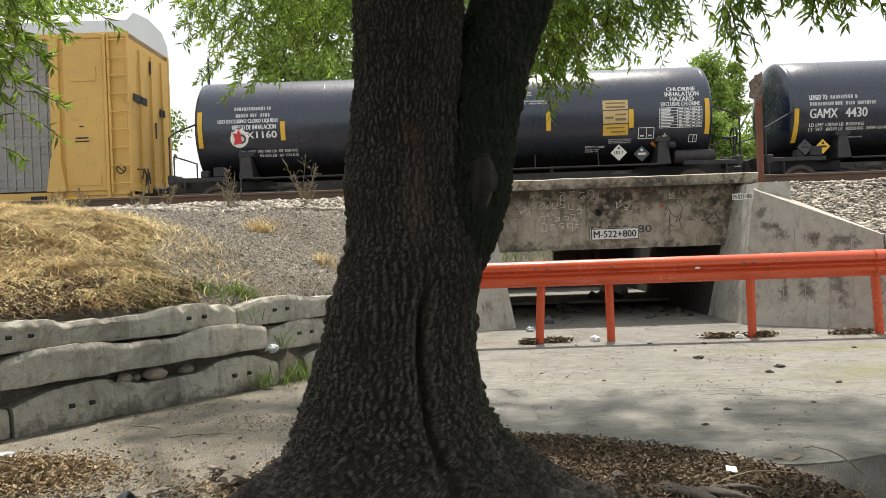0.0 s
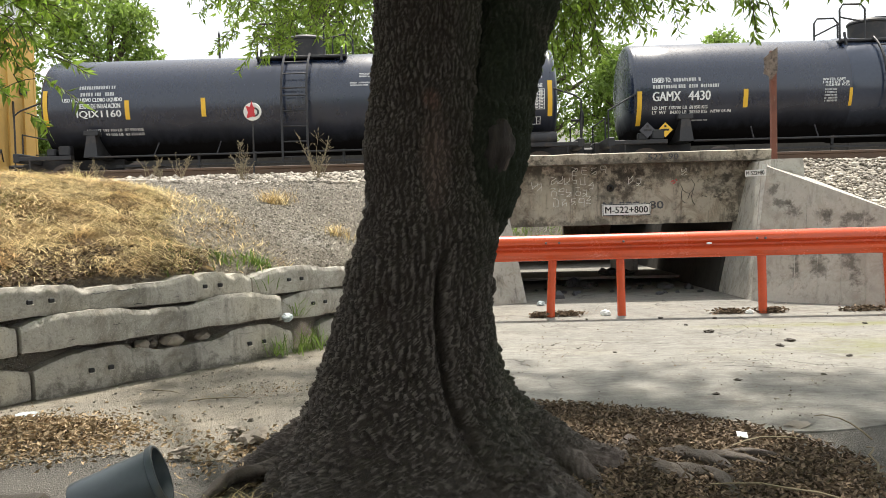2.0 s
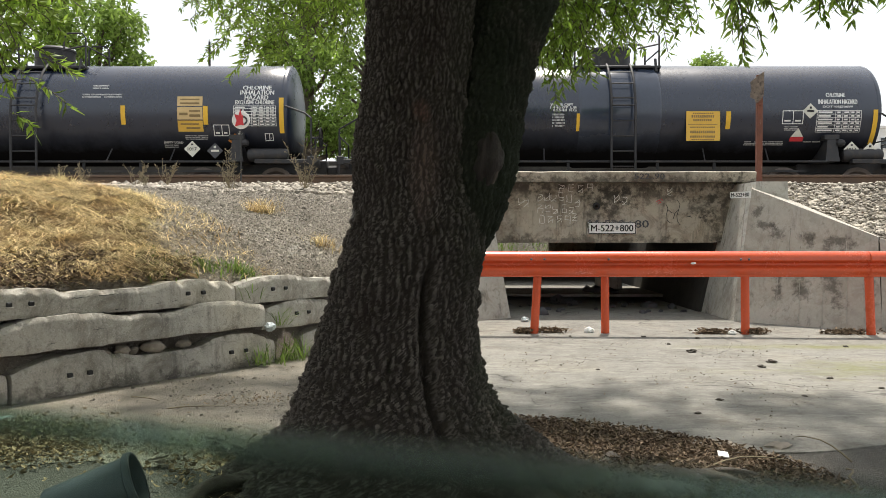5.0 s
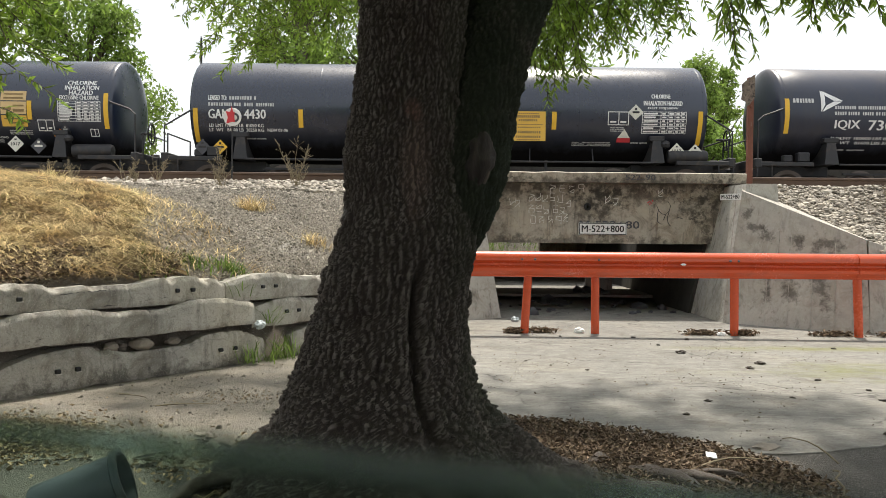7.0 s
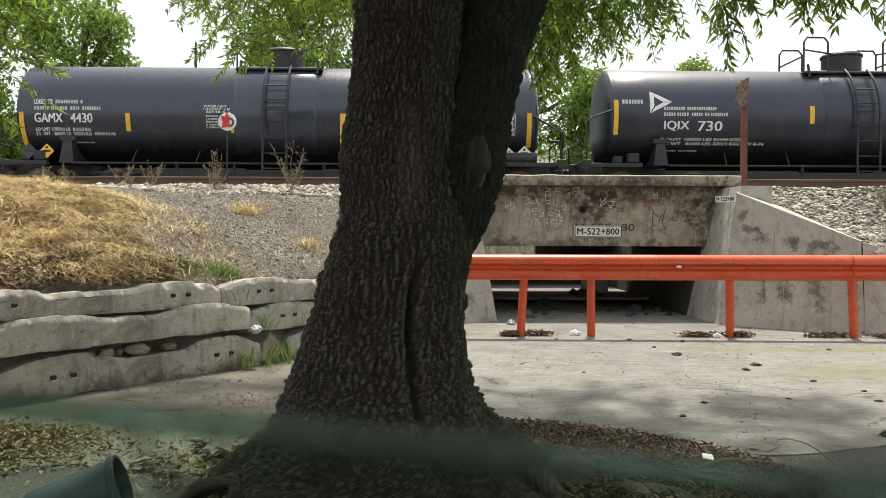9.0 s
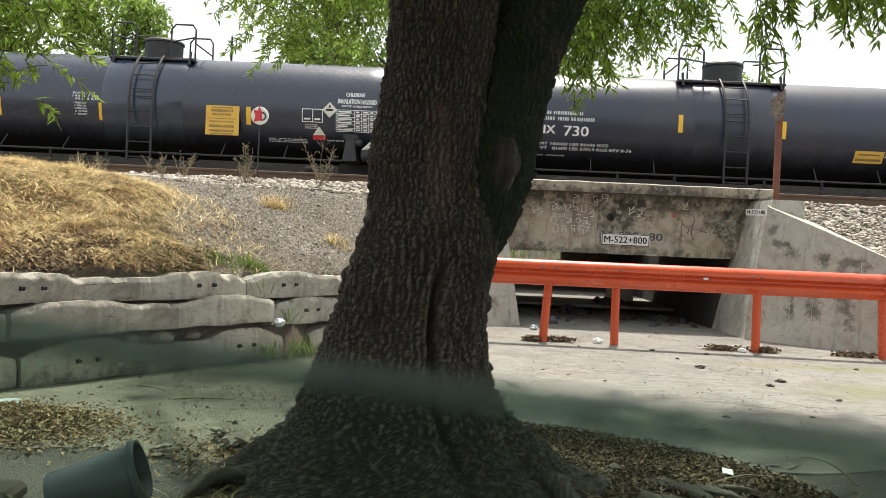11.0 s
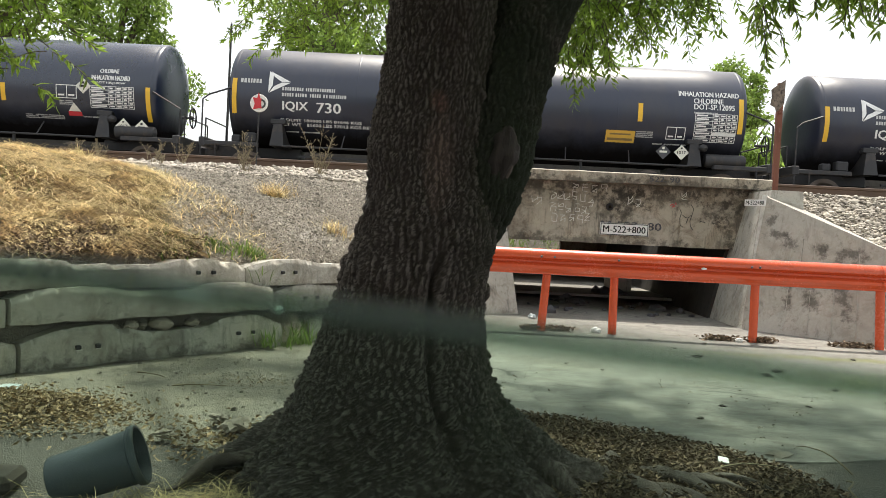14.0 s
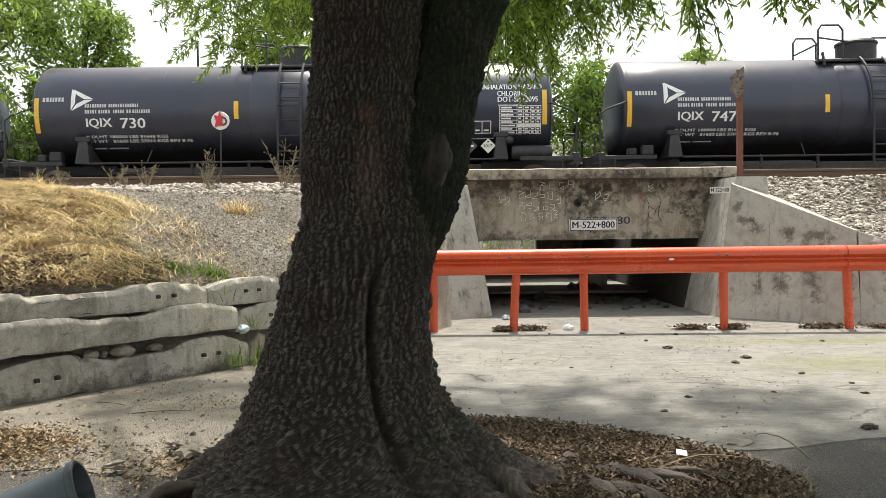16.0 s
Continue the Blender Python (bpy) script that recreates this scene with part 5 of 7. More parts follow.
def hill():
    xs, ys = np.linspace(250, 1900, 46), np.linspace(700, 1500, 22)
    gx, gy = np.meshgrid(xs, ys)
    z = 240 * np.exp(-((gx - 1050) / 420) ** 2) * np.exp(-((gy - 1100) / 320) ** 2)
    z = z + np.array([20 * noise.noise(Vector((a / 90, b / 90, 0))) for a, b in zip(gx.ravel(), gy.ravel())]).reshape(z.shape) * (z / 180)
    n = len(xs)
    f = [(j * n + i, j * n + i + 1, (j + 1) * n + i + 1, (j + 1) * n + i) for j in range(len(ys) - 1) for i in range(n - 1)]
    tagged(new("backdrop", raw("backdrop", np.stack([gx, gy, z - 4], -1).reshape(-1, 3), f, M_HILL, True)), "hazy green hill on the horizon", "hill", kind="structure")


hill()


def street_lamp():
    t = thing("street_lamp", pose(38.5, 68, 1.8), "grey street lamp on a tall pole", "street lamp")
    part("pole", Build().tube([(0, 0, 0), (0, 0, 9.2), (0.5, 0, 10.0), (1.3, 0, 10.4)], [0.1, 0.07, 0.06, 0.05], 8), M_FRAME, t)
    part("head", Build().box((1.75, 0, 10.45), (0.9, 0.35, 0.2), bevel=0.08), M_ROOF, t)
    u = thing("utility_pole", pose(-13.2, 46, 1.8), "slim utility pole behind the railway", "utility pole")
    part("pole", Build().tube([(0, 0, 0), (0, 0, 10.3)], [0.09, 0.06], 8), M_FRAME, u)
    part("insulator", Build().lathe([(0.001, 0.0), (0.05, 0.02), (0.05, 0.12), (0.001, 0.15)], pose(0, 0, 10.3), 8), M_ROOF, u)


street_lamp()


def filler_wall():
    # added wall; its black colour supplies the shade seen below the tanks
    t = thing("filler_wall", pose(0, 29.2, 1.4), "long near-black wall added behind the railway to fill the shaded gap under the train", "wall", kind="structure")
    for k in range(-12, 13):
        part("wall_panel", Build().box((k * 4.0, 0, 1.0), (3.96, 0.15, 2.9), bevel=0.02), M_SHADEWALL, t, smooth=0)
        part("pillar", Build().box((k * 4.0 + 2.0, 0, 1.05), (0.25, 0.25, 3.0), bevel=0.02), M_SHADEWALL, t, smooth=0)


filler_wall()


# ---- the freight train ----
CARS = {}
TANK_Z, TANK_R, HALF = 2.22, 1.25, 6.09


def on_tank(u, v, lift=0.006):
    a = v / TANK_R
    return (u, -(TANK_R + lift) * math.cos(a), TANK_Z + (TANK_R + lift) * math.sin(a))


def tank_shell(half, r, dish=0.21, n=72):
    prof = []
    for k in range(9):
        q = k / 8 * math.pi / 2
        prof.append((r * math.sin(q), -half - dish * math.cos(q)))
    prof[0] = (0.001, prof[0][1])
    for x in np.linspace(-half, half, 15)[1:-1]:
        prof.append((r, x))
    for k in range(8, -1, -1):
        q = k / 8 * math.pi / 2
        prof.append((max(0.001, r * math.sin(q)), half + dish * math.cos(q)))
    return Build().lathe(prof, pose(0, 0, TANK_Z, 0, 90, 0), n)


def patch(u0, u1, v0, v1, lift=0.006):
    """A painted rectangle that follows the shell."""
    k = max(1, int(abs(v1 - v0) / 0.12))
    v = [on_tank(u, v0 + (v1 - v0) * i / k, lift) for i in range(k + 1) for u in (u0, u1)]
    return v, [(2 * i, 2 * i + 1, 2 * i + 3, 2 * i + 2) for i in range(k)]


def bent(b, four, lift=0.009, n=8):
    """A four-cornered mark bent round the tank."""
    p = [Vector(q) for q in four]
    grid = [p[0].lerp(p[3], j / n).lerp(p[1].lerp(p[2], j / n), i / n) for j in range(n + 1) for i in range(n + 1)]
    return b.add([on_tank(q[0], q[1], lift) for q in grid], [(j * (n + 1) + i, j * (n + 1) + i + 1, (j + 1) * (n + 1) + i + 1, (j + 1) * (n + 1) + i) for j in range(n) for i in range(n)])


def decal(car, name, rects, material, label="", lift=0.006):
    b = Build()
    for r in rects:
        b.add(*patch(*r, lift=lift))
    return part(name, b, material, car, label, smooth=60)


def decal_text(car, words, u0, u1, v0, v1, material=None, label="", lift=0.007):
    p, f = text_mesh(words, u1 - u0, v1 - v0)
    b = Build()
    for k, dx in enumerate((0, -0.035 * (v1 - v0), 0.035 * (v1 - v0))):
        b.add([on_tank(u0 + x + dx, v0 + z, lift + 0.001 * k) for x, z in p], f)
    return tagged(part("lettering", b, material or M_WHITE, car, label, smooth=60), kind="stuff")


def bars(car, u0, u1, v0, v1, rows, material=None, words=3, seed=1, lift=0.0075):
    """Lines of writing too small or not for reading, as plain bars."""
    r = random.Random(seed * 17 + int(u0 * 50))
    rects, step = [], (v1 - v0) / rows
    for k in range(rows):
        lo = v0 + step * k + step * 0.18
        cuts = sorted(r.uniform(0.15, 0.85) for _ in range(words - 1))
        ends = [0] + cuts + [1]
        for a, c in zip(ends, ends[1:]):
            if c - a > 0.06:
                # one small bar for each letter
                p, end, tall = u0 + (u1 - u0) * a, u0 + (u1 - u0) * c - 0.5 * step, step * 0.62
                while p < end:
                    wide = tall * r.uniform(0.36, 0.6)
                    rects.append((p, p + wide, lo, lo + tall))
                    p += wide + tall * 0.22
    return tagged(decal(car, "lettering", rects, material or M_FAINT, "small painted writing", lift), kind="stuff")


def hung_placard(car, u, v, s, material, label, mark, ink):
    """A diamond plate that hangs upright on brackets under the tank's flank."""
    z, y, s = TANK_Z + TANK_R * math.sin(v / TANK_R), -1.24, s * 0.94
    ring = [(u + a * s, y, z + c * s) for a, c in ((0, -1), (1, 0), (0, 1), (-1, 0))]
    ob = part("placard", Build().prism(ring, [(a, b + 0.01, c) for a, b, c in ring]), material, car, label, smooth=0)
    part("bracket", Build().box((u, y + 0.16, z + 0.1), (0.04, 0.30, 0.03)), M_FRAME, ob)
    if mark:
        b = Build().box((u, y - 0.003, z), (s, 0.003, s * 0.26)).box((u, y - 0.003, z + s * 0.48), (s * 0.3, 0.003, s * 0.3))
        part("marking", b, ink or M_INK, ob, smooth=0)
    else:
        flat_letters("1017", s * 1.1, s * 0.42, pose(u - s * 0.55, y - 0.004, z - s * 0.22, 90, 0, 0), M_INK, ob)
        part("marking", Build().box((u, y - 0.003, z + s * 0.55), (s * 0.25, 0.003, s * 0.2)), M_INK, ob, smooth=0)
    return ob


def diamond(car, u, v, s, material, label, mark=True, ink=None):
    if v < -0.9:
        return hung_placard(car, u, v, s, material, label, mark, ink)
    ring = [on_tank(u + a * s, v + c * s, 0.014) for a, c in ((0, -1), (1, 0), (0, 1), (-1, 0))]
    inner = [on_tank(u + a * s * 1.12, v + c * s * 1.12, 0.008) for a, c in ((0, -1), (1, 0), (0, 1), (-1, 0))]
    ob = part("placard", Build().add(ring, [(0, 1, 2, 3)]).add(inner, [(0, 1, 2, 3)]), material, car, label, smooth=0)
    if mark:
        b = Build().add(*patch(u - s * 0.5, u + s * 0.5, v - s * 0.16, v + s * 0.12, 0.018)).add(*patch(u - s * 0.14, u + s * 0.14, v + s * 0.3, v + s * 0.62, 0.018))
        part("marking", b, ink or M_INK, ob, smooth=0)
    return ob


def table_panel(car, u0, u1, v0, v1, rows=6):
    rects = []
    for k in range(rows + 1):
        z = v0 + (v1 - v0) * k / rows
        rects.append((u0, u1, z - 0.006, z + 0.006))
    for q in (0, 0.42, 0.58, 0.74, 0.88, 1):
        rects.append((u0 + (u1 - u0) * q - 0.006, u0 + (u1 - u0) * q + 0.006, v0, v1))
    r = random.Random(int(u0 * 100))
    for k in range(rows):
        z = v0 + (v1 - v0) * (k + 0.3) / rows
        h = (v1 - v0) / rows * 0.42
        for a, c in ((0.03, 0.38), (0.45, 0.56), (0.61, 0.72), (0.77, 0.86), (0.90, 0.98)):
            rects.append((u0 + (u1 - u0) * a, u0 + (u1 - u0) * (a + (c - a) * r.uniform(0.6, 1)), z, z + h))
    return decal(car, "data_panel", rects, M_WHITE, "white stencilled inspection table", 0.008)


def box_mark(car, u0, u1, v0, v1):
    w = 0.018
    rects = [(u0, u1, v0, v0 + w), (u0, u1, v1 - w, v1), (u0, u0 + w, v0, v1), (u1 - w, u1, v0, v1), ((u0 + u1) / 2, (u0 + u1) / 2 + w, v0, v1),
             (u0 + 0.05, (u0 + u1) / 2 - 0.05, v0 + 0.06, v0 + 0.10), ((u0 + u1) / 2 + 0.05, u1 - 0.06, v0 + 0.06, v0 + 0.10)]
    return decal(car, "data_panel", rects, M_WHITE, "white outlined stencil box", 0.008)


WHEEL_MESH = []


def truck(car, x):
    """Two-axle truck; returns its wheelsets for turning."""
    t = part("truck", Build(), M_FRAME, car)
    if not WHEEL_MESH:
        prof = [(0.0, -0.03), (0.09, -0.07), (0.13, -0.02), (0.30, 0.0), (0.36, -0.055), (0.42, -0.06), (0.425, 0.04), (0.45, 0.055), (0.45, 0.075), (0.36, 0.07), (0.30, 0.03), (0.12, 0.05), (0.09, 0.02)]
        w = Build()
        w.lathe(prof, pose(0, -0.7175 - 0.0, 0, 90, 0, 0), 32, True)
        w.lathe(prof, pose(0, 0.7175, 0, -90, 0, 0), 32, True)
        w.tube([(0, -1.0, 0), (0, 1.0, 0)], 0.08, 12)
        WHEEL_MESH.append(w.mesh("wheelset", M_WHEEL, 30))
        s = Build()
        for side in (-1, 1):
            y = side * 0.99
            s.prism([(-1.1, y - 0.07, 0.36), (-0.7, y - 0.07, 0.32), (-0.35, y - 0.07, 0.20), (0.35, y - 0.07, 0.20), (0.7, y - 0.07, 0.32), (1.1, y - 0.07, 0.36), (1.1, y - 0.07, 0.55), (0.6, y - 0.07, 0.68), (-0.6, y - 0.07, 0.68), (-1.1, y - 0.07, 0.55)],
                    [(-1.1, y + 0.07, 0.36), (-0.7, y + 0.07, 0.32), (-0.35, y + 0.07, 0.20), (0.35, y + 0.07, 0.20), (0.7, y + 0.07, 0.32), (1.1, y + 0.07, 0.36), (1.1, y + 0.07, 0.55), (0.6, y + 0.07, 0.68), (-0.6, y + 0.07, 0.68), (-1.1, y + 0.07, 0.55)])
            for a in (-0.89, 0.89):
                s.lathe([(0.0, 0.12), (0.10, 0.11), (0.11, 0.0)], pose(a, y + side * 0.06, 0.45, -90 * side, 0, 0), 12)
            for a in (-0.2, 0, 0.2):
                s.tube([(a, y, 0.25), (a, y, 0.62)], 0.06, 8)
        s.box((0, 0, 0.55), (0.4, 2.0, 0.22), bevel=0.03)
        WHEEL_MESH.append(s.mesh("truck", M_FRAME, 30))
    t.data = WHEEL_MESH[1]
    t.matrix_basis = pose(x, 0, 0)
    out = []
    for a in (-0.89, 0.89):
        w = part("wheelset", WHEEL_MESH[0], None, t, "worn steel wheels on an axle", at=pose(a, 0, 0.43))
        out.append((w, a))
    return out


def ladder(car, u0, u1, low, top, rungs):
    """Side ladder that follows the tank."""
    t = part("ladder", Build().tube([(u0, -1.42, low), (u0, -1.42, TANK_Z)] + [(u0, -(1.40) * math.cos(a), TANK_Z + 1.40 * math.sin(a)) for a in np.linspace(0.15, top, 10)], 0.03, 6)
             .tube([(u1, -1.42, low), (u1, -1.42, TANK_Z)] + [(u1, -(1.40) * math.cos(a), TANK_Z + 1.40 * math.sin(a)) for a in np.linspace(0.15, top, 10)], 0.03, 6), M_FRAME, car, "dark steel side ladder")
    z, k = low + 0.1, 0
    pts = [(1.42, low + 0.1 + i * 0.36) for i in range(int((TANK_Z - low) / 0.36) + 1)] + [(1.40 * math.cos(a), TANK_Z + 1.40 * math.sin(a)) for a in np.arange(0.18, top, 0.27)]
    for r, z in pts:
        part("rung", Build().tube([(u0, -r, z), (u1, -r, z)], 0.017, 6), M_FRAME, t)
    return t


def dome(car, cx, wide, railing):
    """Valve housing on its platform, with hand rails."""
    top = TANK_Z + TANK_R
    p = part("platform", Build().box((cx, 0, top - 0.15), (wide, 1.6, 0.06), bevel=0.01), M_FRAME, car, "steel walkway platform on the tank")
    part("valve_housing", Build().lathe([(0.0, 0.0), (0.47, 0.0), (0.47, 0.42), (0.50, 0.43), (0.50, 0.47), (0.44, 0.52), (0.001, 0.55)], pose(cx, 0, top - 0.06), 28), M_FRAME, car, "round black valve housing")
    for s in (-1, 1):
        a = cx + s * wide / 2 - s * 0.02
        b = cx + s * wide / 2 - s * (0.62 if railing else 0.55)
        h = top + (0.72 if railing else 0.68)
        for y in (-0.7, 0.7):
            pts = [(a, y, top - 0.2), (a, y, h - 0.12), (a - s * 0.08, y, h), (b + s * 0.1, y, h), (b, y, h - 0.12), (b, y, top - 0.15)]
            part("hand_rail", Build().tube(pts, 0.024, 6), M_FRAME, p)
        part("hand_rail", Build().tube([(a, -0.7, h - 0.45 if railing else h - 0.3), (a, 0.7, h - 0.45 if railing else h - 0.3)], 0.02, 6), M_FRAME, p)
        part("hand_rail", Build().tube([(a, -0.7, h - 0.3), (cx + s * 0.5, -0.72, h - 0.42)], 0.02, 6), M_FRAME, p)
        for y in (-0.72, 0.72):
            part("bracket", Build().tube([(a - s * 0.1, y, top + 0.05), (a - s * 0.1, y * 1.15, top - 0.28)], 0.035, 5), M_FRAME, p)


def tank_car(name_label, x, shell, band, style):
    """A tank wagon, standing at x when the train passes the zero mark."""
    car = thing("tank_car", pose(x, 20.6, 1.98), name_label, "tank car", "freight train")
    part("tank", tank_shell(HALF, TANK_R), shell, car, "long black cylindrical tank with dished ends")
    for q in (-HALF + 0.05, -3.1, 3.1, HALF - 0.05):
        part("weld_seam", Build().lathe([(TANK_R, -0.02), (TANK_R + 0.002, -0.008), (TANK_R + 0.002, 0.008), (TANK_R, 0.02)], pose(q, 0, TANK_Z, 0, 90, 0), 64), shell, car)
    if band:
        a, c = band
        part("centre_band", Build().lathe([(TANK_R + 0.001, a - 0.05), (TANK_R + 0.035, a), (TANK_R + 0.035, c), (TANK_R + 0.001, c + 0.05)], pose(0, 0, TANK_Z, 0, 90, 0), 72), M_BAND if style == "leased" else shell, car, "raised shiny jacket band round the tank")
    wheels = truck(car, -4.9) + truck(car, 4.9)
    # sills, saddles, running pipe
    for s in (-1, 1):
        part("stub_sill", Build().box((s * 5.75, 0, 0.92), (2.4, 0.55, 0.34), bevel=0.02).box((s * 6.72, 0, 1.0), (0.16, 2.7, 0.22), bevel=0.02).box((s * 6.05, -1.25, 0.98), (1.3, 0.18, 0.10), bevel=0.01), M_FRAME, car, "black end sill with step platform")
        sd = Build()
        sd.prism([(s * 4.95 - 0.17, -1.3, 0.98), (s * 4.95 + 0.17, -1.3, 0.98), (s * 4.95 + 0.10, -1.24, 1.52), (s * 4.95 - 0.10, -1.24, 1.52)], [(s * 4.95 - 0.17, 1.3, 0.98), (s * 4.95 + 0.17, 1.3, 0.98), (s * 4.95 + 0.10, 1.24, 1.52), (s * 4.95 - 0.10, 1.24, 1.52)])
        sd.box((s * 4.95, 0, 1.56), (0.36, 2.5, 0.12), bevel=0.015)
        part("saddle", sd, M_FRAME, car, "grey steel tank saddle", smooth=0)
        part("coupler", Build().box((s * 6.95, 0, 0.85), (0.6, 0.16, 0.18), bevel=0.04).box((s * 7.12, 0, 0.85), (0.2, 0.3, 0.26), bevel=0.05), M_FRAME, car, "steel knuckle coupler")
        part("hand_rail", Build().tube([(s * 6.74, -1.32, 1.05), (s * 6.74, -1.32, 2.0), (s * 6.6, -1.3, 2.12), (s * 6.1, -1.28, 2.3)] if style != "leased" else [(s * 6.76, -1.2, 1.05), (s * 6.76, -1.2, 1.75), (s * 6.1, -1.28, 2.12)], 0.022, 6), M_FRAME, car, "bent grab rail at the end")
        part("hand_rail", Build().tube([(s * 6.78, -0.9, 1.05), (s * 6.78, -0.9, 1.6), (s * 6.78, 0.9, 1.6), (s * 6.78, 0.9, 1.05)], 0.02, 6), M_FRAME, car)
        part("step", Build().tube([(s * 6.4, -1.33, 0.95), (s * 6.4, -1.33, 0.45), (s * 6.75, -1.33, 0.45), (s * 6.75, -1.33, 0.95)], 0.02, 6), M_FRAME, car, "hanging steel stirrup step")
    pipe = Build().tube([(-4.8, -1.36, 0.97), (4.8, -1.36, 0.97)], 0.026, 8)
    part("running_pipe", pipe, M_FRAME, car, "long dark hand rail along the tank")
    for q in (-3.4, -1.9, 1.9, 3.4):
        part("bracket", Build().tube([(q, -1.36, 0.97), (q + 0.03, -1.08, 1.30)], 0.016, 5), M_FRAME, car)
    part("brake_wheel", Build().lathe([(0.24, -0.02), (0.27, 0.0), (0.24, 0.02)], pose(6.86, -0.55, 1.62, 0, 90, 0), 24).tube([(6.86, -0.8, 1.62), (6.86, -0.3, 1.62)], 0.015, 6).tube([(6.86, -0.55, 1.38), (6.86, -0.55, 1.86)], 0.015, 6).tube([(6.6, -0.55, 1.62), (6.88, -0.55, 1.62)], 0.03, 8), M_FRAME, car, "spoked hand brake wheel")
    part("air_tank", Build().lathe([(0.001, 0), (0.14, 0.02), (0.16, 0.08), (0.16, 0.9), (0.14, 0.96), (0.001, 0.98)], pose(5.2, -1.15, 1.14, 0, 90, 0), 18), M_FRAME, car, "grey brake air reservoir")
    part("brake_valve", Build().lathe([(0.001, -0.1), (0.09, -0.06), (0.11, 0), (0.09, 0.06), (0.001, 0.1)], pose(5.15, -1.25, 1.42), 12), M_FRAME, car, "brake valve on the end platform")
    part("valve_box", Build().box((-5.6, -1.15, 1.15), (0.28, 0.25, 0.24), bevel=0.03), M_FRAME, car)
    part("junction_box", Build().box((-5.95, -1.1, 1.12), (0.22, 0.22, 0.18), bevel=0.03), M_FRAME, car)
    for q in (-2.6, -1.2, 1.0, 2.4):
        part("pipe_hanger", Build().box((q, -0.5, 0.9), (0.06, 0.06, 0.5)), M_FRAME, car)
    part("brake_pipe", Build().tube([(-5, -0.5, 0.66), (5, -0.5, 0.66)], 0.03, 6), M_FRAME, car)
    part("bottom_rail", Build().box((0, -0.9, 0.78), (9.0, 0.06, 0.05)), M_FRAME, car)
    return car, wheels


def yellow(car, u, v0, v1, w=0.11):
    decal(car, "reflector_strip", [(u - w / 2, u + w / 2, v0, v1)], M_YELLOW, "yellow reflective strip", 0.008)


def car_a():
    """First tank car behind the covered wagon."""
    car, wheels = tank_car("black tank car with white stencilled warnings and number IQIX 1160", -9.87, M_BLACK, None, "plain")
    for u, a, c in ((-6.02, -0.49, 0.38), (-4.05, -0.36, 0.09), (-2.22, -0.34, 0.10), (2.26, -0.36, 0.09), (4.22, -0.36, 0.08), (6.02, -0.57, 0.28)):
        yellow(car, u, a, c)
    bars(car, -5.20, -4.27, 0.36, 0.50, 1, words=2)
    bars(car, -5.16, -4.29, 0.19, 0.33, 1, words=4)
    decal_text(car, "USO EXCLUSIVO CLORO LIQUIDO", -5.59, -4.16, 0.06, 0.17)
    decal_text(car, "RIESGO DE INHALACION", -5.25, -4.21, -0.08, 0.03)
    decal_text(car, "IQIX1160", -5.27, -4.20, -0.32, -0.13)
    decal_text(car, "LD LMT 193 100 LB  87 550 KG", -5.08, -3.73, -0.645, -0.575)
    decal_text(car, "LT  WT   93 000 LB  42 150 KG", -5.08, -3.73, -0.76, -0.69)
    bars(car, 1.51, 1.90, 0.50, 0.63, 3)
    bars(car, 1.29, 2.26, 0.27, 0.39, 2, words=4)
    t = decal(car, "placard", [(3.55, 4.15, 0.08, 0.31)], M_TAN, "faded tan emergency placard", 0.010)
    part("marking", Build().add(*patch(3.62, 4.08, 0.22, 0.25, 0.014)).add(*patch(3.62, 4.08, 0.12, 0.16, 0.014)), M_PRINT, t)
    t = decal(car, "placard", [(3.55, 4.15, -0.24, 0.055)], M_TAN, "faded tan emergency placard", 0.010)
    part("marking", Build().add(*patch(3.60, 3.80, -0.14, -0.08, 0.014)).add(*patch(3.84, 4.1, -0.18, -0.12, 0.014)).add(*patch(3.84, 4.1, -0.06, -0.02, 0.014)), M_PRINT, t)
    t = decal(car, "placard", [(3.55, 4.15, -0.53, -0.265)], M_AMBER, "amber emergency placard", 0.010)
    part("marking", Build().add(*patch(3.62, 4.06, -0.36, -0.33, 0.014)).add(*patch(3.75, 4.08, -0.46, -0.42, 0.014)), M_PRINT, t)
    box_mark(car, 4.39, 4.77, -0.64, -0.36)
    decal_text(car, "CHLORINE", 5.09, 5.77, 0.49, 0.60)
    decal_text(car, "INHALATION", 5.04, 5.84, 0.355, 0.47)
    decal_text(car, "HAZARD", 5.15, 5.71, 0.23, 0.34)
    decal_text(car, "EXCLUSIVE CHLORINE", 4.93, 5.85, 0.115, 0.215)
    table_panel(car, 4.89, 5.89, -0.39, 0.08, 7)
    decal_text(car, "EMPTY LOAD", 3.15, 3.61, -0.84, -0.78)
    bars(car, 3.15, 3.5, -0.97, -0.86, 2, words=2)
    bars(car, 3.69, 4.25, -0.74, -0.61, 3, words=3)
    diamond(car, 4.89, -0.76, 0.17, M_PLACORANGE, "orange diamond placard")
    diamond(car, 3.90, -1.06, 0.205, M_DIAMOND, "white diamond placard 1017", False)
    diamond(car, 4.44, -1.13, 0.20, M_DARKPLAC, "dark weathered diamond placard", True, M_DIAMOND)
    diamond(car, 5.02, -0.58, 0.10, M_DARKPLAC, "small dark diamond placard", True, M_DIAMOND)
    box_mark(car, 5.60, 5.80, -0.77, -0.57)
    ladder(car, -0.32, 0.28, 0.75, 0.98, 9)
    dome(car, 0.07, 2.2, False)
    return car, wheels


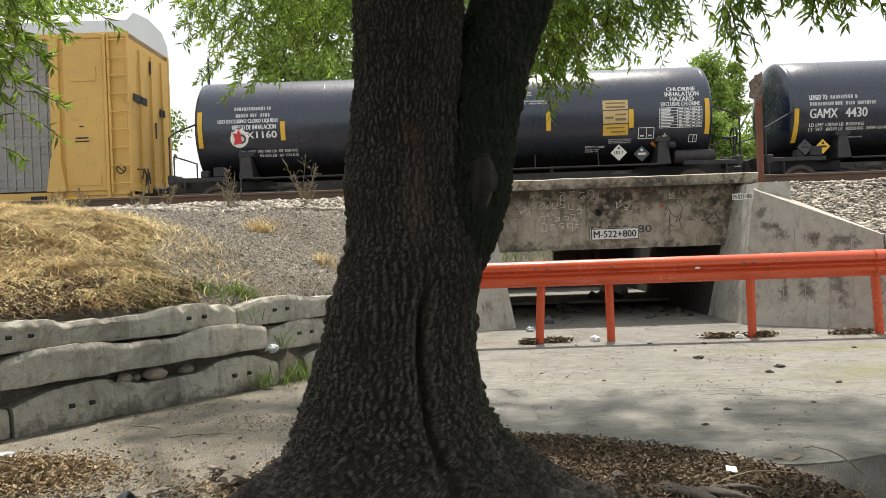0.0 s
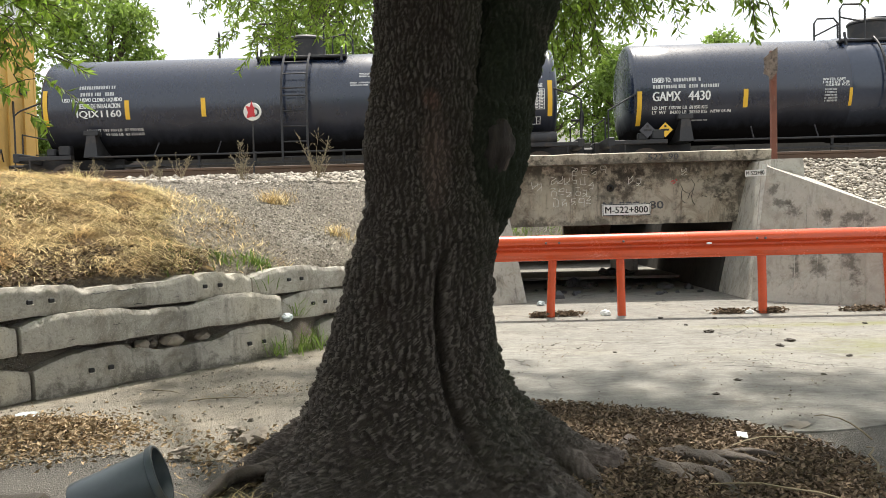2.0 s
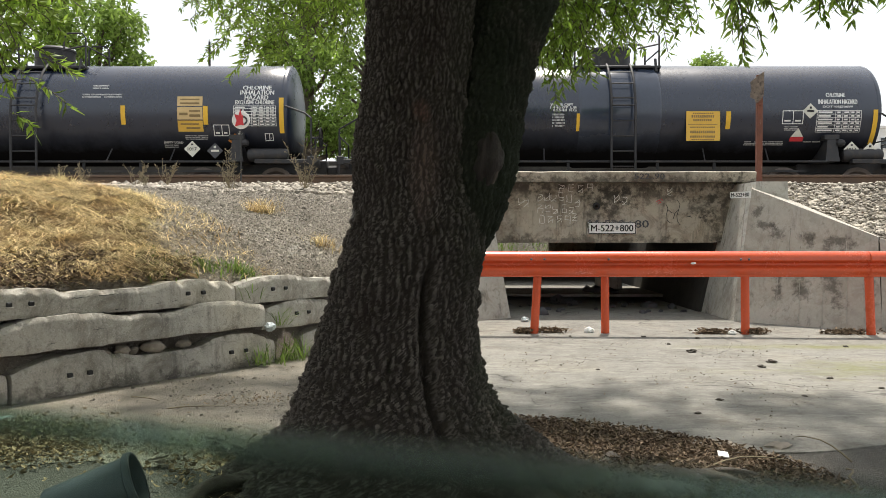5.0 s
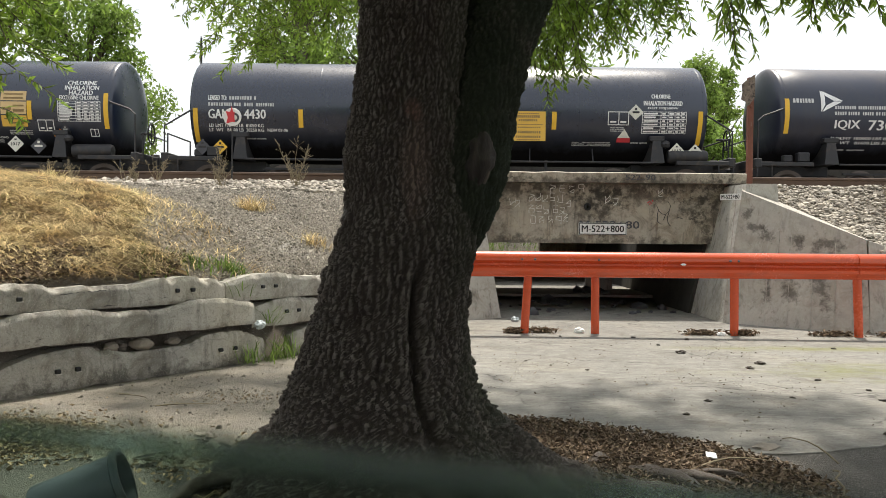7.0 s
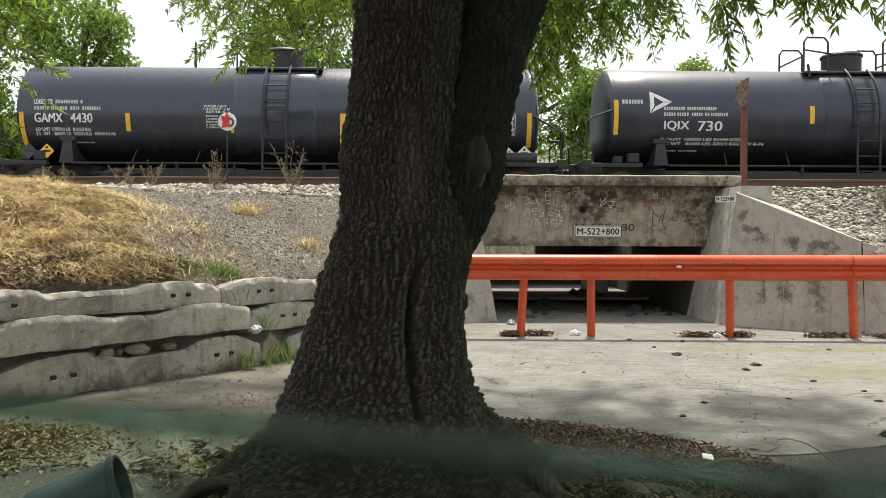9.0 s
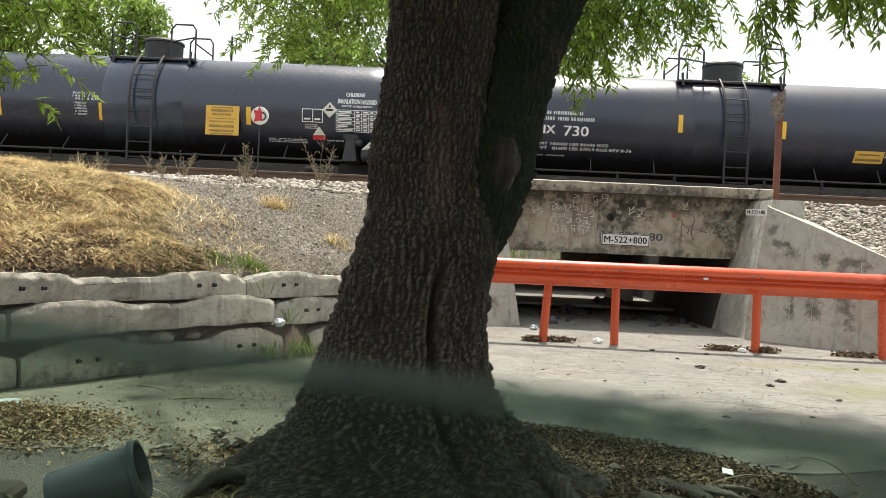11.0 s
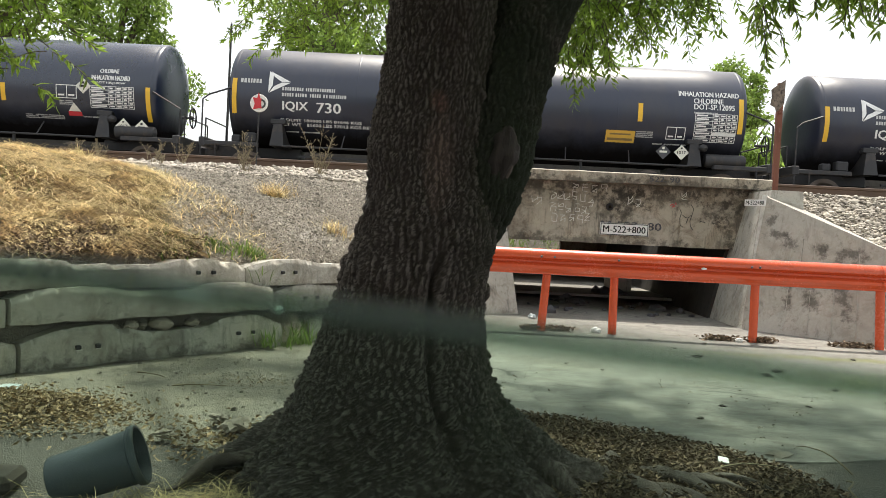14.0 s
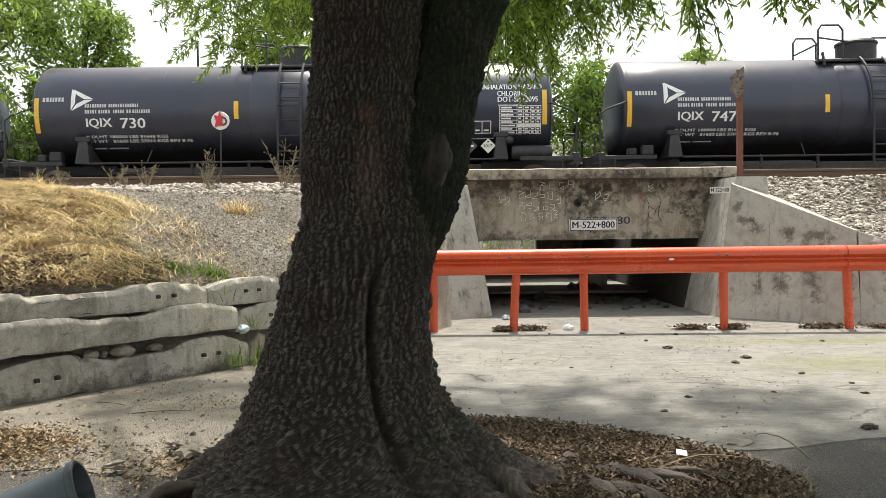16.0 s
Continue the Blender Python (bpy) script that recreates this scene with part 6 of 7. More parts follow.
def car_b():
    """Second tank car, leased, with a shiny centre band."""
    car, wheels = tank_car("black tank car with shiny centre band and number GAMX 4430", 4.28, M_BLACK, (-1.0, 0.85), "leased")
    for u, a, c in ((-6.02, -0.90, -0.05), (-3.53, -0.49, -0.06), (-1.06, -0.52, -0.10), (2.49, -0.47, -0.05), (5.98, -0.86, -0.01)):
        yellow(car, u, a, c)
    decal_text(car, "LEASED TO:", -5.71, -5.28, 0.14, 0.26)
    bars(car, -5.22, -4.50, 0.13, 0.27, 1, words=2)
    bars(car, -5.71, -4.1, -0.02, 0.11, 1, words=5)
    decal_text(car, "GAMX", -5.71, -5.06, -0.29, -0.07)
    decal_text(car, "4430", -4.87, -4.36, -0.29, -0.07)
    decal_text(car, "LD LMT 178700 LB  81050 KG", -5.71, -4.42, -0.49, -0.41)
    decal_text(car, "LT  WT   84300 LB  38250 KG", -5.71, -4.42, -0.60, -0.52)
    decal_text(car, "NEW 03-96", -4.33, -3.85, -0.595, -0.52)
    bars(car, -4.87, -4.35, -0.81, -0.75, 1, words=3)
    decal_text(car, "WATER CAPY", -1.74, -1.20, 0.08, 0.14)
    decal_text(car, "144507 LB", -1.74, -1.12, 0.015, 0.07)
    decal_text(car, "65548 KG", -1.68, -1.12, -0.05, 0.005)
    bars(car, -1.69, -1.38, -0.42, -0.09, 5, words=2)
    t = part("placard", Build().box((1.88, -1.265, 1.82), (0.80, 0.012, 0.70), bevel=0.003), M_AMBER, car, "amber emergency telephone placard on a flat plate", smooth=0)
    ink = Build()
    for z, w, h in ((2.12, 0.50, 0.03), (2.05, 0.56, 0.06), (1.96, 0.48, 0.05), (1.86, 0.72, 0.014), (1.79, 0.62, 0.03), (1.68, 0.62, 0.06), (1.57, 0.62, 0.05), (1.50, 0.56, 0.03)):
        for k in range(int(w / 0.05)):
            ink.box((1.88 - w / 2 + 0.05 * k + 0.02, -1.273, z), (0.036 if h > 0.02 else 0.05, 0.003, h))
    part("marking", ink, M_PRINT, t, smooth=0)
    bars(car, 2.95, 3.90, -0.90, -0.77, 3, words=5)
    box_mark(car, 3.77, 4.27, -0.35, -0.03)
    bars(car, 3.84, 4.18, -0.51, -0.39, 3, words=2)
    diamond(car, 4.43, -0.04, 0.165, M_DIAMOND, "white diamond placard")
    tri = Build().add([on_tank(4.03, -0.66, 0.010), on_tank(4.33, -0.66, 0.010), on_tank(4.18, -0.44, 0.010)], [(0, 1, 2)])
    tp = part("placard", tri, M_DIAMOND, car, "white and red warning placard", smooth=0)
    part("marking", Build().add(*patch(4.02, 4.34, -0.78, -0.665, 0.010)), M_RED, tp)
    table_panel(car, 4.59, 5.64, -0.54, -0.03, 6)
    decal_text(car, "CHLORINE", 4.81, 5.26, 0.295, 0.40)
    decal_text(car, "INHALATION HAZARD", 4.62, 5.54, 0.12, 0.235)
    decal_text(car, "DOT105J500W", 4.72, 5.44, 0.02, 0.085)
    bars(car, 4.36, 4.80, -0.82, -0.76, 1, words=3)
    diamond(car, 5.42, -1.08, 0.20, M_DIAMOND, "white diamond placard 1017", False)
    diamond(car, 5.86, -1.10, 0.19, M_DIAMOND, "black and white corrosive diamond placard")
    diamond(car, -5.85, -1.10, 0.20, M_DARKPLAC, "dark weathered diamond placard", True, M_FRAME)
    diamond(car, -5.43, -1.10, 0.185, M_YELLOW, "yellow oxidiser diamond placard")
    ladder(car, -0.32, 0.24, 0.75, 0.98, 9)
    dome(car, -0.05, 2.1, True)
    return car, wheels


def car_cd(x, number, label):
    """The two similar older tank cars with a triangle emblem."""
    car, wheels = tank_car(label, x, M_BLACK_OLD, (-0.95, 0.88), "old")
    for u, a, c in ((-6.02, -0.51, 0.33), (-1.31, -0.22, 0.20), (1.12, -0.27, 0.14), (3.63, -0.24, 0.19), (6.0, -0.43, 0.40)):
        yellow(car, u, a, c)
    bars(car, -5.88, -5.31, 0.20, 0.37, 1, words=1)
    # triangle emblem: three bent strokes round a gap
    e = Build()
    for four in (((-5.21, 0.55), (-5.11, 0.48), (-5.11, 0.19), (-5.21, 0.01)), ((-5.18, 0.55), (-4.68, 0.285), (-4.90, 0.285), (-5.08, 0.40)), ((-4.69, 0.27), (-5.19, 0.01), (-5.08, 0.17), (-4.89, 0.27))):
        bent(e, four)
    part("emblem", e, M_WHITE, car, "white triangular emblem", smooth=0)
    bars(car, -4.88, -3.57, 0.06, 0.19, 1, words=2)
    bars(car, -4.88, -3.32, -0.08, 0.05, 1, words=5)
    decal_text(car, "IQIX", -4.86, -4.26, -0.41, -0.17)
    decal_text(car, number, -4.05, -3.47, -0.41, -0.17)
    decal_text(car, "*LDLMT 180000 LBS 81646 KGS", -4.92, -2.97, -0.65, -0.575)
    decal_text(car, "LT WT   81600 LBS 37013 KGS REV 8-76", -4.84, -2.40, -0.77, -0.69)
    bars(car, -4.80, -3.98, -0.96, -0.90, 1, words=4)
    bars(car, 0.39, 0.90, 0.42, 0.65, 4, words=2)
    decal_text(car, "WATER CAPY", 0.39, 0.90, 0.33, 0.39)
    decal_text(car, "140156 LBS", 0.39, 0.90, 0.25, 0.31)
    decal_text(car, "63574 KGS", 0.39, 0.90, 0.17, 0.23)
    t = decal(car, "placard", [(2.86, 3.55, -0.78, -0.47)], M_AMBER, "amber emergency placard", 0.010)
    part("marking", Build().add(*patch(2.95, 3.45, -0.58, -0.54, 0.014)).add(*patch(2.9, 3.5, -0.72, -0.66, 0.014)), M_PRINT, t)
    bars(car, 3.57, 3.99, -0.63, -0.46, 4, words=2)
    box_mark(car, 4.28, 4.73, -0.64, -0.33)
    table_panel(car, 4.93, 5.91, -0.66, 0.01, 8)
    decal(car, "data_panel", [(5.35, 5.90, -0.50, -0.42)], M_WHITE, "blank white strip in the table", 0.009)
    decal_text(car, "INHALATION HAZARD", 4.53, 5.94, 0.42, 0.55)
    decal_text(car, "CHLORINE", 4.88, 5.57, 0.25, 0.375)
    decal_text(car, "DOT-SP.12095", 4.89, 5.84, 0.105, 0.235)
    bars(car, 4.89, 5.47, 0.0, 0.055, 1, words=3)
    bars(car, 4.0, 4.82, -0.80, -0.74, 1, words=4)
    diamond(car, 4.22, -1.04, 0.19, M_DARKPLAC, "dark weathered diamond placard", True, M_DIAMOND)
    diamond(car, 4.65, -1.04, 0.19, M_DIAMOND, "white diamond placard 1017", False)
    ladder(car, -0.30, 0.24, 0.75, 0.98, 9)
    dome(car, 0.0, 2.6, True)
    return car, wheels


def covered_wagon():
    """Tall covered car carrier: only its trailing end is in view."""
    t = thing("covered_wagon", pose(-17.48, 20.6, 1.98), "tall yellow car-carrier wagon with grey perforated side screens", "railway wagon", "freight train")
    L, w, h = 22.0, 1.42, 4.42
    part("deck", Build().box((-L / 2, 0, 0.62), (L, 2.84, 0.36), bevel=0.02), M_AUTO, t, "yellow side sill")
    part("end_door", Build().box((-0.03, -0.02, 2.55), (0.06, 2.66, 3.7)), M_AUTO, t, "faded yellow end door", smooth=0)
    for y in (-1.37, 1.37):
        part("corner_post", Build().box((-0.06, y, 2.6), (0.14, 0.10, 3.9), bevel=0.01), M_AUTO, t)
    for y in (-0.75, 0.0, 0.75):
        part("door_rib", Build().box((0.02, y, 2.5), (0.05, 0.05, 3.5)), M_AUTO, t)
    for y, z, sz, sy in ((-0.80, 3.02, 0.18, 0.85), (0.72, 2.92, 0.18, 0.35), (-0.05, 3.95, 0.32, 0.07), (0.2, 2.4, 0.4, 0.07)):
        part("slot", Build().box((0.035, y, z), (0.02, sy, sz)), M_INK, t, "dark slot in the end door")
    part("end_panel", Build().box((-0.85, -w, 2.55), (1.6, 0.06, 3.7)), M_AUTO, t, "yellow panel at the wagon end", smooth=0)
    part("end_column", Build().box((-1.72, -w - 0.05, 2.55), (0.22, 0.14, 3.85), bevel=0.015), M_AUTO, t)
    part("gusset", Build().prism([(-1.95, -w - 0.16, 0.8), (-1.50, -w - 0.16, 0.8), (-1.62, -w - 0.16, 1.6), (-1.83, -w - 0.16, 1.6)], [(-1.95, -w, 0.8), (-1.50, -w, 0.8), (-1.62, -w, 1.6), (-1.83, -w, 1.6)]), M_AUTO, t, smooth=0)
    part("door_panel", Build().box((-1.05, -w - 0.04, 2.55), (0.95, 0.04, 3.5), bevel=0.01).box((-1.05, -w - 0.065, 3.55), (0.62, 0.02, 0.34)).box((-1.05, -w - 0.065, 1.05), (0.7, 0.02, 0.24)), M_AUTO, t, "yellow panel with pressed frames", smooth=0)
    part("end_column", Build().box((-0.52, -w - 0.05, 2.55), (0.08, 0.12, 3.85), bevel=0.01), M_AUTO, t)
    lad = part("ladder", Build().box((-0.42, -w - 0.10, 2.6), (0.05, 0.04, 3.7)).box((0.02, -w - 0.10, 2.6), (0.05, 0.04, 3.7)), M_AUTO, t, "yellow side ladder", smooth=0)
    for k in range(9):
        part("rung", Build().tube([(-0.42, -w - 0.13, 0.95 + 0.42 * k), (0.02, -w - 0.13, 0.95 + 0.42 * k)], 0.018, 6), M_AUTO, lad)
    part("no_entry_mark", Build().lathe([(0.085, 0.002), (0.115, 0.002)], pose(-0.2, -w - 0.135, 1.28, 90, 0, 0), 24).box((-0.2, -w - 0.137, 1.28), (0.20, 0.002, 0.025), pose(0, 0, 0, 0, 40, 0).to_3x3().to_4x4()), M_INK, t, "round black no-standing mark")
    part("scribble", Build().tube([(0.06, -0.9, 1.1), (0.06, -0.8, 1.35), (0.06, -0.65, 1.2), (0.06, -0.7, 0.95), (0.06, -0.5, 1.3), (0.06, -0.4, 1.0)], 0.02, 5), M_INK, t, "black sprayed scribble")
    part("lettering", Build().box((-1.12, -w - 0.066, 2.05), (0.30, 0.004, 0.03)).box((-1.12, -w - 0.066, 1.97), (0.34, 0.004, 0.03)).box((-1.12, -w - 0.066, 2.32), (0.1, 0.004, 0.03)), M_INK, t, "small painted writing", smooth=0)
    part("lettering", Build().box((-2.25, -w - 0.01, 0.62), (0.32, 0.01, 0.2)).box((-2.05, -w - 0.012, 0.62), (0.05, 0.01, 0.2)), M_INK, t, "black number plate panel", smooth=0)
    part("reflector_strip", Build().box((-1.3, -w - 0.01, 0.62), (0.5, 0.012, 0.26)), M_YELLOW, t, "orange-yellow reflective plate", smooth=0)
    # grey side screens with ribs
    for k in range(8):
        x1 = -1.85 - 2.5 * k
        for j in range(3):
            z0 = 0.86 + 1.2 * j
            sc = part("side_screen", Build().box((x1 - 1.22, -w + 0.02, z0 + 0.58), (2.5, 0.03, 1.2)), M_SCREEN, t, "grey perforated steel side screen", smooth=0)
            if k < 2:
                rb = Build()
                for i in range(12):
                    rb.box((x1 - 0.12 - 0.2 * i, -w - 0.005, z0 + 0.58), (0.05, 0.03, 1.12))
                for i in range(6):
                    rb.box((x1 - 1.22, -w - 0.004, z0 + 0.1 + 0.19 * i), (2.38, 0.02, 0.035))
                part("ribs", rb, M_SCREEN, sc, smooth=0)
        part("side_post", Build().box((x1 - 2.46, -w - 0.02, 2.6), (0.1, 0.1, 3.7)), M_SCREEN, t, smooth=0)
    part("top_rail", Build().box((-L / 2, -w, h + 0.03), (L, 0.12, 0.14), bevel=0.02), M_AUTO, t, smooth=0)
    prof = [(-w, h + 0.1), (-w + 0.05, h + 0.40), (-w + 0.45, h + 0.68), (0, h + 0.78), (w - 0.45, h + 0.68), (w - 0.05, h + 0.40), (w, h + 0.1)]
    part("roof", Build().prism([(-L, y, z) for y, z in prof], [(0.0, y, z) for y, z in prof]), M_ROOF, t, "white curved metal roof", smooth=20)
    for s in (-1, 1):
        part("hand_rail", Build().tube([(0.3, s * 1.2, 0.5), (0.3, s * 1.2, 1.3), (0.05, s * 1.2, 1.3)], 0.02, 6), M_FRAME, t)
    part("coupler", Build().box((0.2, 0, 0.85), (0.6, 0.16, 0.18), bevel=0.04), M_FRAME, t)
    return t, truck(t, -3.2) + truck(t, -19.0)


CARS["wagon"] = covered_wagon()
CARS["a"] = car_a()
CARS["b"] = car_b()
CARS["c"] = car_cd(18.35, "730", "older black tank car with white triangle emblem, number IQIX 730")
CARS["d"] = car_cd(32.39, "747", "older black tank car with white triangle emblem, number IQIX 747")

# distance that the train still has to the zero mark, by seconds
TRAIN = [(0, 10.12), (0.5, 9.12), (1, 8.15), (2, 6.11), (3, 4.07), (4, 2.02), (5, 0.0), (7.5, -4.93), (8.5, -6.91), (9.7, -9.29), (12, -13.83), (13, -15.80), (14, -17.74), (15, -19.67), (16, -21.58)]


# ---- the stacked concrete sleepers ----
WALL0, WALLD = Vector((-3.10, 5.88, 0)), Vector((0.607, 0.794, 0))
WALLN = Vector((0.794, -0.607, 0))
WALL_TURN = math.degrees(math.atan2(0.794, 0.607))


def sleeper_block(s, z, length, height, back=0.0, tilt=0.0, seed=1, holes=True, waist=0.80):
    """An old concrete sleeper on its side: waisted top edge, broken arrises, pitted face, fastening holes."""
    p = WALL0 + WALLD * s - WALLN * back
    t = thing("concrete_sleeper", pose(p.x, p.y, z, 0, -tilt, WALL_TURN), "old grey concrete railway sleeper stacked in a low wall", "concrete sleeper", "stacked sleepers")
    n, up, b = 190, 14, Build()
    rows = []
    for i in range(n):
        q = i / (n - 1)
        a = q * length
        seat = math.exp(-((a - (0.20 + 0.02 * math.sin(seed)) * length) / 0.36) ** 4) + math.exp(-((a - (0.80 + 0.02 * math.cos(seed)) * length) / 0.32) ** 4)
        chip = max(0, noise.noise(Vector((a * 7, seed * 3.7, 3))) - 0.22) + 0.5 * max(0, noise.noise(Vector((a * 19, seed * 3.7, 1))) - 0.2)
        top = height * (waist + (1 - waist) * min(1, seat)) + 0.012 * noise.noise(Vector((a * 4, seed, 0))) - 0.05 * chip
        ends = math.exp(-(a / 0.05) ** 2) + math.exp(-((length - a) / 0.05) ** 2)
        top -= 0.025 * ends
        low = 0.014 * noise.noise(Vector((a * 3.5, seed, 8))) + 0.025 * max(0, noise.noise(Vector((a * 9, seed, 2))) - 0.3)
        bow = 0.010 * noise.noise(Vector((a * 3, seed, 5))) + 0.02 * ends
        c = 0.016 + 0.022 * max(0, noise.noise(Vector((a * 11, seed, 6)))) + 0.10 * chip
        row = []
        for k in range(up + 1):
            h = k / up
            zz = low + (top - low) * h
            edge = c * math.exp(-((1 - h) * (top - low) / 0.022) ** 2) + 0.6 * c * math.exp(-(h * (top - low) / 0.02) ** 2)
            pit = 0.010 * max(0, noise.noise(Vector((a * 26, zz * 26, seed * 5))) - 0.28) + 0.0035 * noise.noise(Vector((a * 60, zz * 60, seed))) + 0.006 * noise.noise(Vector((a * 6, zz * 9, seed)))
            row.append((a, bow + 0.012 * h + edge + pit, zz))
        w = 0.30
        row += [(a, bow + c + 0.05, top + 0.004 * noise.noise(Vector((a * 20, seed, 7)))), (a, w, top - 0.01), (a, w, low), (a, bow + c + 0.03, low)]
        rows.append(row)
    k = up + 5
    b.add([q for r in rows for q in r], [(i * k + j, (i + 1) * k + j, (i + 1) * k + (j + 1) % k, i * k + (j + 1) % k) for i in range(n - 1) for j in range(k)] + [tuple(range(k))[::-1], tuple((n - 1) * k + j for j in range(k))])
    part("body", b, M_SLEEPER_LOW if z < 0.05 else M_SLEEPER, t, smooth=32)
    for a0, a1, h0, h1 in {1: ((0.35, 0.75, 0.30, 0.34),), 3: ((0.08, 1.05, 0.52, 0.66), (0.2, 0.5, 0.2, 0.3)), 5: ((1.25, 1.95, 0.12, 0.36), (0.9, 1.3, 0.72, 0.8)), 7: ((0.25, 0.6, 0.3, 0.6),)}.get(seed, ()):
        pts = [(a0 + (a1 - a0) * q / 24, 0.004 + 0.012 * (h0 + (h1 - h0) * q / 24) + 0.010 * noise.noise(Vector(((a0 + (a1 - a0) * q / 24) * 3, seed, 5))), height * (h0 + (h1 - h0) * q / 24) * waist + 0.016 * noise.noise(Vector((q * 0.8, seed, 4))) + 0.006 * noise.noise(Vector((q * 2.7, seed, 9)))) for q in range(25)]
        part("crack", Build().tube(pts, [0.0025 + 0.002 * abs(noise.noise(Vector((q * 0.6, seed, 1)))) for q in range(25)], 5), M_INK, t, "dark crack across the face")
    if holes:
        for a in (0.17 * length, 0.235 * length, 0.785 * length, 0.85 * length):
            h = Build().box((a, 0.002, height * 0.50), (0.042, 0.034, 0.034), bevel=0.006)
            hole = part("fastening_hole", h, M_INK, t, "dark fastening hole")
            part("hole_rim", Build().box((a + 0.004, -0.003, height * 0.50 - 0.021), (0.05, 0.02, 0.008), bevel=0.002), M_PALE, hole)
    return t


sleeper_block(0.0, 0.0, 2.46, 0.315, 0.0, 0.0, 1, True, 0.74)
sleeper_block(-2.52, 0.0, 2.49, 0.29, 0.01, 0, 2)
sleeper_block(-0.08, 0.355, 2.42, 0.265, 0.0, 0.2, 3, False)
sleeper_block(-2.6, 0.33, 2.49, 0.28, 0.02, 0.2, 4)
sleeper_block(-0.42, 0.605, 2.46, 0.235, 0.06, -0.2, 5)
sleeper_block(-2.95, 0.60, 2.49, 0.245, 0.06, 0, 6)
sleeper_block(2.08, 0.575, 2.46, 0.25, 0.09, 0.3, 7)
sleeper_block(2.36, 0.315, 2.46, 0.26, 0.06, 0.2, 8)
sleeper_block(2.86, 0.0, 2.46, 0.29, 0.05, 0, 9)


def rock(x, y, z, s, label, material=None, seed=1, squash=0.75, name="stone", group="", stretch=1.0, rough=0.34):
    bm = bmesh.new()
    bmesh.ops.create_icosphere(bm, subdivisions=3, radius=1)
    b = Build()
    for v in bm.verts:
        d = 1 + rough * noise.noise(v.co * 1.6 + Vector((seed * 7.1, 0, 0))) + 0.4 * rough * noise.noise(v.co * 5 + Vector((0, seed * 3.3, 0)))
        v.co = Vector((v.co.x * stretch, v.co.y, v.co.z * squash)) * d * s
    bm.verts.index_update()
    b.add([v.co.copy() for v in bm.verts], [[v.index for v in f.verts] for f in bm.faces])
    bm.free()
    return solid(name, b, material or M_PEBBLE, label, "stone", group, at=pose(x, y, z + s * squash * 0.8, 0, 0, seed * 47), smooth=40 if rough < 0.5 else 18)


M_PEBBLE = surface("dusty_pebble", (0.25, 0.215, 0.175), 0.85, coarse=5, fine=40, var=0.25, bump=0.3)
M_CLOD = surface("dark_clod", (0.07, 0.06, 0.05), 0.95, coarse=9, fine=60, var=0.4, bump=0.7)


def wall_stones():
    for s, b, r, k, q in ((1.17, 0.10, 0.072, 1, 1.25), (0.90, 0.12, 0.062, 2, 1.3), (1.03, 0.16, 0.04, 3, 1), (0.72, 0.14, 0.05, 4, 1.6), (1.5, 0.14, 0.05, 5, 1.5), (1.95, 0.13, 0.05, 6, 1.4)):
        p = WALL0 + WALLD * s - WALLN * (b - 0.03)
        rock(p.x, p.y, 0.245, r, "rounded pale stone wedged between concrete sleepers", None, k, 0.72, group="wedged stones", stretch=q)


wall_stones()


# ---- dry grass, weeds and leaves ----
def blades(xyz, length, width, lean, up, material, name, label, category="grass", bend=0.5, comb=None, spread=1.0):
    """Thin bent blades, three segments each, as one mesh."""
    n = len(xyz)
    a = rng.uniform(0, 6.28, n) if comb is None else comb + rng.normal(0, spread, n)
    flat = np.stack([np.cos(a), np.sin(a), np.zeros(n)], 1) * lean[:, None]
    d = flat + np.array([0, 0, 1.0]) * up[:, None]
    d /= np.linalg.norm(d, axis=1, keepdims=True)
    side = np.stack([-np.sin(a), np.cos(a), np.zeros(n)], 1)
    L, W = length[:, None], width[:, None]
    drop = np.array([0, 0, -1.0]) * bend
    p0 = xyz
    p1 = p0 + d * L * 0.4 + drop * L * 0.03
    p2 = p0 + d * L * 0.72 + flat * L * 0.10 + drop * L * 0.16
    p3 = p0 + d * L * 0.95 + flat * L * 0.25 + drop * L * 0.42
    pts = np.stack([p0 - side * W, p0 + side * W, p1 - side * W, p1 + side * W, p2 - side * W * 0.7, p2 + side * W * 0.7, p3], 1)
    k = np.arange(n)[:, None] * 7
    tri = np.concatenate([k + [0, 1, 3], k + [0, 3, 2], k + [2, 3, 5], k + [2, 5, 4], k + [4, 5, 6]], 0)
    return tagged(new(name, raw(name, pts.reshape(-1, 3), tri, material)), label, category, kind="stuff")


def hummock(x, y):
    """Height of the lumps into which the dry grass has fallen."""
    return np.array([0.10 * max(0.0, noise.noise(Vector((a * 1.7, b * 1.7, 1))) + 0.1) + 0.06 * max(0.0, noise.noise(Vector((a * 4.5, b * 4.5, 2)))) for a, b in zip(np.ravel(x), np.ravel(y))]).reshape(np.shape(x))


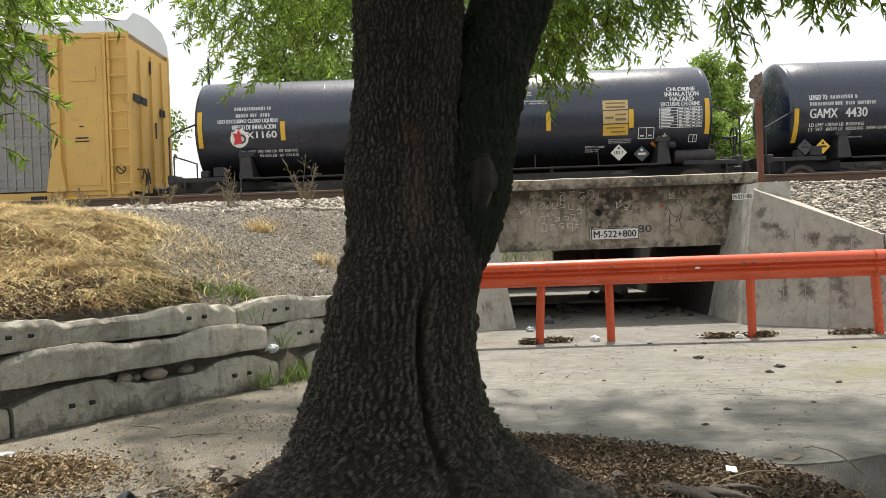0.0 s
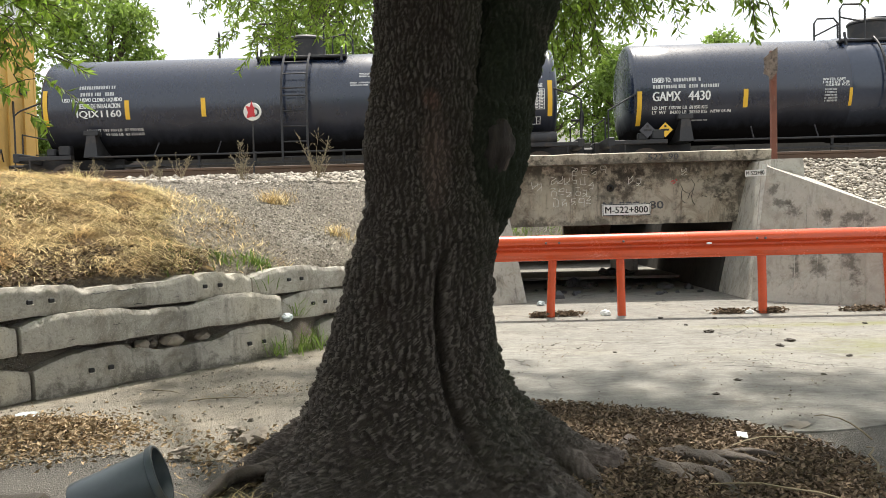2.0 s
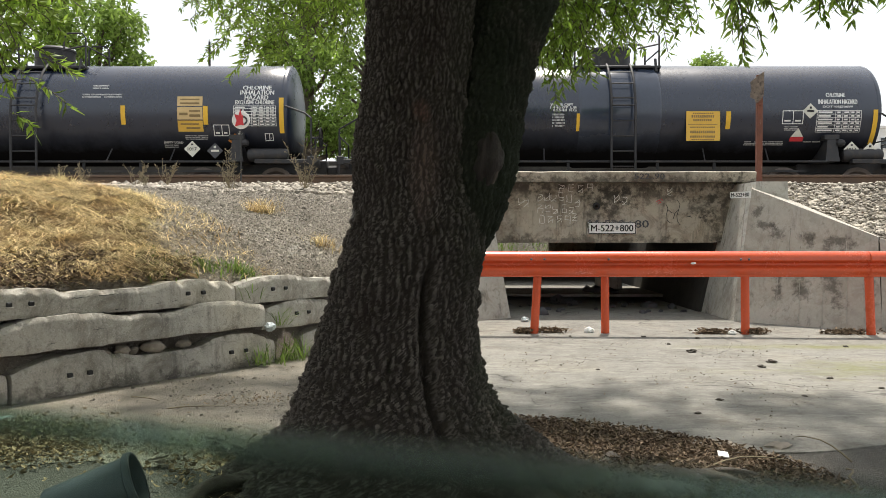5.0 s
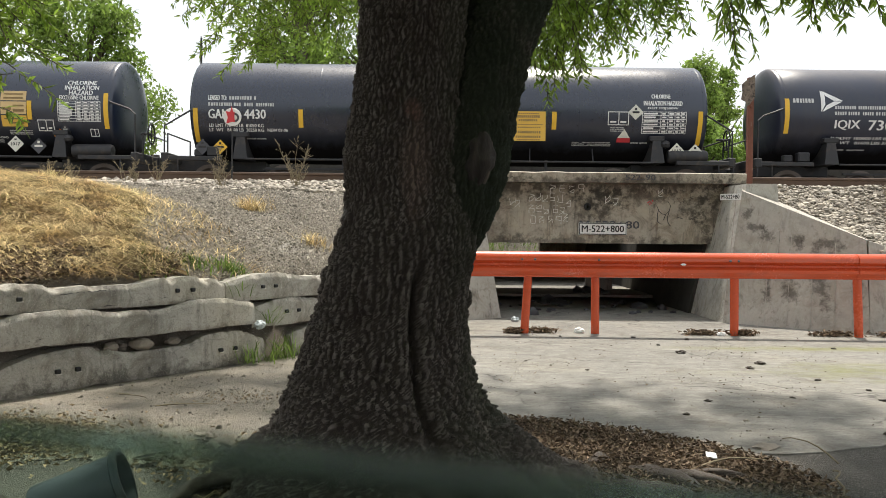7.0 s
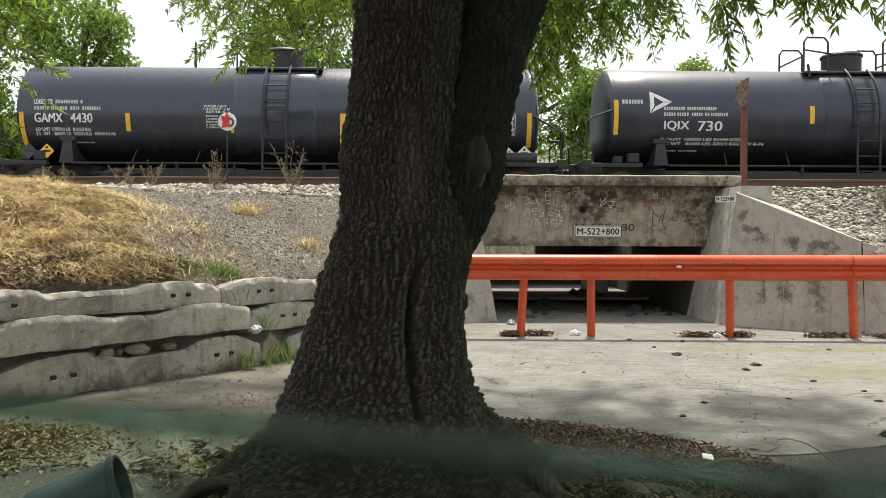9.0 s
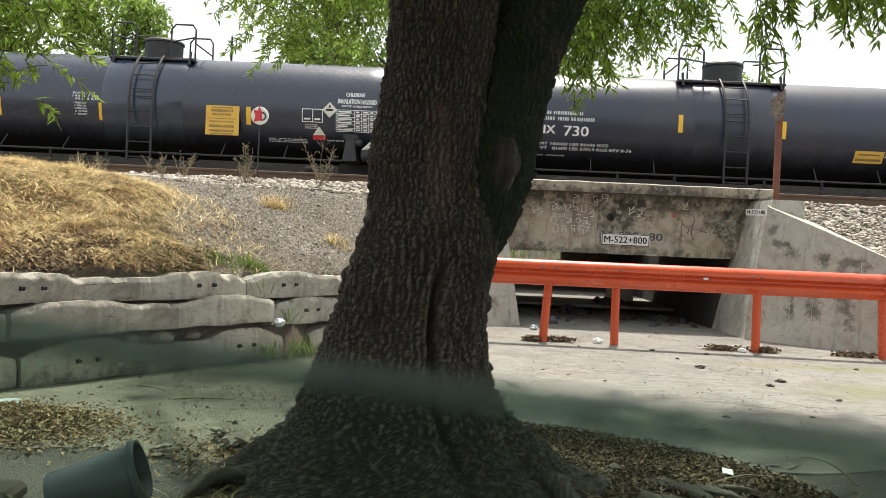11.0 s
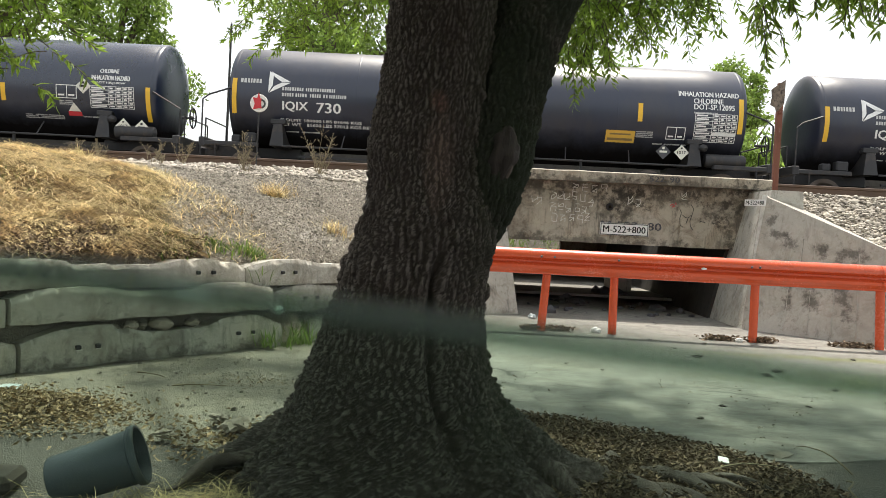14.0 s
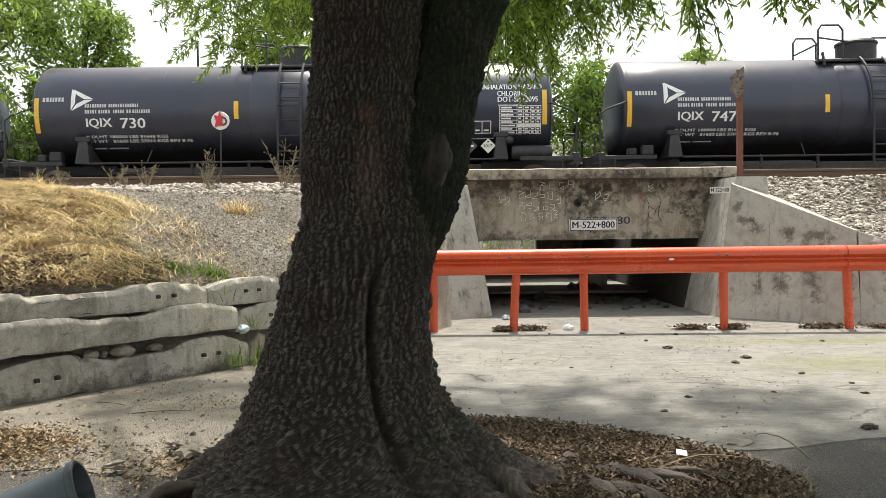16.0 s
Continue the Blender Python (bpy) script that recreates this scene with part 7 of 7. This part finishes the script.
def straw_mat():
    xs, ys = np.arange(-9.0, 0.5, 0.09), np.arange(5.0, 12.2, 0.09)
    gx, gy = np.meshgrid(xs, ys)
    inside = straw_here(gx, gy)
    z = land(gx, gy) + 0.02 + hummock(gx, gy) + rng.uniform(-0.015, 0.015, gx.shape)
    n = len(xs)
    f = [(j * n + i, j * n + i + 1, (j + 1) * n + i + 1, (j + 1) * n + i) for j in range(len(ys) - 1) for i in range(n - 1) if inside[j, i] and inside[j + 1, i + 1] and inside[j + 1, i] and inside[j, i + 1]]
    m = surface("matted_straw", (0.19, 0.135, 0.068), 0.95, coarse=3, fine=45, var=0.5, bump=0.9, dist=0.03, second=(0.09, 0.065, 0.04), second_at=(0.44, 0.60), spec=0.1)
    tagged(new("straw_mat", raw("straw_mat", np.stack([gx, gy, z], -1).reshape(-1, 3), f, m, True)), "matted dry yellow grass over the slope", "grass", kind="stuff")


def lay(xy, lift=0.0):
    return np.column_stack([xy, land(xy[:, 0], xy[:, 1]) + lift])


def vegetation():
    straw_mat()
    # tussocks: each one a fan of long blades that has fallen its own way
    tufts, per = 1800, 36
    c = scatter(tufts, -8.5, 0.3, 5.4, 12.0, lambda x, y: straw_here(x, y) & (x > -0.62 * y - 0.6) & (y > toe(x) + 0.62 + 0.2 * np.sin(5 * x)))
    way = -0.95 + rng.normal(0, 0.95, tufts)
    big = rng.uniform(0.65, 1.25, tufts)
    n = tufts * per
    c, way, big = np.repeat(c, per, 0), np.repeat(way, per), np.repeat(big, per)
    p = c + rng.normal(0, 0.055, (n, 2))
    top = hummock(c[:, 0], c[:, 1])
    q = lay(p, 0.01)
    q[:, 2] += top + 0.05 * np.exp(-(((p - c) ** 2).sum(1)) / 0.004)
    blades(q, big * rng.uniform(0.07, 0.24, n), rng.uniform(0.0014, 0.0034, n), rng.uniform(0.9, 1.6, n), rng.uniform(0, 1, n) ** 4 * 0.6 - 0.04, M_STRAW, "dry_grass", "dry yellow grass lying in tangled tussocks on the embankment", comb=way, spread=1.1, bend=0.7)
    # loose stems strewn across
    n = 7000
    p = scatter(n, -8.5, 0.3, 5.4, 12.0, lambda x, y: straw_here(x, y - 0.25) & (y > toe(x) + 0.36))
    q = lay(p, 0.03)
    q[:, 2] += hummock(p[:, 0], p[:, 1]) + rng.uniform(0, 0.03, n)
    blades(q, rng.uniform(0.10, 0.34, n), rng.uniform(0.0016, 0.0032, n), rng.uniform(0.9, 1.6, n), rng.uniform(-0.1, 0.35, n), M_STRAW, "dry_grass", "loose dry straw strewn over the slope")
    n = 2600
    p = scatter(n, -7, -1.2, 6.4, 12.4, lambda x, y: (y > toe(x) + 0.3) & (np.abs(y - 7.4 + 1.15 * (x + 1.6)) < 0.7))
    blades(lay(p), rng.uniform(0.06, 0.2, n), rng.uniform(0.0022, 0.004, n), rng.uniform(0.4, 1.2, n), rng.uniform(0.2, 0.9, n), M_STRAW, "dry_grass", "thin dry grass at the edge of the gravel")
    # single dry tufts
    for x, y, m, s in ((-2.35, 10.5, 260, 0.16), (-5.6, 11.9, 200, 0.2), (-1.4, 9.5, 120, 0.12)):
        p = rng.normal((x, y), 0.09, (m, 2))
        blades(lay(p, 0.0), rng.uniform(0.6, 1.3, m) * s * 1.6, np.full(m, 0.003), rng.uniform(0.2, 1.0, m), rng.uniform(0.4, 1, m), M_STRAW, "grass_tuft", "small tuft of dry straw-coloured grass on gravel")
    # fresh weeds on and before the sleeper wall
    for x, y, z, m, L in ((-1.68, 7.60, 0.02, 40, 0.30), (-1.95, 7.95, None, 150, 0.14), (-2.25, 7.75, None, 110, 0.12), (-1.62, 7.95, None, 60, 0.26)):
        p = rng.normal((x, y), (0.10, 0.06), (m, 2))
        q = lay(p, 0.0) if z is None else np.column_stack([p, np.full(m, z)])
        blades(q, rng.uniform(0.5, 1.2, m) * L, np.full(m, 0.005), rng.uniform(0.2, 0.9, m), rng.uniform(0.5, 1, m), M_GRASS, "weed", "fresh green weed growing by the concrete sleepers")
    # tuft in front of the tree
    m = 1100
    p = np.column_stack([rng.normal(-0.90, 0.26, m), rng.normal(3.27, 0.10, m)])
    blades(np.column_stack([p, np.full(m, 0.02)]), rng.uniform(0.14, 0.36, m), rng.uniform(0.0008, 0.0016, m), rng.uniform(0.7, 1.4, m), rng.uniform(0.15, 0.9, m), M_STRAW, "grass_tuft", "tangled dry grass tuft at the tree's foot", bend=1.3)
    # green grass by the end of the sleeper wall
    for x, y, z, m, s, sp in ((-1.50, 8.02, 0.0, 80, 0.40, 0.09), (-1.62, 7.95, 0.35, 30, 0.3, 0.06), (-1.85, 7.75, 0.62, 26, 0.26, 0.06), (-2.6, 7.3, 0.80, 150, 0.12, 0.16), (-5.0, 7.8, 1.25, 90, 0.14, 0.2), (-4.3, 7.6, 1.2, 70, 0.12, 0.15)):
        p = np.column_stack([rng.normal(x, sp, m), rng.normal(y, sp, m), np.full(m, z)])
        if z > 0.7:
            p[:, 2] = land(p[:, 0], p[:, 1]) + 0.03
        blades(p, rng.uniform(0.5, 1.2, m) * s, rng.uniform(0.003, 0.006, m), rng.uniform(0.2, 0.9, m), rng.uniform(0.6, 1, m), M_GRASS, "green_grass", "fresh green grass tuft growing by the sleepers")
    # grass beyond the underpass
    m = 5000
    p = scatter(m, -3, 8, 25.0, 30.0, lambda x, y: x > -9)
    blades(lay(p), rng.uniform(0.15, 0.5, m), rng.uniform(0.008, 0.015, m), rng.uniform(0.2, 0.8, m), rng.uniform(0.6, 1, m), M_GRASS, "green_grass", "grass bank behind the underpass")


vegetation()


def dry_weed(x, y, h, seed, spread=0.5):
    """A dead branching weed on the ballast shoulder."""
    r = random.Random(seed)
    z = float(land(x, y))
    t = thing("dry_weed", pose(x, y, z), "dead branching weed standing on the ballast shoulder", "weed", "dry weeds")
    heads = Build()
    for k in range(7):
        a, L = r.uniform(0, 6.28), h * r.uniform(0.55, 1.0)
        tip = Vector((math.cos(a) * L * spread * 0.6, math.sin(a) * L * spread * 0.4, L))
        pts = [Vector((0, 0, -0.03)).lerp(tip, q) + Vector((0.02 * math.sin(7 * q + k), 0, 0)) for q in (0, 0.3, 0.6, 1)]
        part("stalk", Build().tube(pts, [0.006, 0.005, 0.004, 0.002], 5), M_WEED, t)
        for j in range(7):
            q = r.uniform(0.35, 1)
            p = Vector((0, 0, 0)).lerp(tip, q)
            e = p + Vector((r.uniform(-0.12, 0.12), r.uniform(-0.1, 0.1), r.uniform(0.03, 0.12))) * h * 1.3
            heads.tube([p, e], [0.003, 0.0015], 3)
            for i in range(3):
                c = p.lerp(e, r.uniform(0.4, 1))
                w = r.uniform(0.006, 0.013)
                heads.add([c + Vector((-w, 0, 0)), c + Vector((0, 0.3 * w, w)), c + Vector((w, 0, 0.4 * w)), c + Vector((0, -0.3 * w, -w))], [(0, 1, 2, 3)])
    tagged(part("seed_head", heads, M_WEED, t, "withered side shoots", smooth=0), kind="stuff")
    return t


M_WEED = surface("withered_stalks", (0.20, 0.165, 0.105), 0.9, coarse=4, fine=30, var=0.3, bump=0, island=0.4)
for k, (x, y, h, sp) in enumerate(((-4.75, 12.6, 0.36, 0.9), (-4.3, 12.65, 0.42, 0.8), (-4.55, 12.4, 0.2, 1.0), (-3.3, 12.45, 0.62, 0.5), (-3.2, 12.3, 0.3, 0.9), (-2.12, 12.35, 0.74, 0.65), (-2.05, 12.3, 0.45, 0.9), (-6.0, 12.6, 0.3, 0.9), (-5.6, 12.7, 0.4, 0.7), (7.0, 12.4, 0.35, 0.8))):
    dry_weed(x, y, h, k + 1, sp)


def litter_bed():
    """The leaf-covered soil round the tree, raised a little."""
    n, m = 72, 10
    v = [(0.25, 4.1, 0.075)]
    for j in range(1, m + 1):
        for k in range(n):
            a = 2 * math.pi * k / n
            rx = 1.42 + 0.22 * math.cos(a) + 0.16 * noise.noise(Vector((math.cos(a) * 2, math.sin(a) * 2, 0))) + 0.05 * noise.noise(Vector((math.cos(a) * 9, math.sin(a) * 9, 4)))
            ry = 1.12 + 0.28 * max(0.0, math.sin(a)) + 0.10 * noise.noise(Vector((math.cos(a) * 2.5, math.sin(a) * 2.5, 7)))
            q = j / m
            z = 0.075 * (1 - q ** 2) - 0.004 + 0.02 * noise.noise(Vector((q * rx * math.cos(a) * 3, q * ry * math.sin(a) * 3, 2))) * (1 - q)
            v.append((0.25 + q * rx * math.cos(a), 4.0 + q * ry * math.sin(a), max(z, -0.009)))
    f = [(0, 1 + k, 1 + (k + 1) % n) for k in range(n)]
    b = Build().add(v, f + [(1 + (j - 1) * n + k, 1 + j * n + k, 1 + j * n + (k + 1) % n, 1 + (j - 1) * n + (k + 1) % n) for j in range(1, m) for k in range(n)])
    soil = surface("leafy_soil", (0.055, 0.041, 0.03), 0.95, coarse=6, fine=60, var=0.5, bump=0.9, dist=0.02, second=(0.085, 0.065, 0.045), spec=0.1)
    solid("litter_bed", b, soil, "dark soil bed strewn with leaves round the tree", "soil", kind="structure", smooth=60)


litter_bed()


def dead_leaves(xy, z, size, name_label, extra=0.02, material=None):
    n = len(xy)
    st = np.column_stack([xy, z + rng.uniform(0.002, extra, n)])
    a = rng.uniform(0, 6.28, n)
    w = np.stack([np.cos(a), np.sin(a), rng.uniform(-0.35, 0.8, n)], 1)
    v, f = leaflets(st, w, size * rng.uniform(0.5, 1.3, n), size * rng.uniform(0.13, 0.30, n), 0.5)
    return tagged(new("leaf_litter", raw("leaf_litter", v, f, material or M_LITTER)), name_label, "leaf litter", kind="stuff")


def leaves_about():
    n = 30000
    a, q = rng.uniform(0, 6.28, n), np.sqrt(rng.uniform(0.08, 1.05, n))
    x, y = 0.25 + q * (1.45 + 0.24 * np.cos(a)) * np.cos(a), 4.0 + q * (1.14 + 0.28 * np.maximum(0, np.sin(a))) * np.sin(a)
    dead_leaves(np.column_stack([x, y]), np.maximum(0.075 * (1 - q ** 2), 0.0), 0.037, "brown fallen leaves thick round the tree foot", 0.03)
    n = 7500
    p = np.column_stack([rng.normal(-2.62, 0.34, n), rng.normal(4.75, 0.24, n)])
    d = np.exp(-((p[:, 0] + 2.65) / 0.4) ** 2 - ((p[:, 1] - 4.75) / 0.3) ** 2)
    dead_leaves(p, 0.10 * d, 0.038, "heap of dry pale brown leaves on the asphalt", 0.03, M_LITTER_PALE)
    n = 8500
    p = scatter(n, -7, 0.2, 4.6, 11.6, lambda x, y: (x < -2.35) & (y > toe(x) + 0.34) & (y < toe(x) + np.maximum(0.7, 1.5 - 0.35 * (x + 4))))
    dead_leaves(p, land(p[:, 0], p[:, 1]) + 0.03, 0.05, "brown fallen leaves behind the sleeper wall", 0.05)
    n = 900
    p = np.column_stack([rng.normal(-1.05, 0.28, n), rng.normal(4.45, 0.22, n)])
    dead_leaves(p, np.zeros(n), 0.04, "thin brown leaf litter on the asphalt beside the tree", 0.02, M_LITTER_PALE)
    n = 2400
    p = np.concatenate([rng.normal((x, y), (0.55 * sx, 0.05), (n // 6, 2)) for x, y, sx in ((1.35, 10.22, 0.16), (1.0, 10.15, 0.1), (3.35, 10.1, 0.2), (3.85, 10.08, 0.14), (5.0, 10.05, 0.3), (5.7, 10.0, 0.2))])
    dead_leaves(p, np.zeros(len(p)), 0.055, "drifts of dead leaves under the guardrail", 0.05)
    p = scatter(500, -2.6, 6.5, 5.2, 10.3, lambda x, y: y < toe(x) - 0.2)
    dead_leaves(p, np.zeros(len(p)), 0.022, "scattered leaf crumbs on the paving", 0.006)
    p = np.column_stack([rng.normal(-1.45, 0.25, 260), rng.normal(6.1, 0.13, 260)])
    dead_leaves(p, np.zeros(260), 0.02, "patch of fine chaff on the paving", 0.005, M_LITTER_PALE)


leaves_about()


# ---- loose things ----
def bucket():
    base, mouth = Vector((-1.61, 3.352, 0.085)), Vector((-1.273, 3.422, 0.202))
    t = thing("bucket", Matrix.Translation(base) @ (mouth - base).to_track_quat("Z", "Y").to_matrix().to_4x4(), "dull grey-green plastic bucket lying on its side", "bucket")
    L = (mouth - base).length
    b = Build().lathe([(0.001, 0.004), (0.098, 0.0), (0.104, 0.008), (0.116, L - 0.035), (0.122, L - 0.03), (0.122, L), (0.115, L), (0.111, L - 0.02), (0.097, 0.015), (0.001, 0.012)], None, 56)
    part("shell", b, M_BUCKET, t, smooth=40)
    part("rim", Build().lathe([(0.121, L - 0.030), (0.127, L - 0.027), (0.129, L - 0.006), (0.124, L + 0.002), (0.114, L + 0.002)], None, 56), M_BUCKET, t, "rolled plastic rim", smooth=40)
    return t


bucket()


def crumpled(name, label, x, y, z, s, material, seed, category):
    bm = bmesh.new()
    bmesh.ops.create_icosphere(bm, subdivisions=3, radius=1)
    for v in bm.verts:
        d = 1 + 0.5 * abs(noise.noise(v.co * 2.3 + Vector((seed, 0, 0)))) + 0.3 * noise.noise(v.co * 5 + Vector((0, seed, 0)))
        v.co = Vector((v.co.x, v.co.y * 0.8, v.co.z * 0.6)) * d * s
    bm.verts.index_update()
    b = Build().add([v.co.copy() for v in bm.verts], [[v.index for v in f.verts] for f in bm.faces])
    bm.free()
    return solid(name, b, material, label, category, at=pose(x, y, z + s * 0.45, 0, 0, seed * 31), smooth=20)


crumpled("plastic_bag", "crumpled pale plastic bag stuck beside the sleepers", -1.64, 7.72, 0.33, 0.06, M_PLASTIC, 3, "plastic bag")
crumpled("plastic_bag", "crumpled clear plastic scrap on the leaf heap", -2.72, 5.02, 0.03, 0.075, M_PLASTIC, 8, "plastic bag")
crumpled("plastic_scrap", "flattened white plastic scrap on the paving", 1.83, 10.2, 0.0, 0.06, M_WHITE, 5, "litter")
crumpled("plastic_scrap", "pale plastic scrap beside a guardrail post", 3.55, 10.0, 0.0, 0.045, M_WHITE, 6, "litter")
crumpled("plastic_scrap", "clear bottle scrap near the abutment", 1.15, 11.5, 0.0, 0.06, M_PLASTIC, 9, "litter")
solid("paper_scrap", Build().box((0, 0, 0.006), (0.055, 0.085, 0.006), bevel=0.002), M_WHITE, "small white paper scrap lying on the leaves", "litter", at=pose(1.49, 4.35, 0.055, 4, 6, -14))
solid("foam_block", Build().box((0, 0, 0.03), (0.26, 0.09, 0.06), bevel=0.015), M_WHITE, "white foam block lying on the dry leaves", "litter", at=pose(-3.32, 6.62, 0.86, 0, 4, 24))
solid("tree_stump", Build().lathe([(0.001, 0.17), (0.06, 0.165), (0.075, 0.15), (0.085, 0.0)], None, 14), M_BARKFAR, "short weathered stump in the dry grass", "stump", at=pose(-3.25, 7.75, 1.02, 6, 8, 0))

for k, (x, y, s) in enumerate(((2.60, 8.5, 0.055), (2.95, 7.55, 0.04), (3.15, 7.82, 0.05), (2.05, 6.05, 0.028), (3.3, 6.95, 0.03), (2.52, 9.1, 0.03), (3.4, 6.1, 0.03), (4.0, 5.9, 0.05), (3.9, 6.6, 0.035), (1.4, 7.4, 0.022), (4.4, 8.9, 0.03), (1.75, 5.6, 0.025), (0.9, 7.9, 0.02), (3.0, 9.6, 0.035), (2.4, 9.75, 0.03), (2.86, 5.05, 0.055), (2.75, 6.2, 0.022), (3.5, 6.5, 0.025))):
    rock(x, y, -0.004, s * 0.72, "dark clod of dirt lying on the concrete", M_CLOD, k + 20, 0.5, "clod", "clods on the paving", 1.2, 0.8)
for k, (x, y, s) in enumerate(((-1.18, 4.55, 0.085), (-1.32, 4.72, 0.06), (-0.98, 4.72, 0.05), (-1.5, 4.35, 0.05), (-1.05, 4.35, 0.04), (-1.75, 3.9, 0.05), (0.16, 3.12, 0.05), (0.32, 3.2, 0.055), (0.48, 3.12, 0.05), (0.05, 3.05, 0.035), (-1.9, 3.0, 0.11), (-2.05, 3.2, 0.06))):
    rock(x, y, 0.025, s * 0.75, "pale dusty stone lying among fallen leaves", None, k + 40, 0.55, "stone", "stones by the tree", 1.3, 0.85)
for k, (x, y, s, tn) in enumerate(((1.28, 4.98, 0.15, 10), (1.62, 4.78, 0.13, -4), (1.95, 4.75, 0.12, 6), (1.0, 4.85, 0.12, 30), (1.8, 4.55, 0.10, 60), (0.72, 4.72, 0.13, -20))):
    rock(x, y, -0.015, s * 0.5, "broken piece of concrete edging among leaves", None, k + 60, 0.32, "concrete_chunk", "broken edging", 1.6, 0.42)
solid("rubber_strip", Build().box((0, 0, 0.04), (0.75, 0.22, 0.08), bevel=0.03), M_CLOD, "low black strip beside the bucket", "rubber", at=pose(-2.2, 3.45, 0.0, 0, 0, 6))
for k, (x, y, L, a, r) in enumerate(((1.9, 3.75, 0.4, 70, 0.006), (1.6, 3.4, 0.7, 165, 0.006), (0.75, 3.15, 0.9, 160, 0.006), (-0.9, 4.75, 0.5, 15, 0.006), (-1.9, 5.6, 0.4, 10, 0.005), (-2.3, 6.0, 0.3, -30, 0.005), (1.25, 4.1, 0.6, 20, 0.006), (2.15, 4.3, 0.5, 100, 0.005))):
    c, s = math.cos(radians(a)), math.sin(radians(a))
    pts = [(x + c * L * q + 0.03 * noise.noise(Vector((q * 5, k, 0))), y + s * L * q + 0.03 * noise.noise(Vector((q * 5, k, 4))), 0.035 + 0.05 * math.sin(3 * q) * (1 if x > -0.5 else 0.2)) for q in np.linspace(0, 1, 7)]
    solid("twig", Build().tube(pts, [r, r, r * 0.9, r * 0.8, r * 0.7, r * 0.6, r * 0.4], 6), M_WEED, "thin bare twig lying on the ground", "twig", "fallen twigs")


# ---- the glass of the car window that the camera looks over ----
WINDOW = thing("car_window", pose(0, 0.121, 1.212, 89, 4.07, -5.54), "half-lowered green-tinted car window glass with rounded edge", "car window")


def window_glass():
    b = Build().box((0, -0.15, 0), (0.9, 0.3, 0.004))
    g = part("glass", b, M_GLASS, WINDOW, "green-tinted glass", smooth=0)
    g.visible_shadow = False
    e = Build().tube([(-0.45, 0, 0), (0.45, 0, 0)], 0.0016, 8)
    k = part("edge", e, M_GLASSEDGE, WINDOW, "ground upper edge of the glass")
    k.visible_shadow = False


window_glass()


# ---- what moves ----
def motions():
    times = [0.25 * k for k in range(65)]
    went = [float(np.interp(t, [r[0] for r in TRAIN], [r[1] for r in TRAIN])) for t in times]
    for car, wheels in CARS.values():
        m = car.matrix_basis.copy()
        walk(car, [(t, Matrix.Translation((s, 0, 0)) @ m) for t, s in zip(times, went) if abs(t * 2 - round(t * 2)) < 0.01])
        for w, a in wheels:
            walk(w, [(t, pose(a, 0, 0.43, 0, math.degrees(s / 0.425), 0)) for t, s in zip(times, went)])


motions()
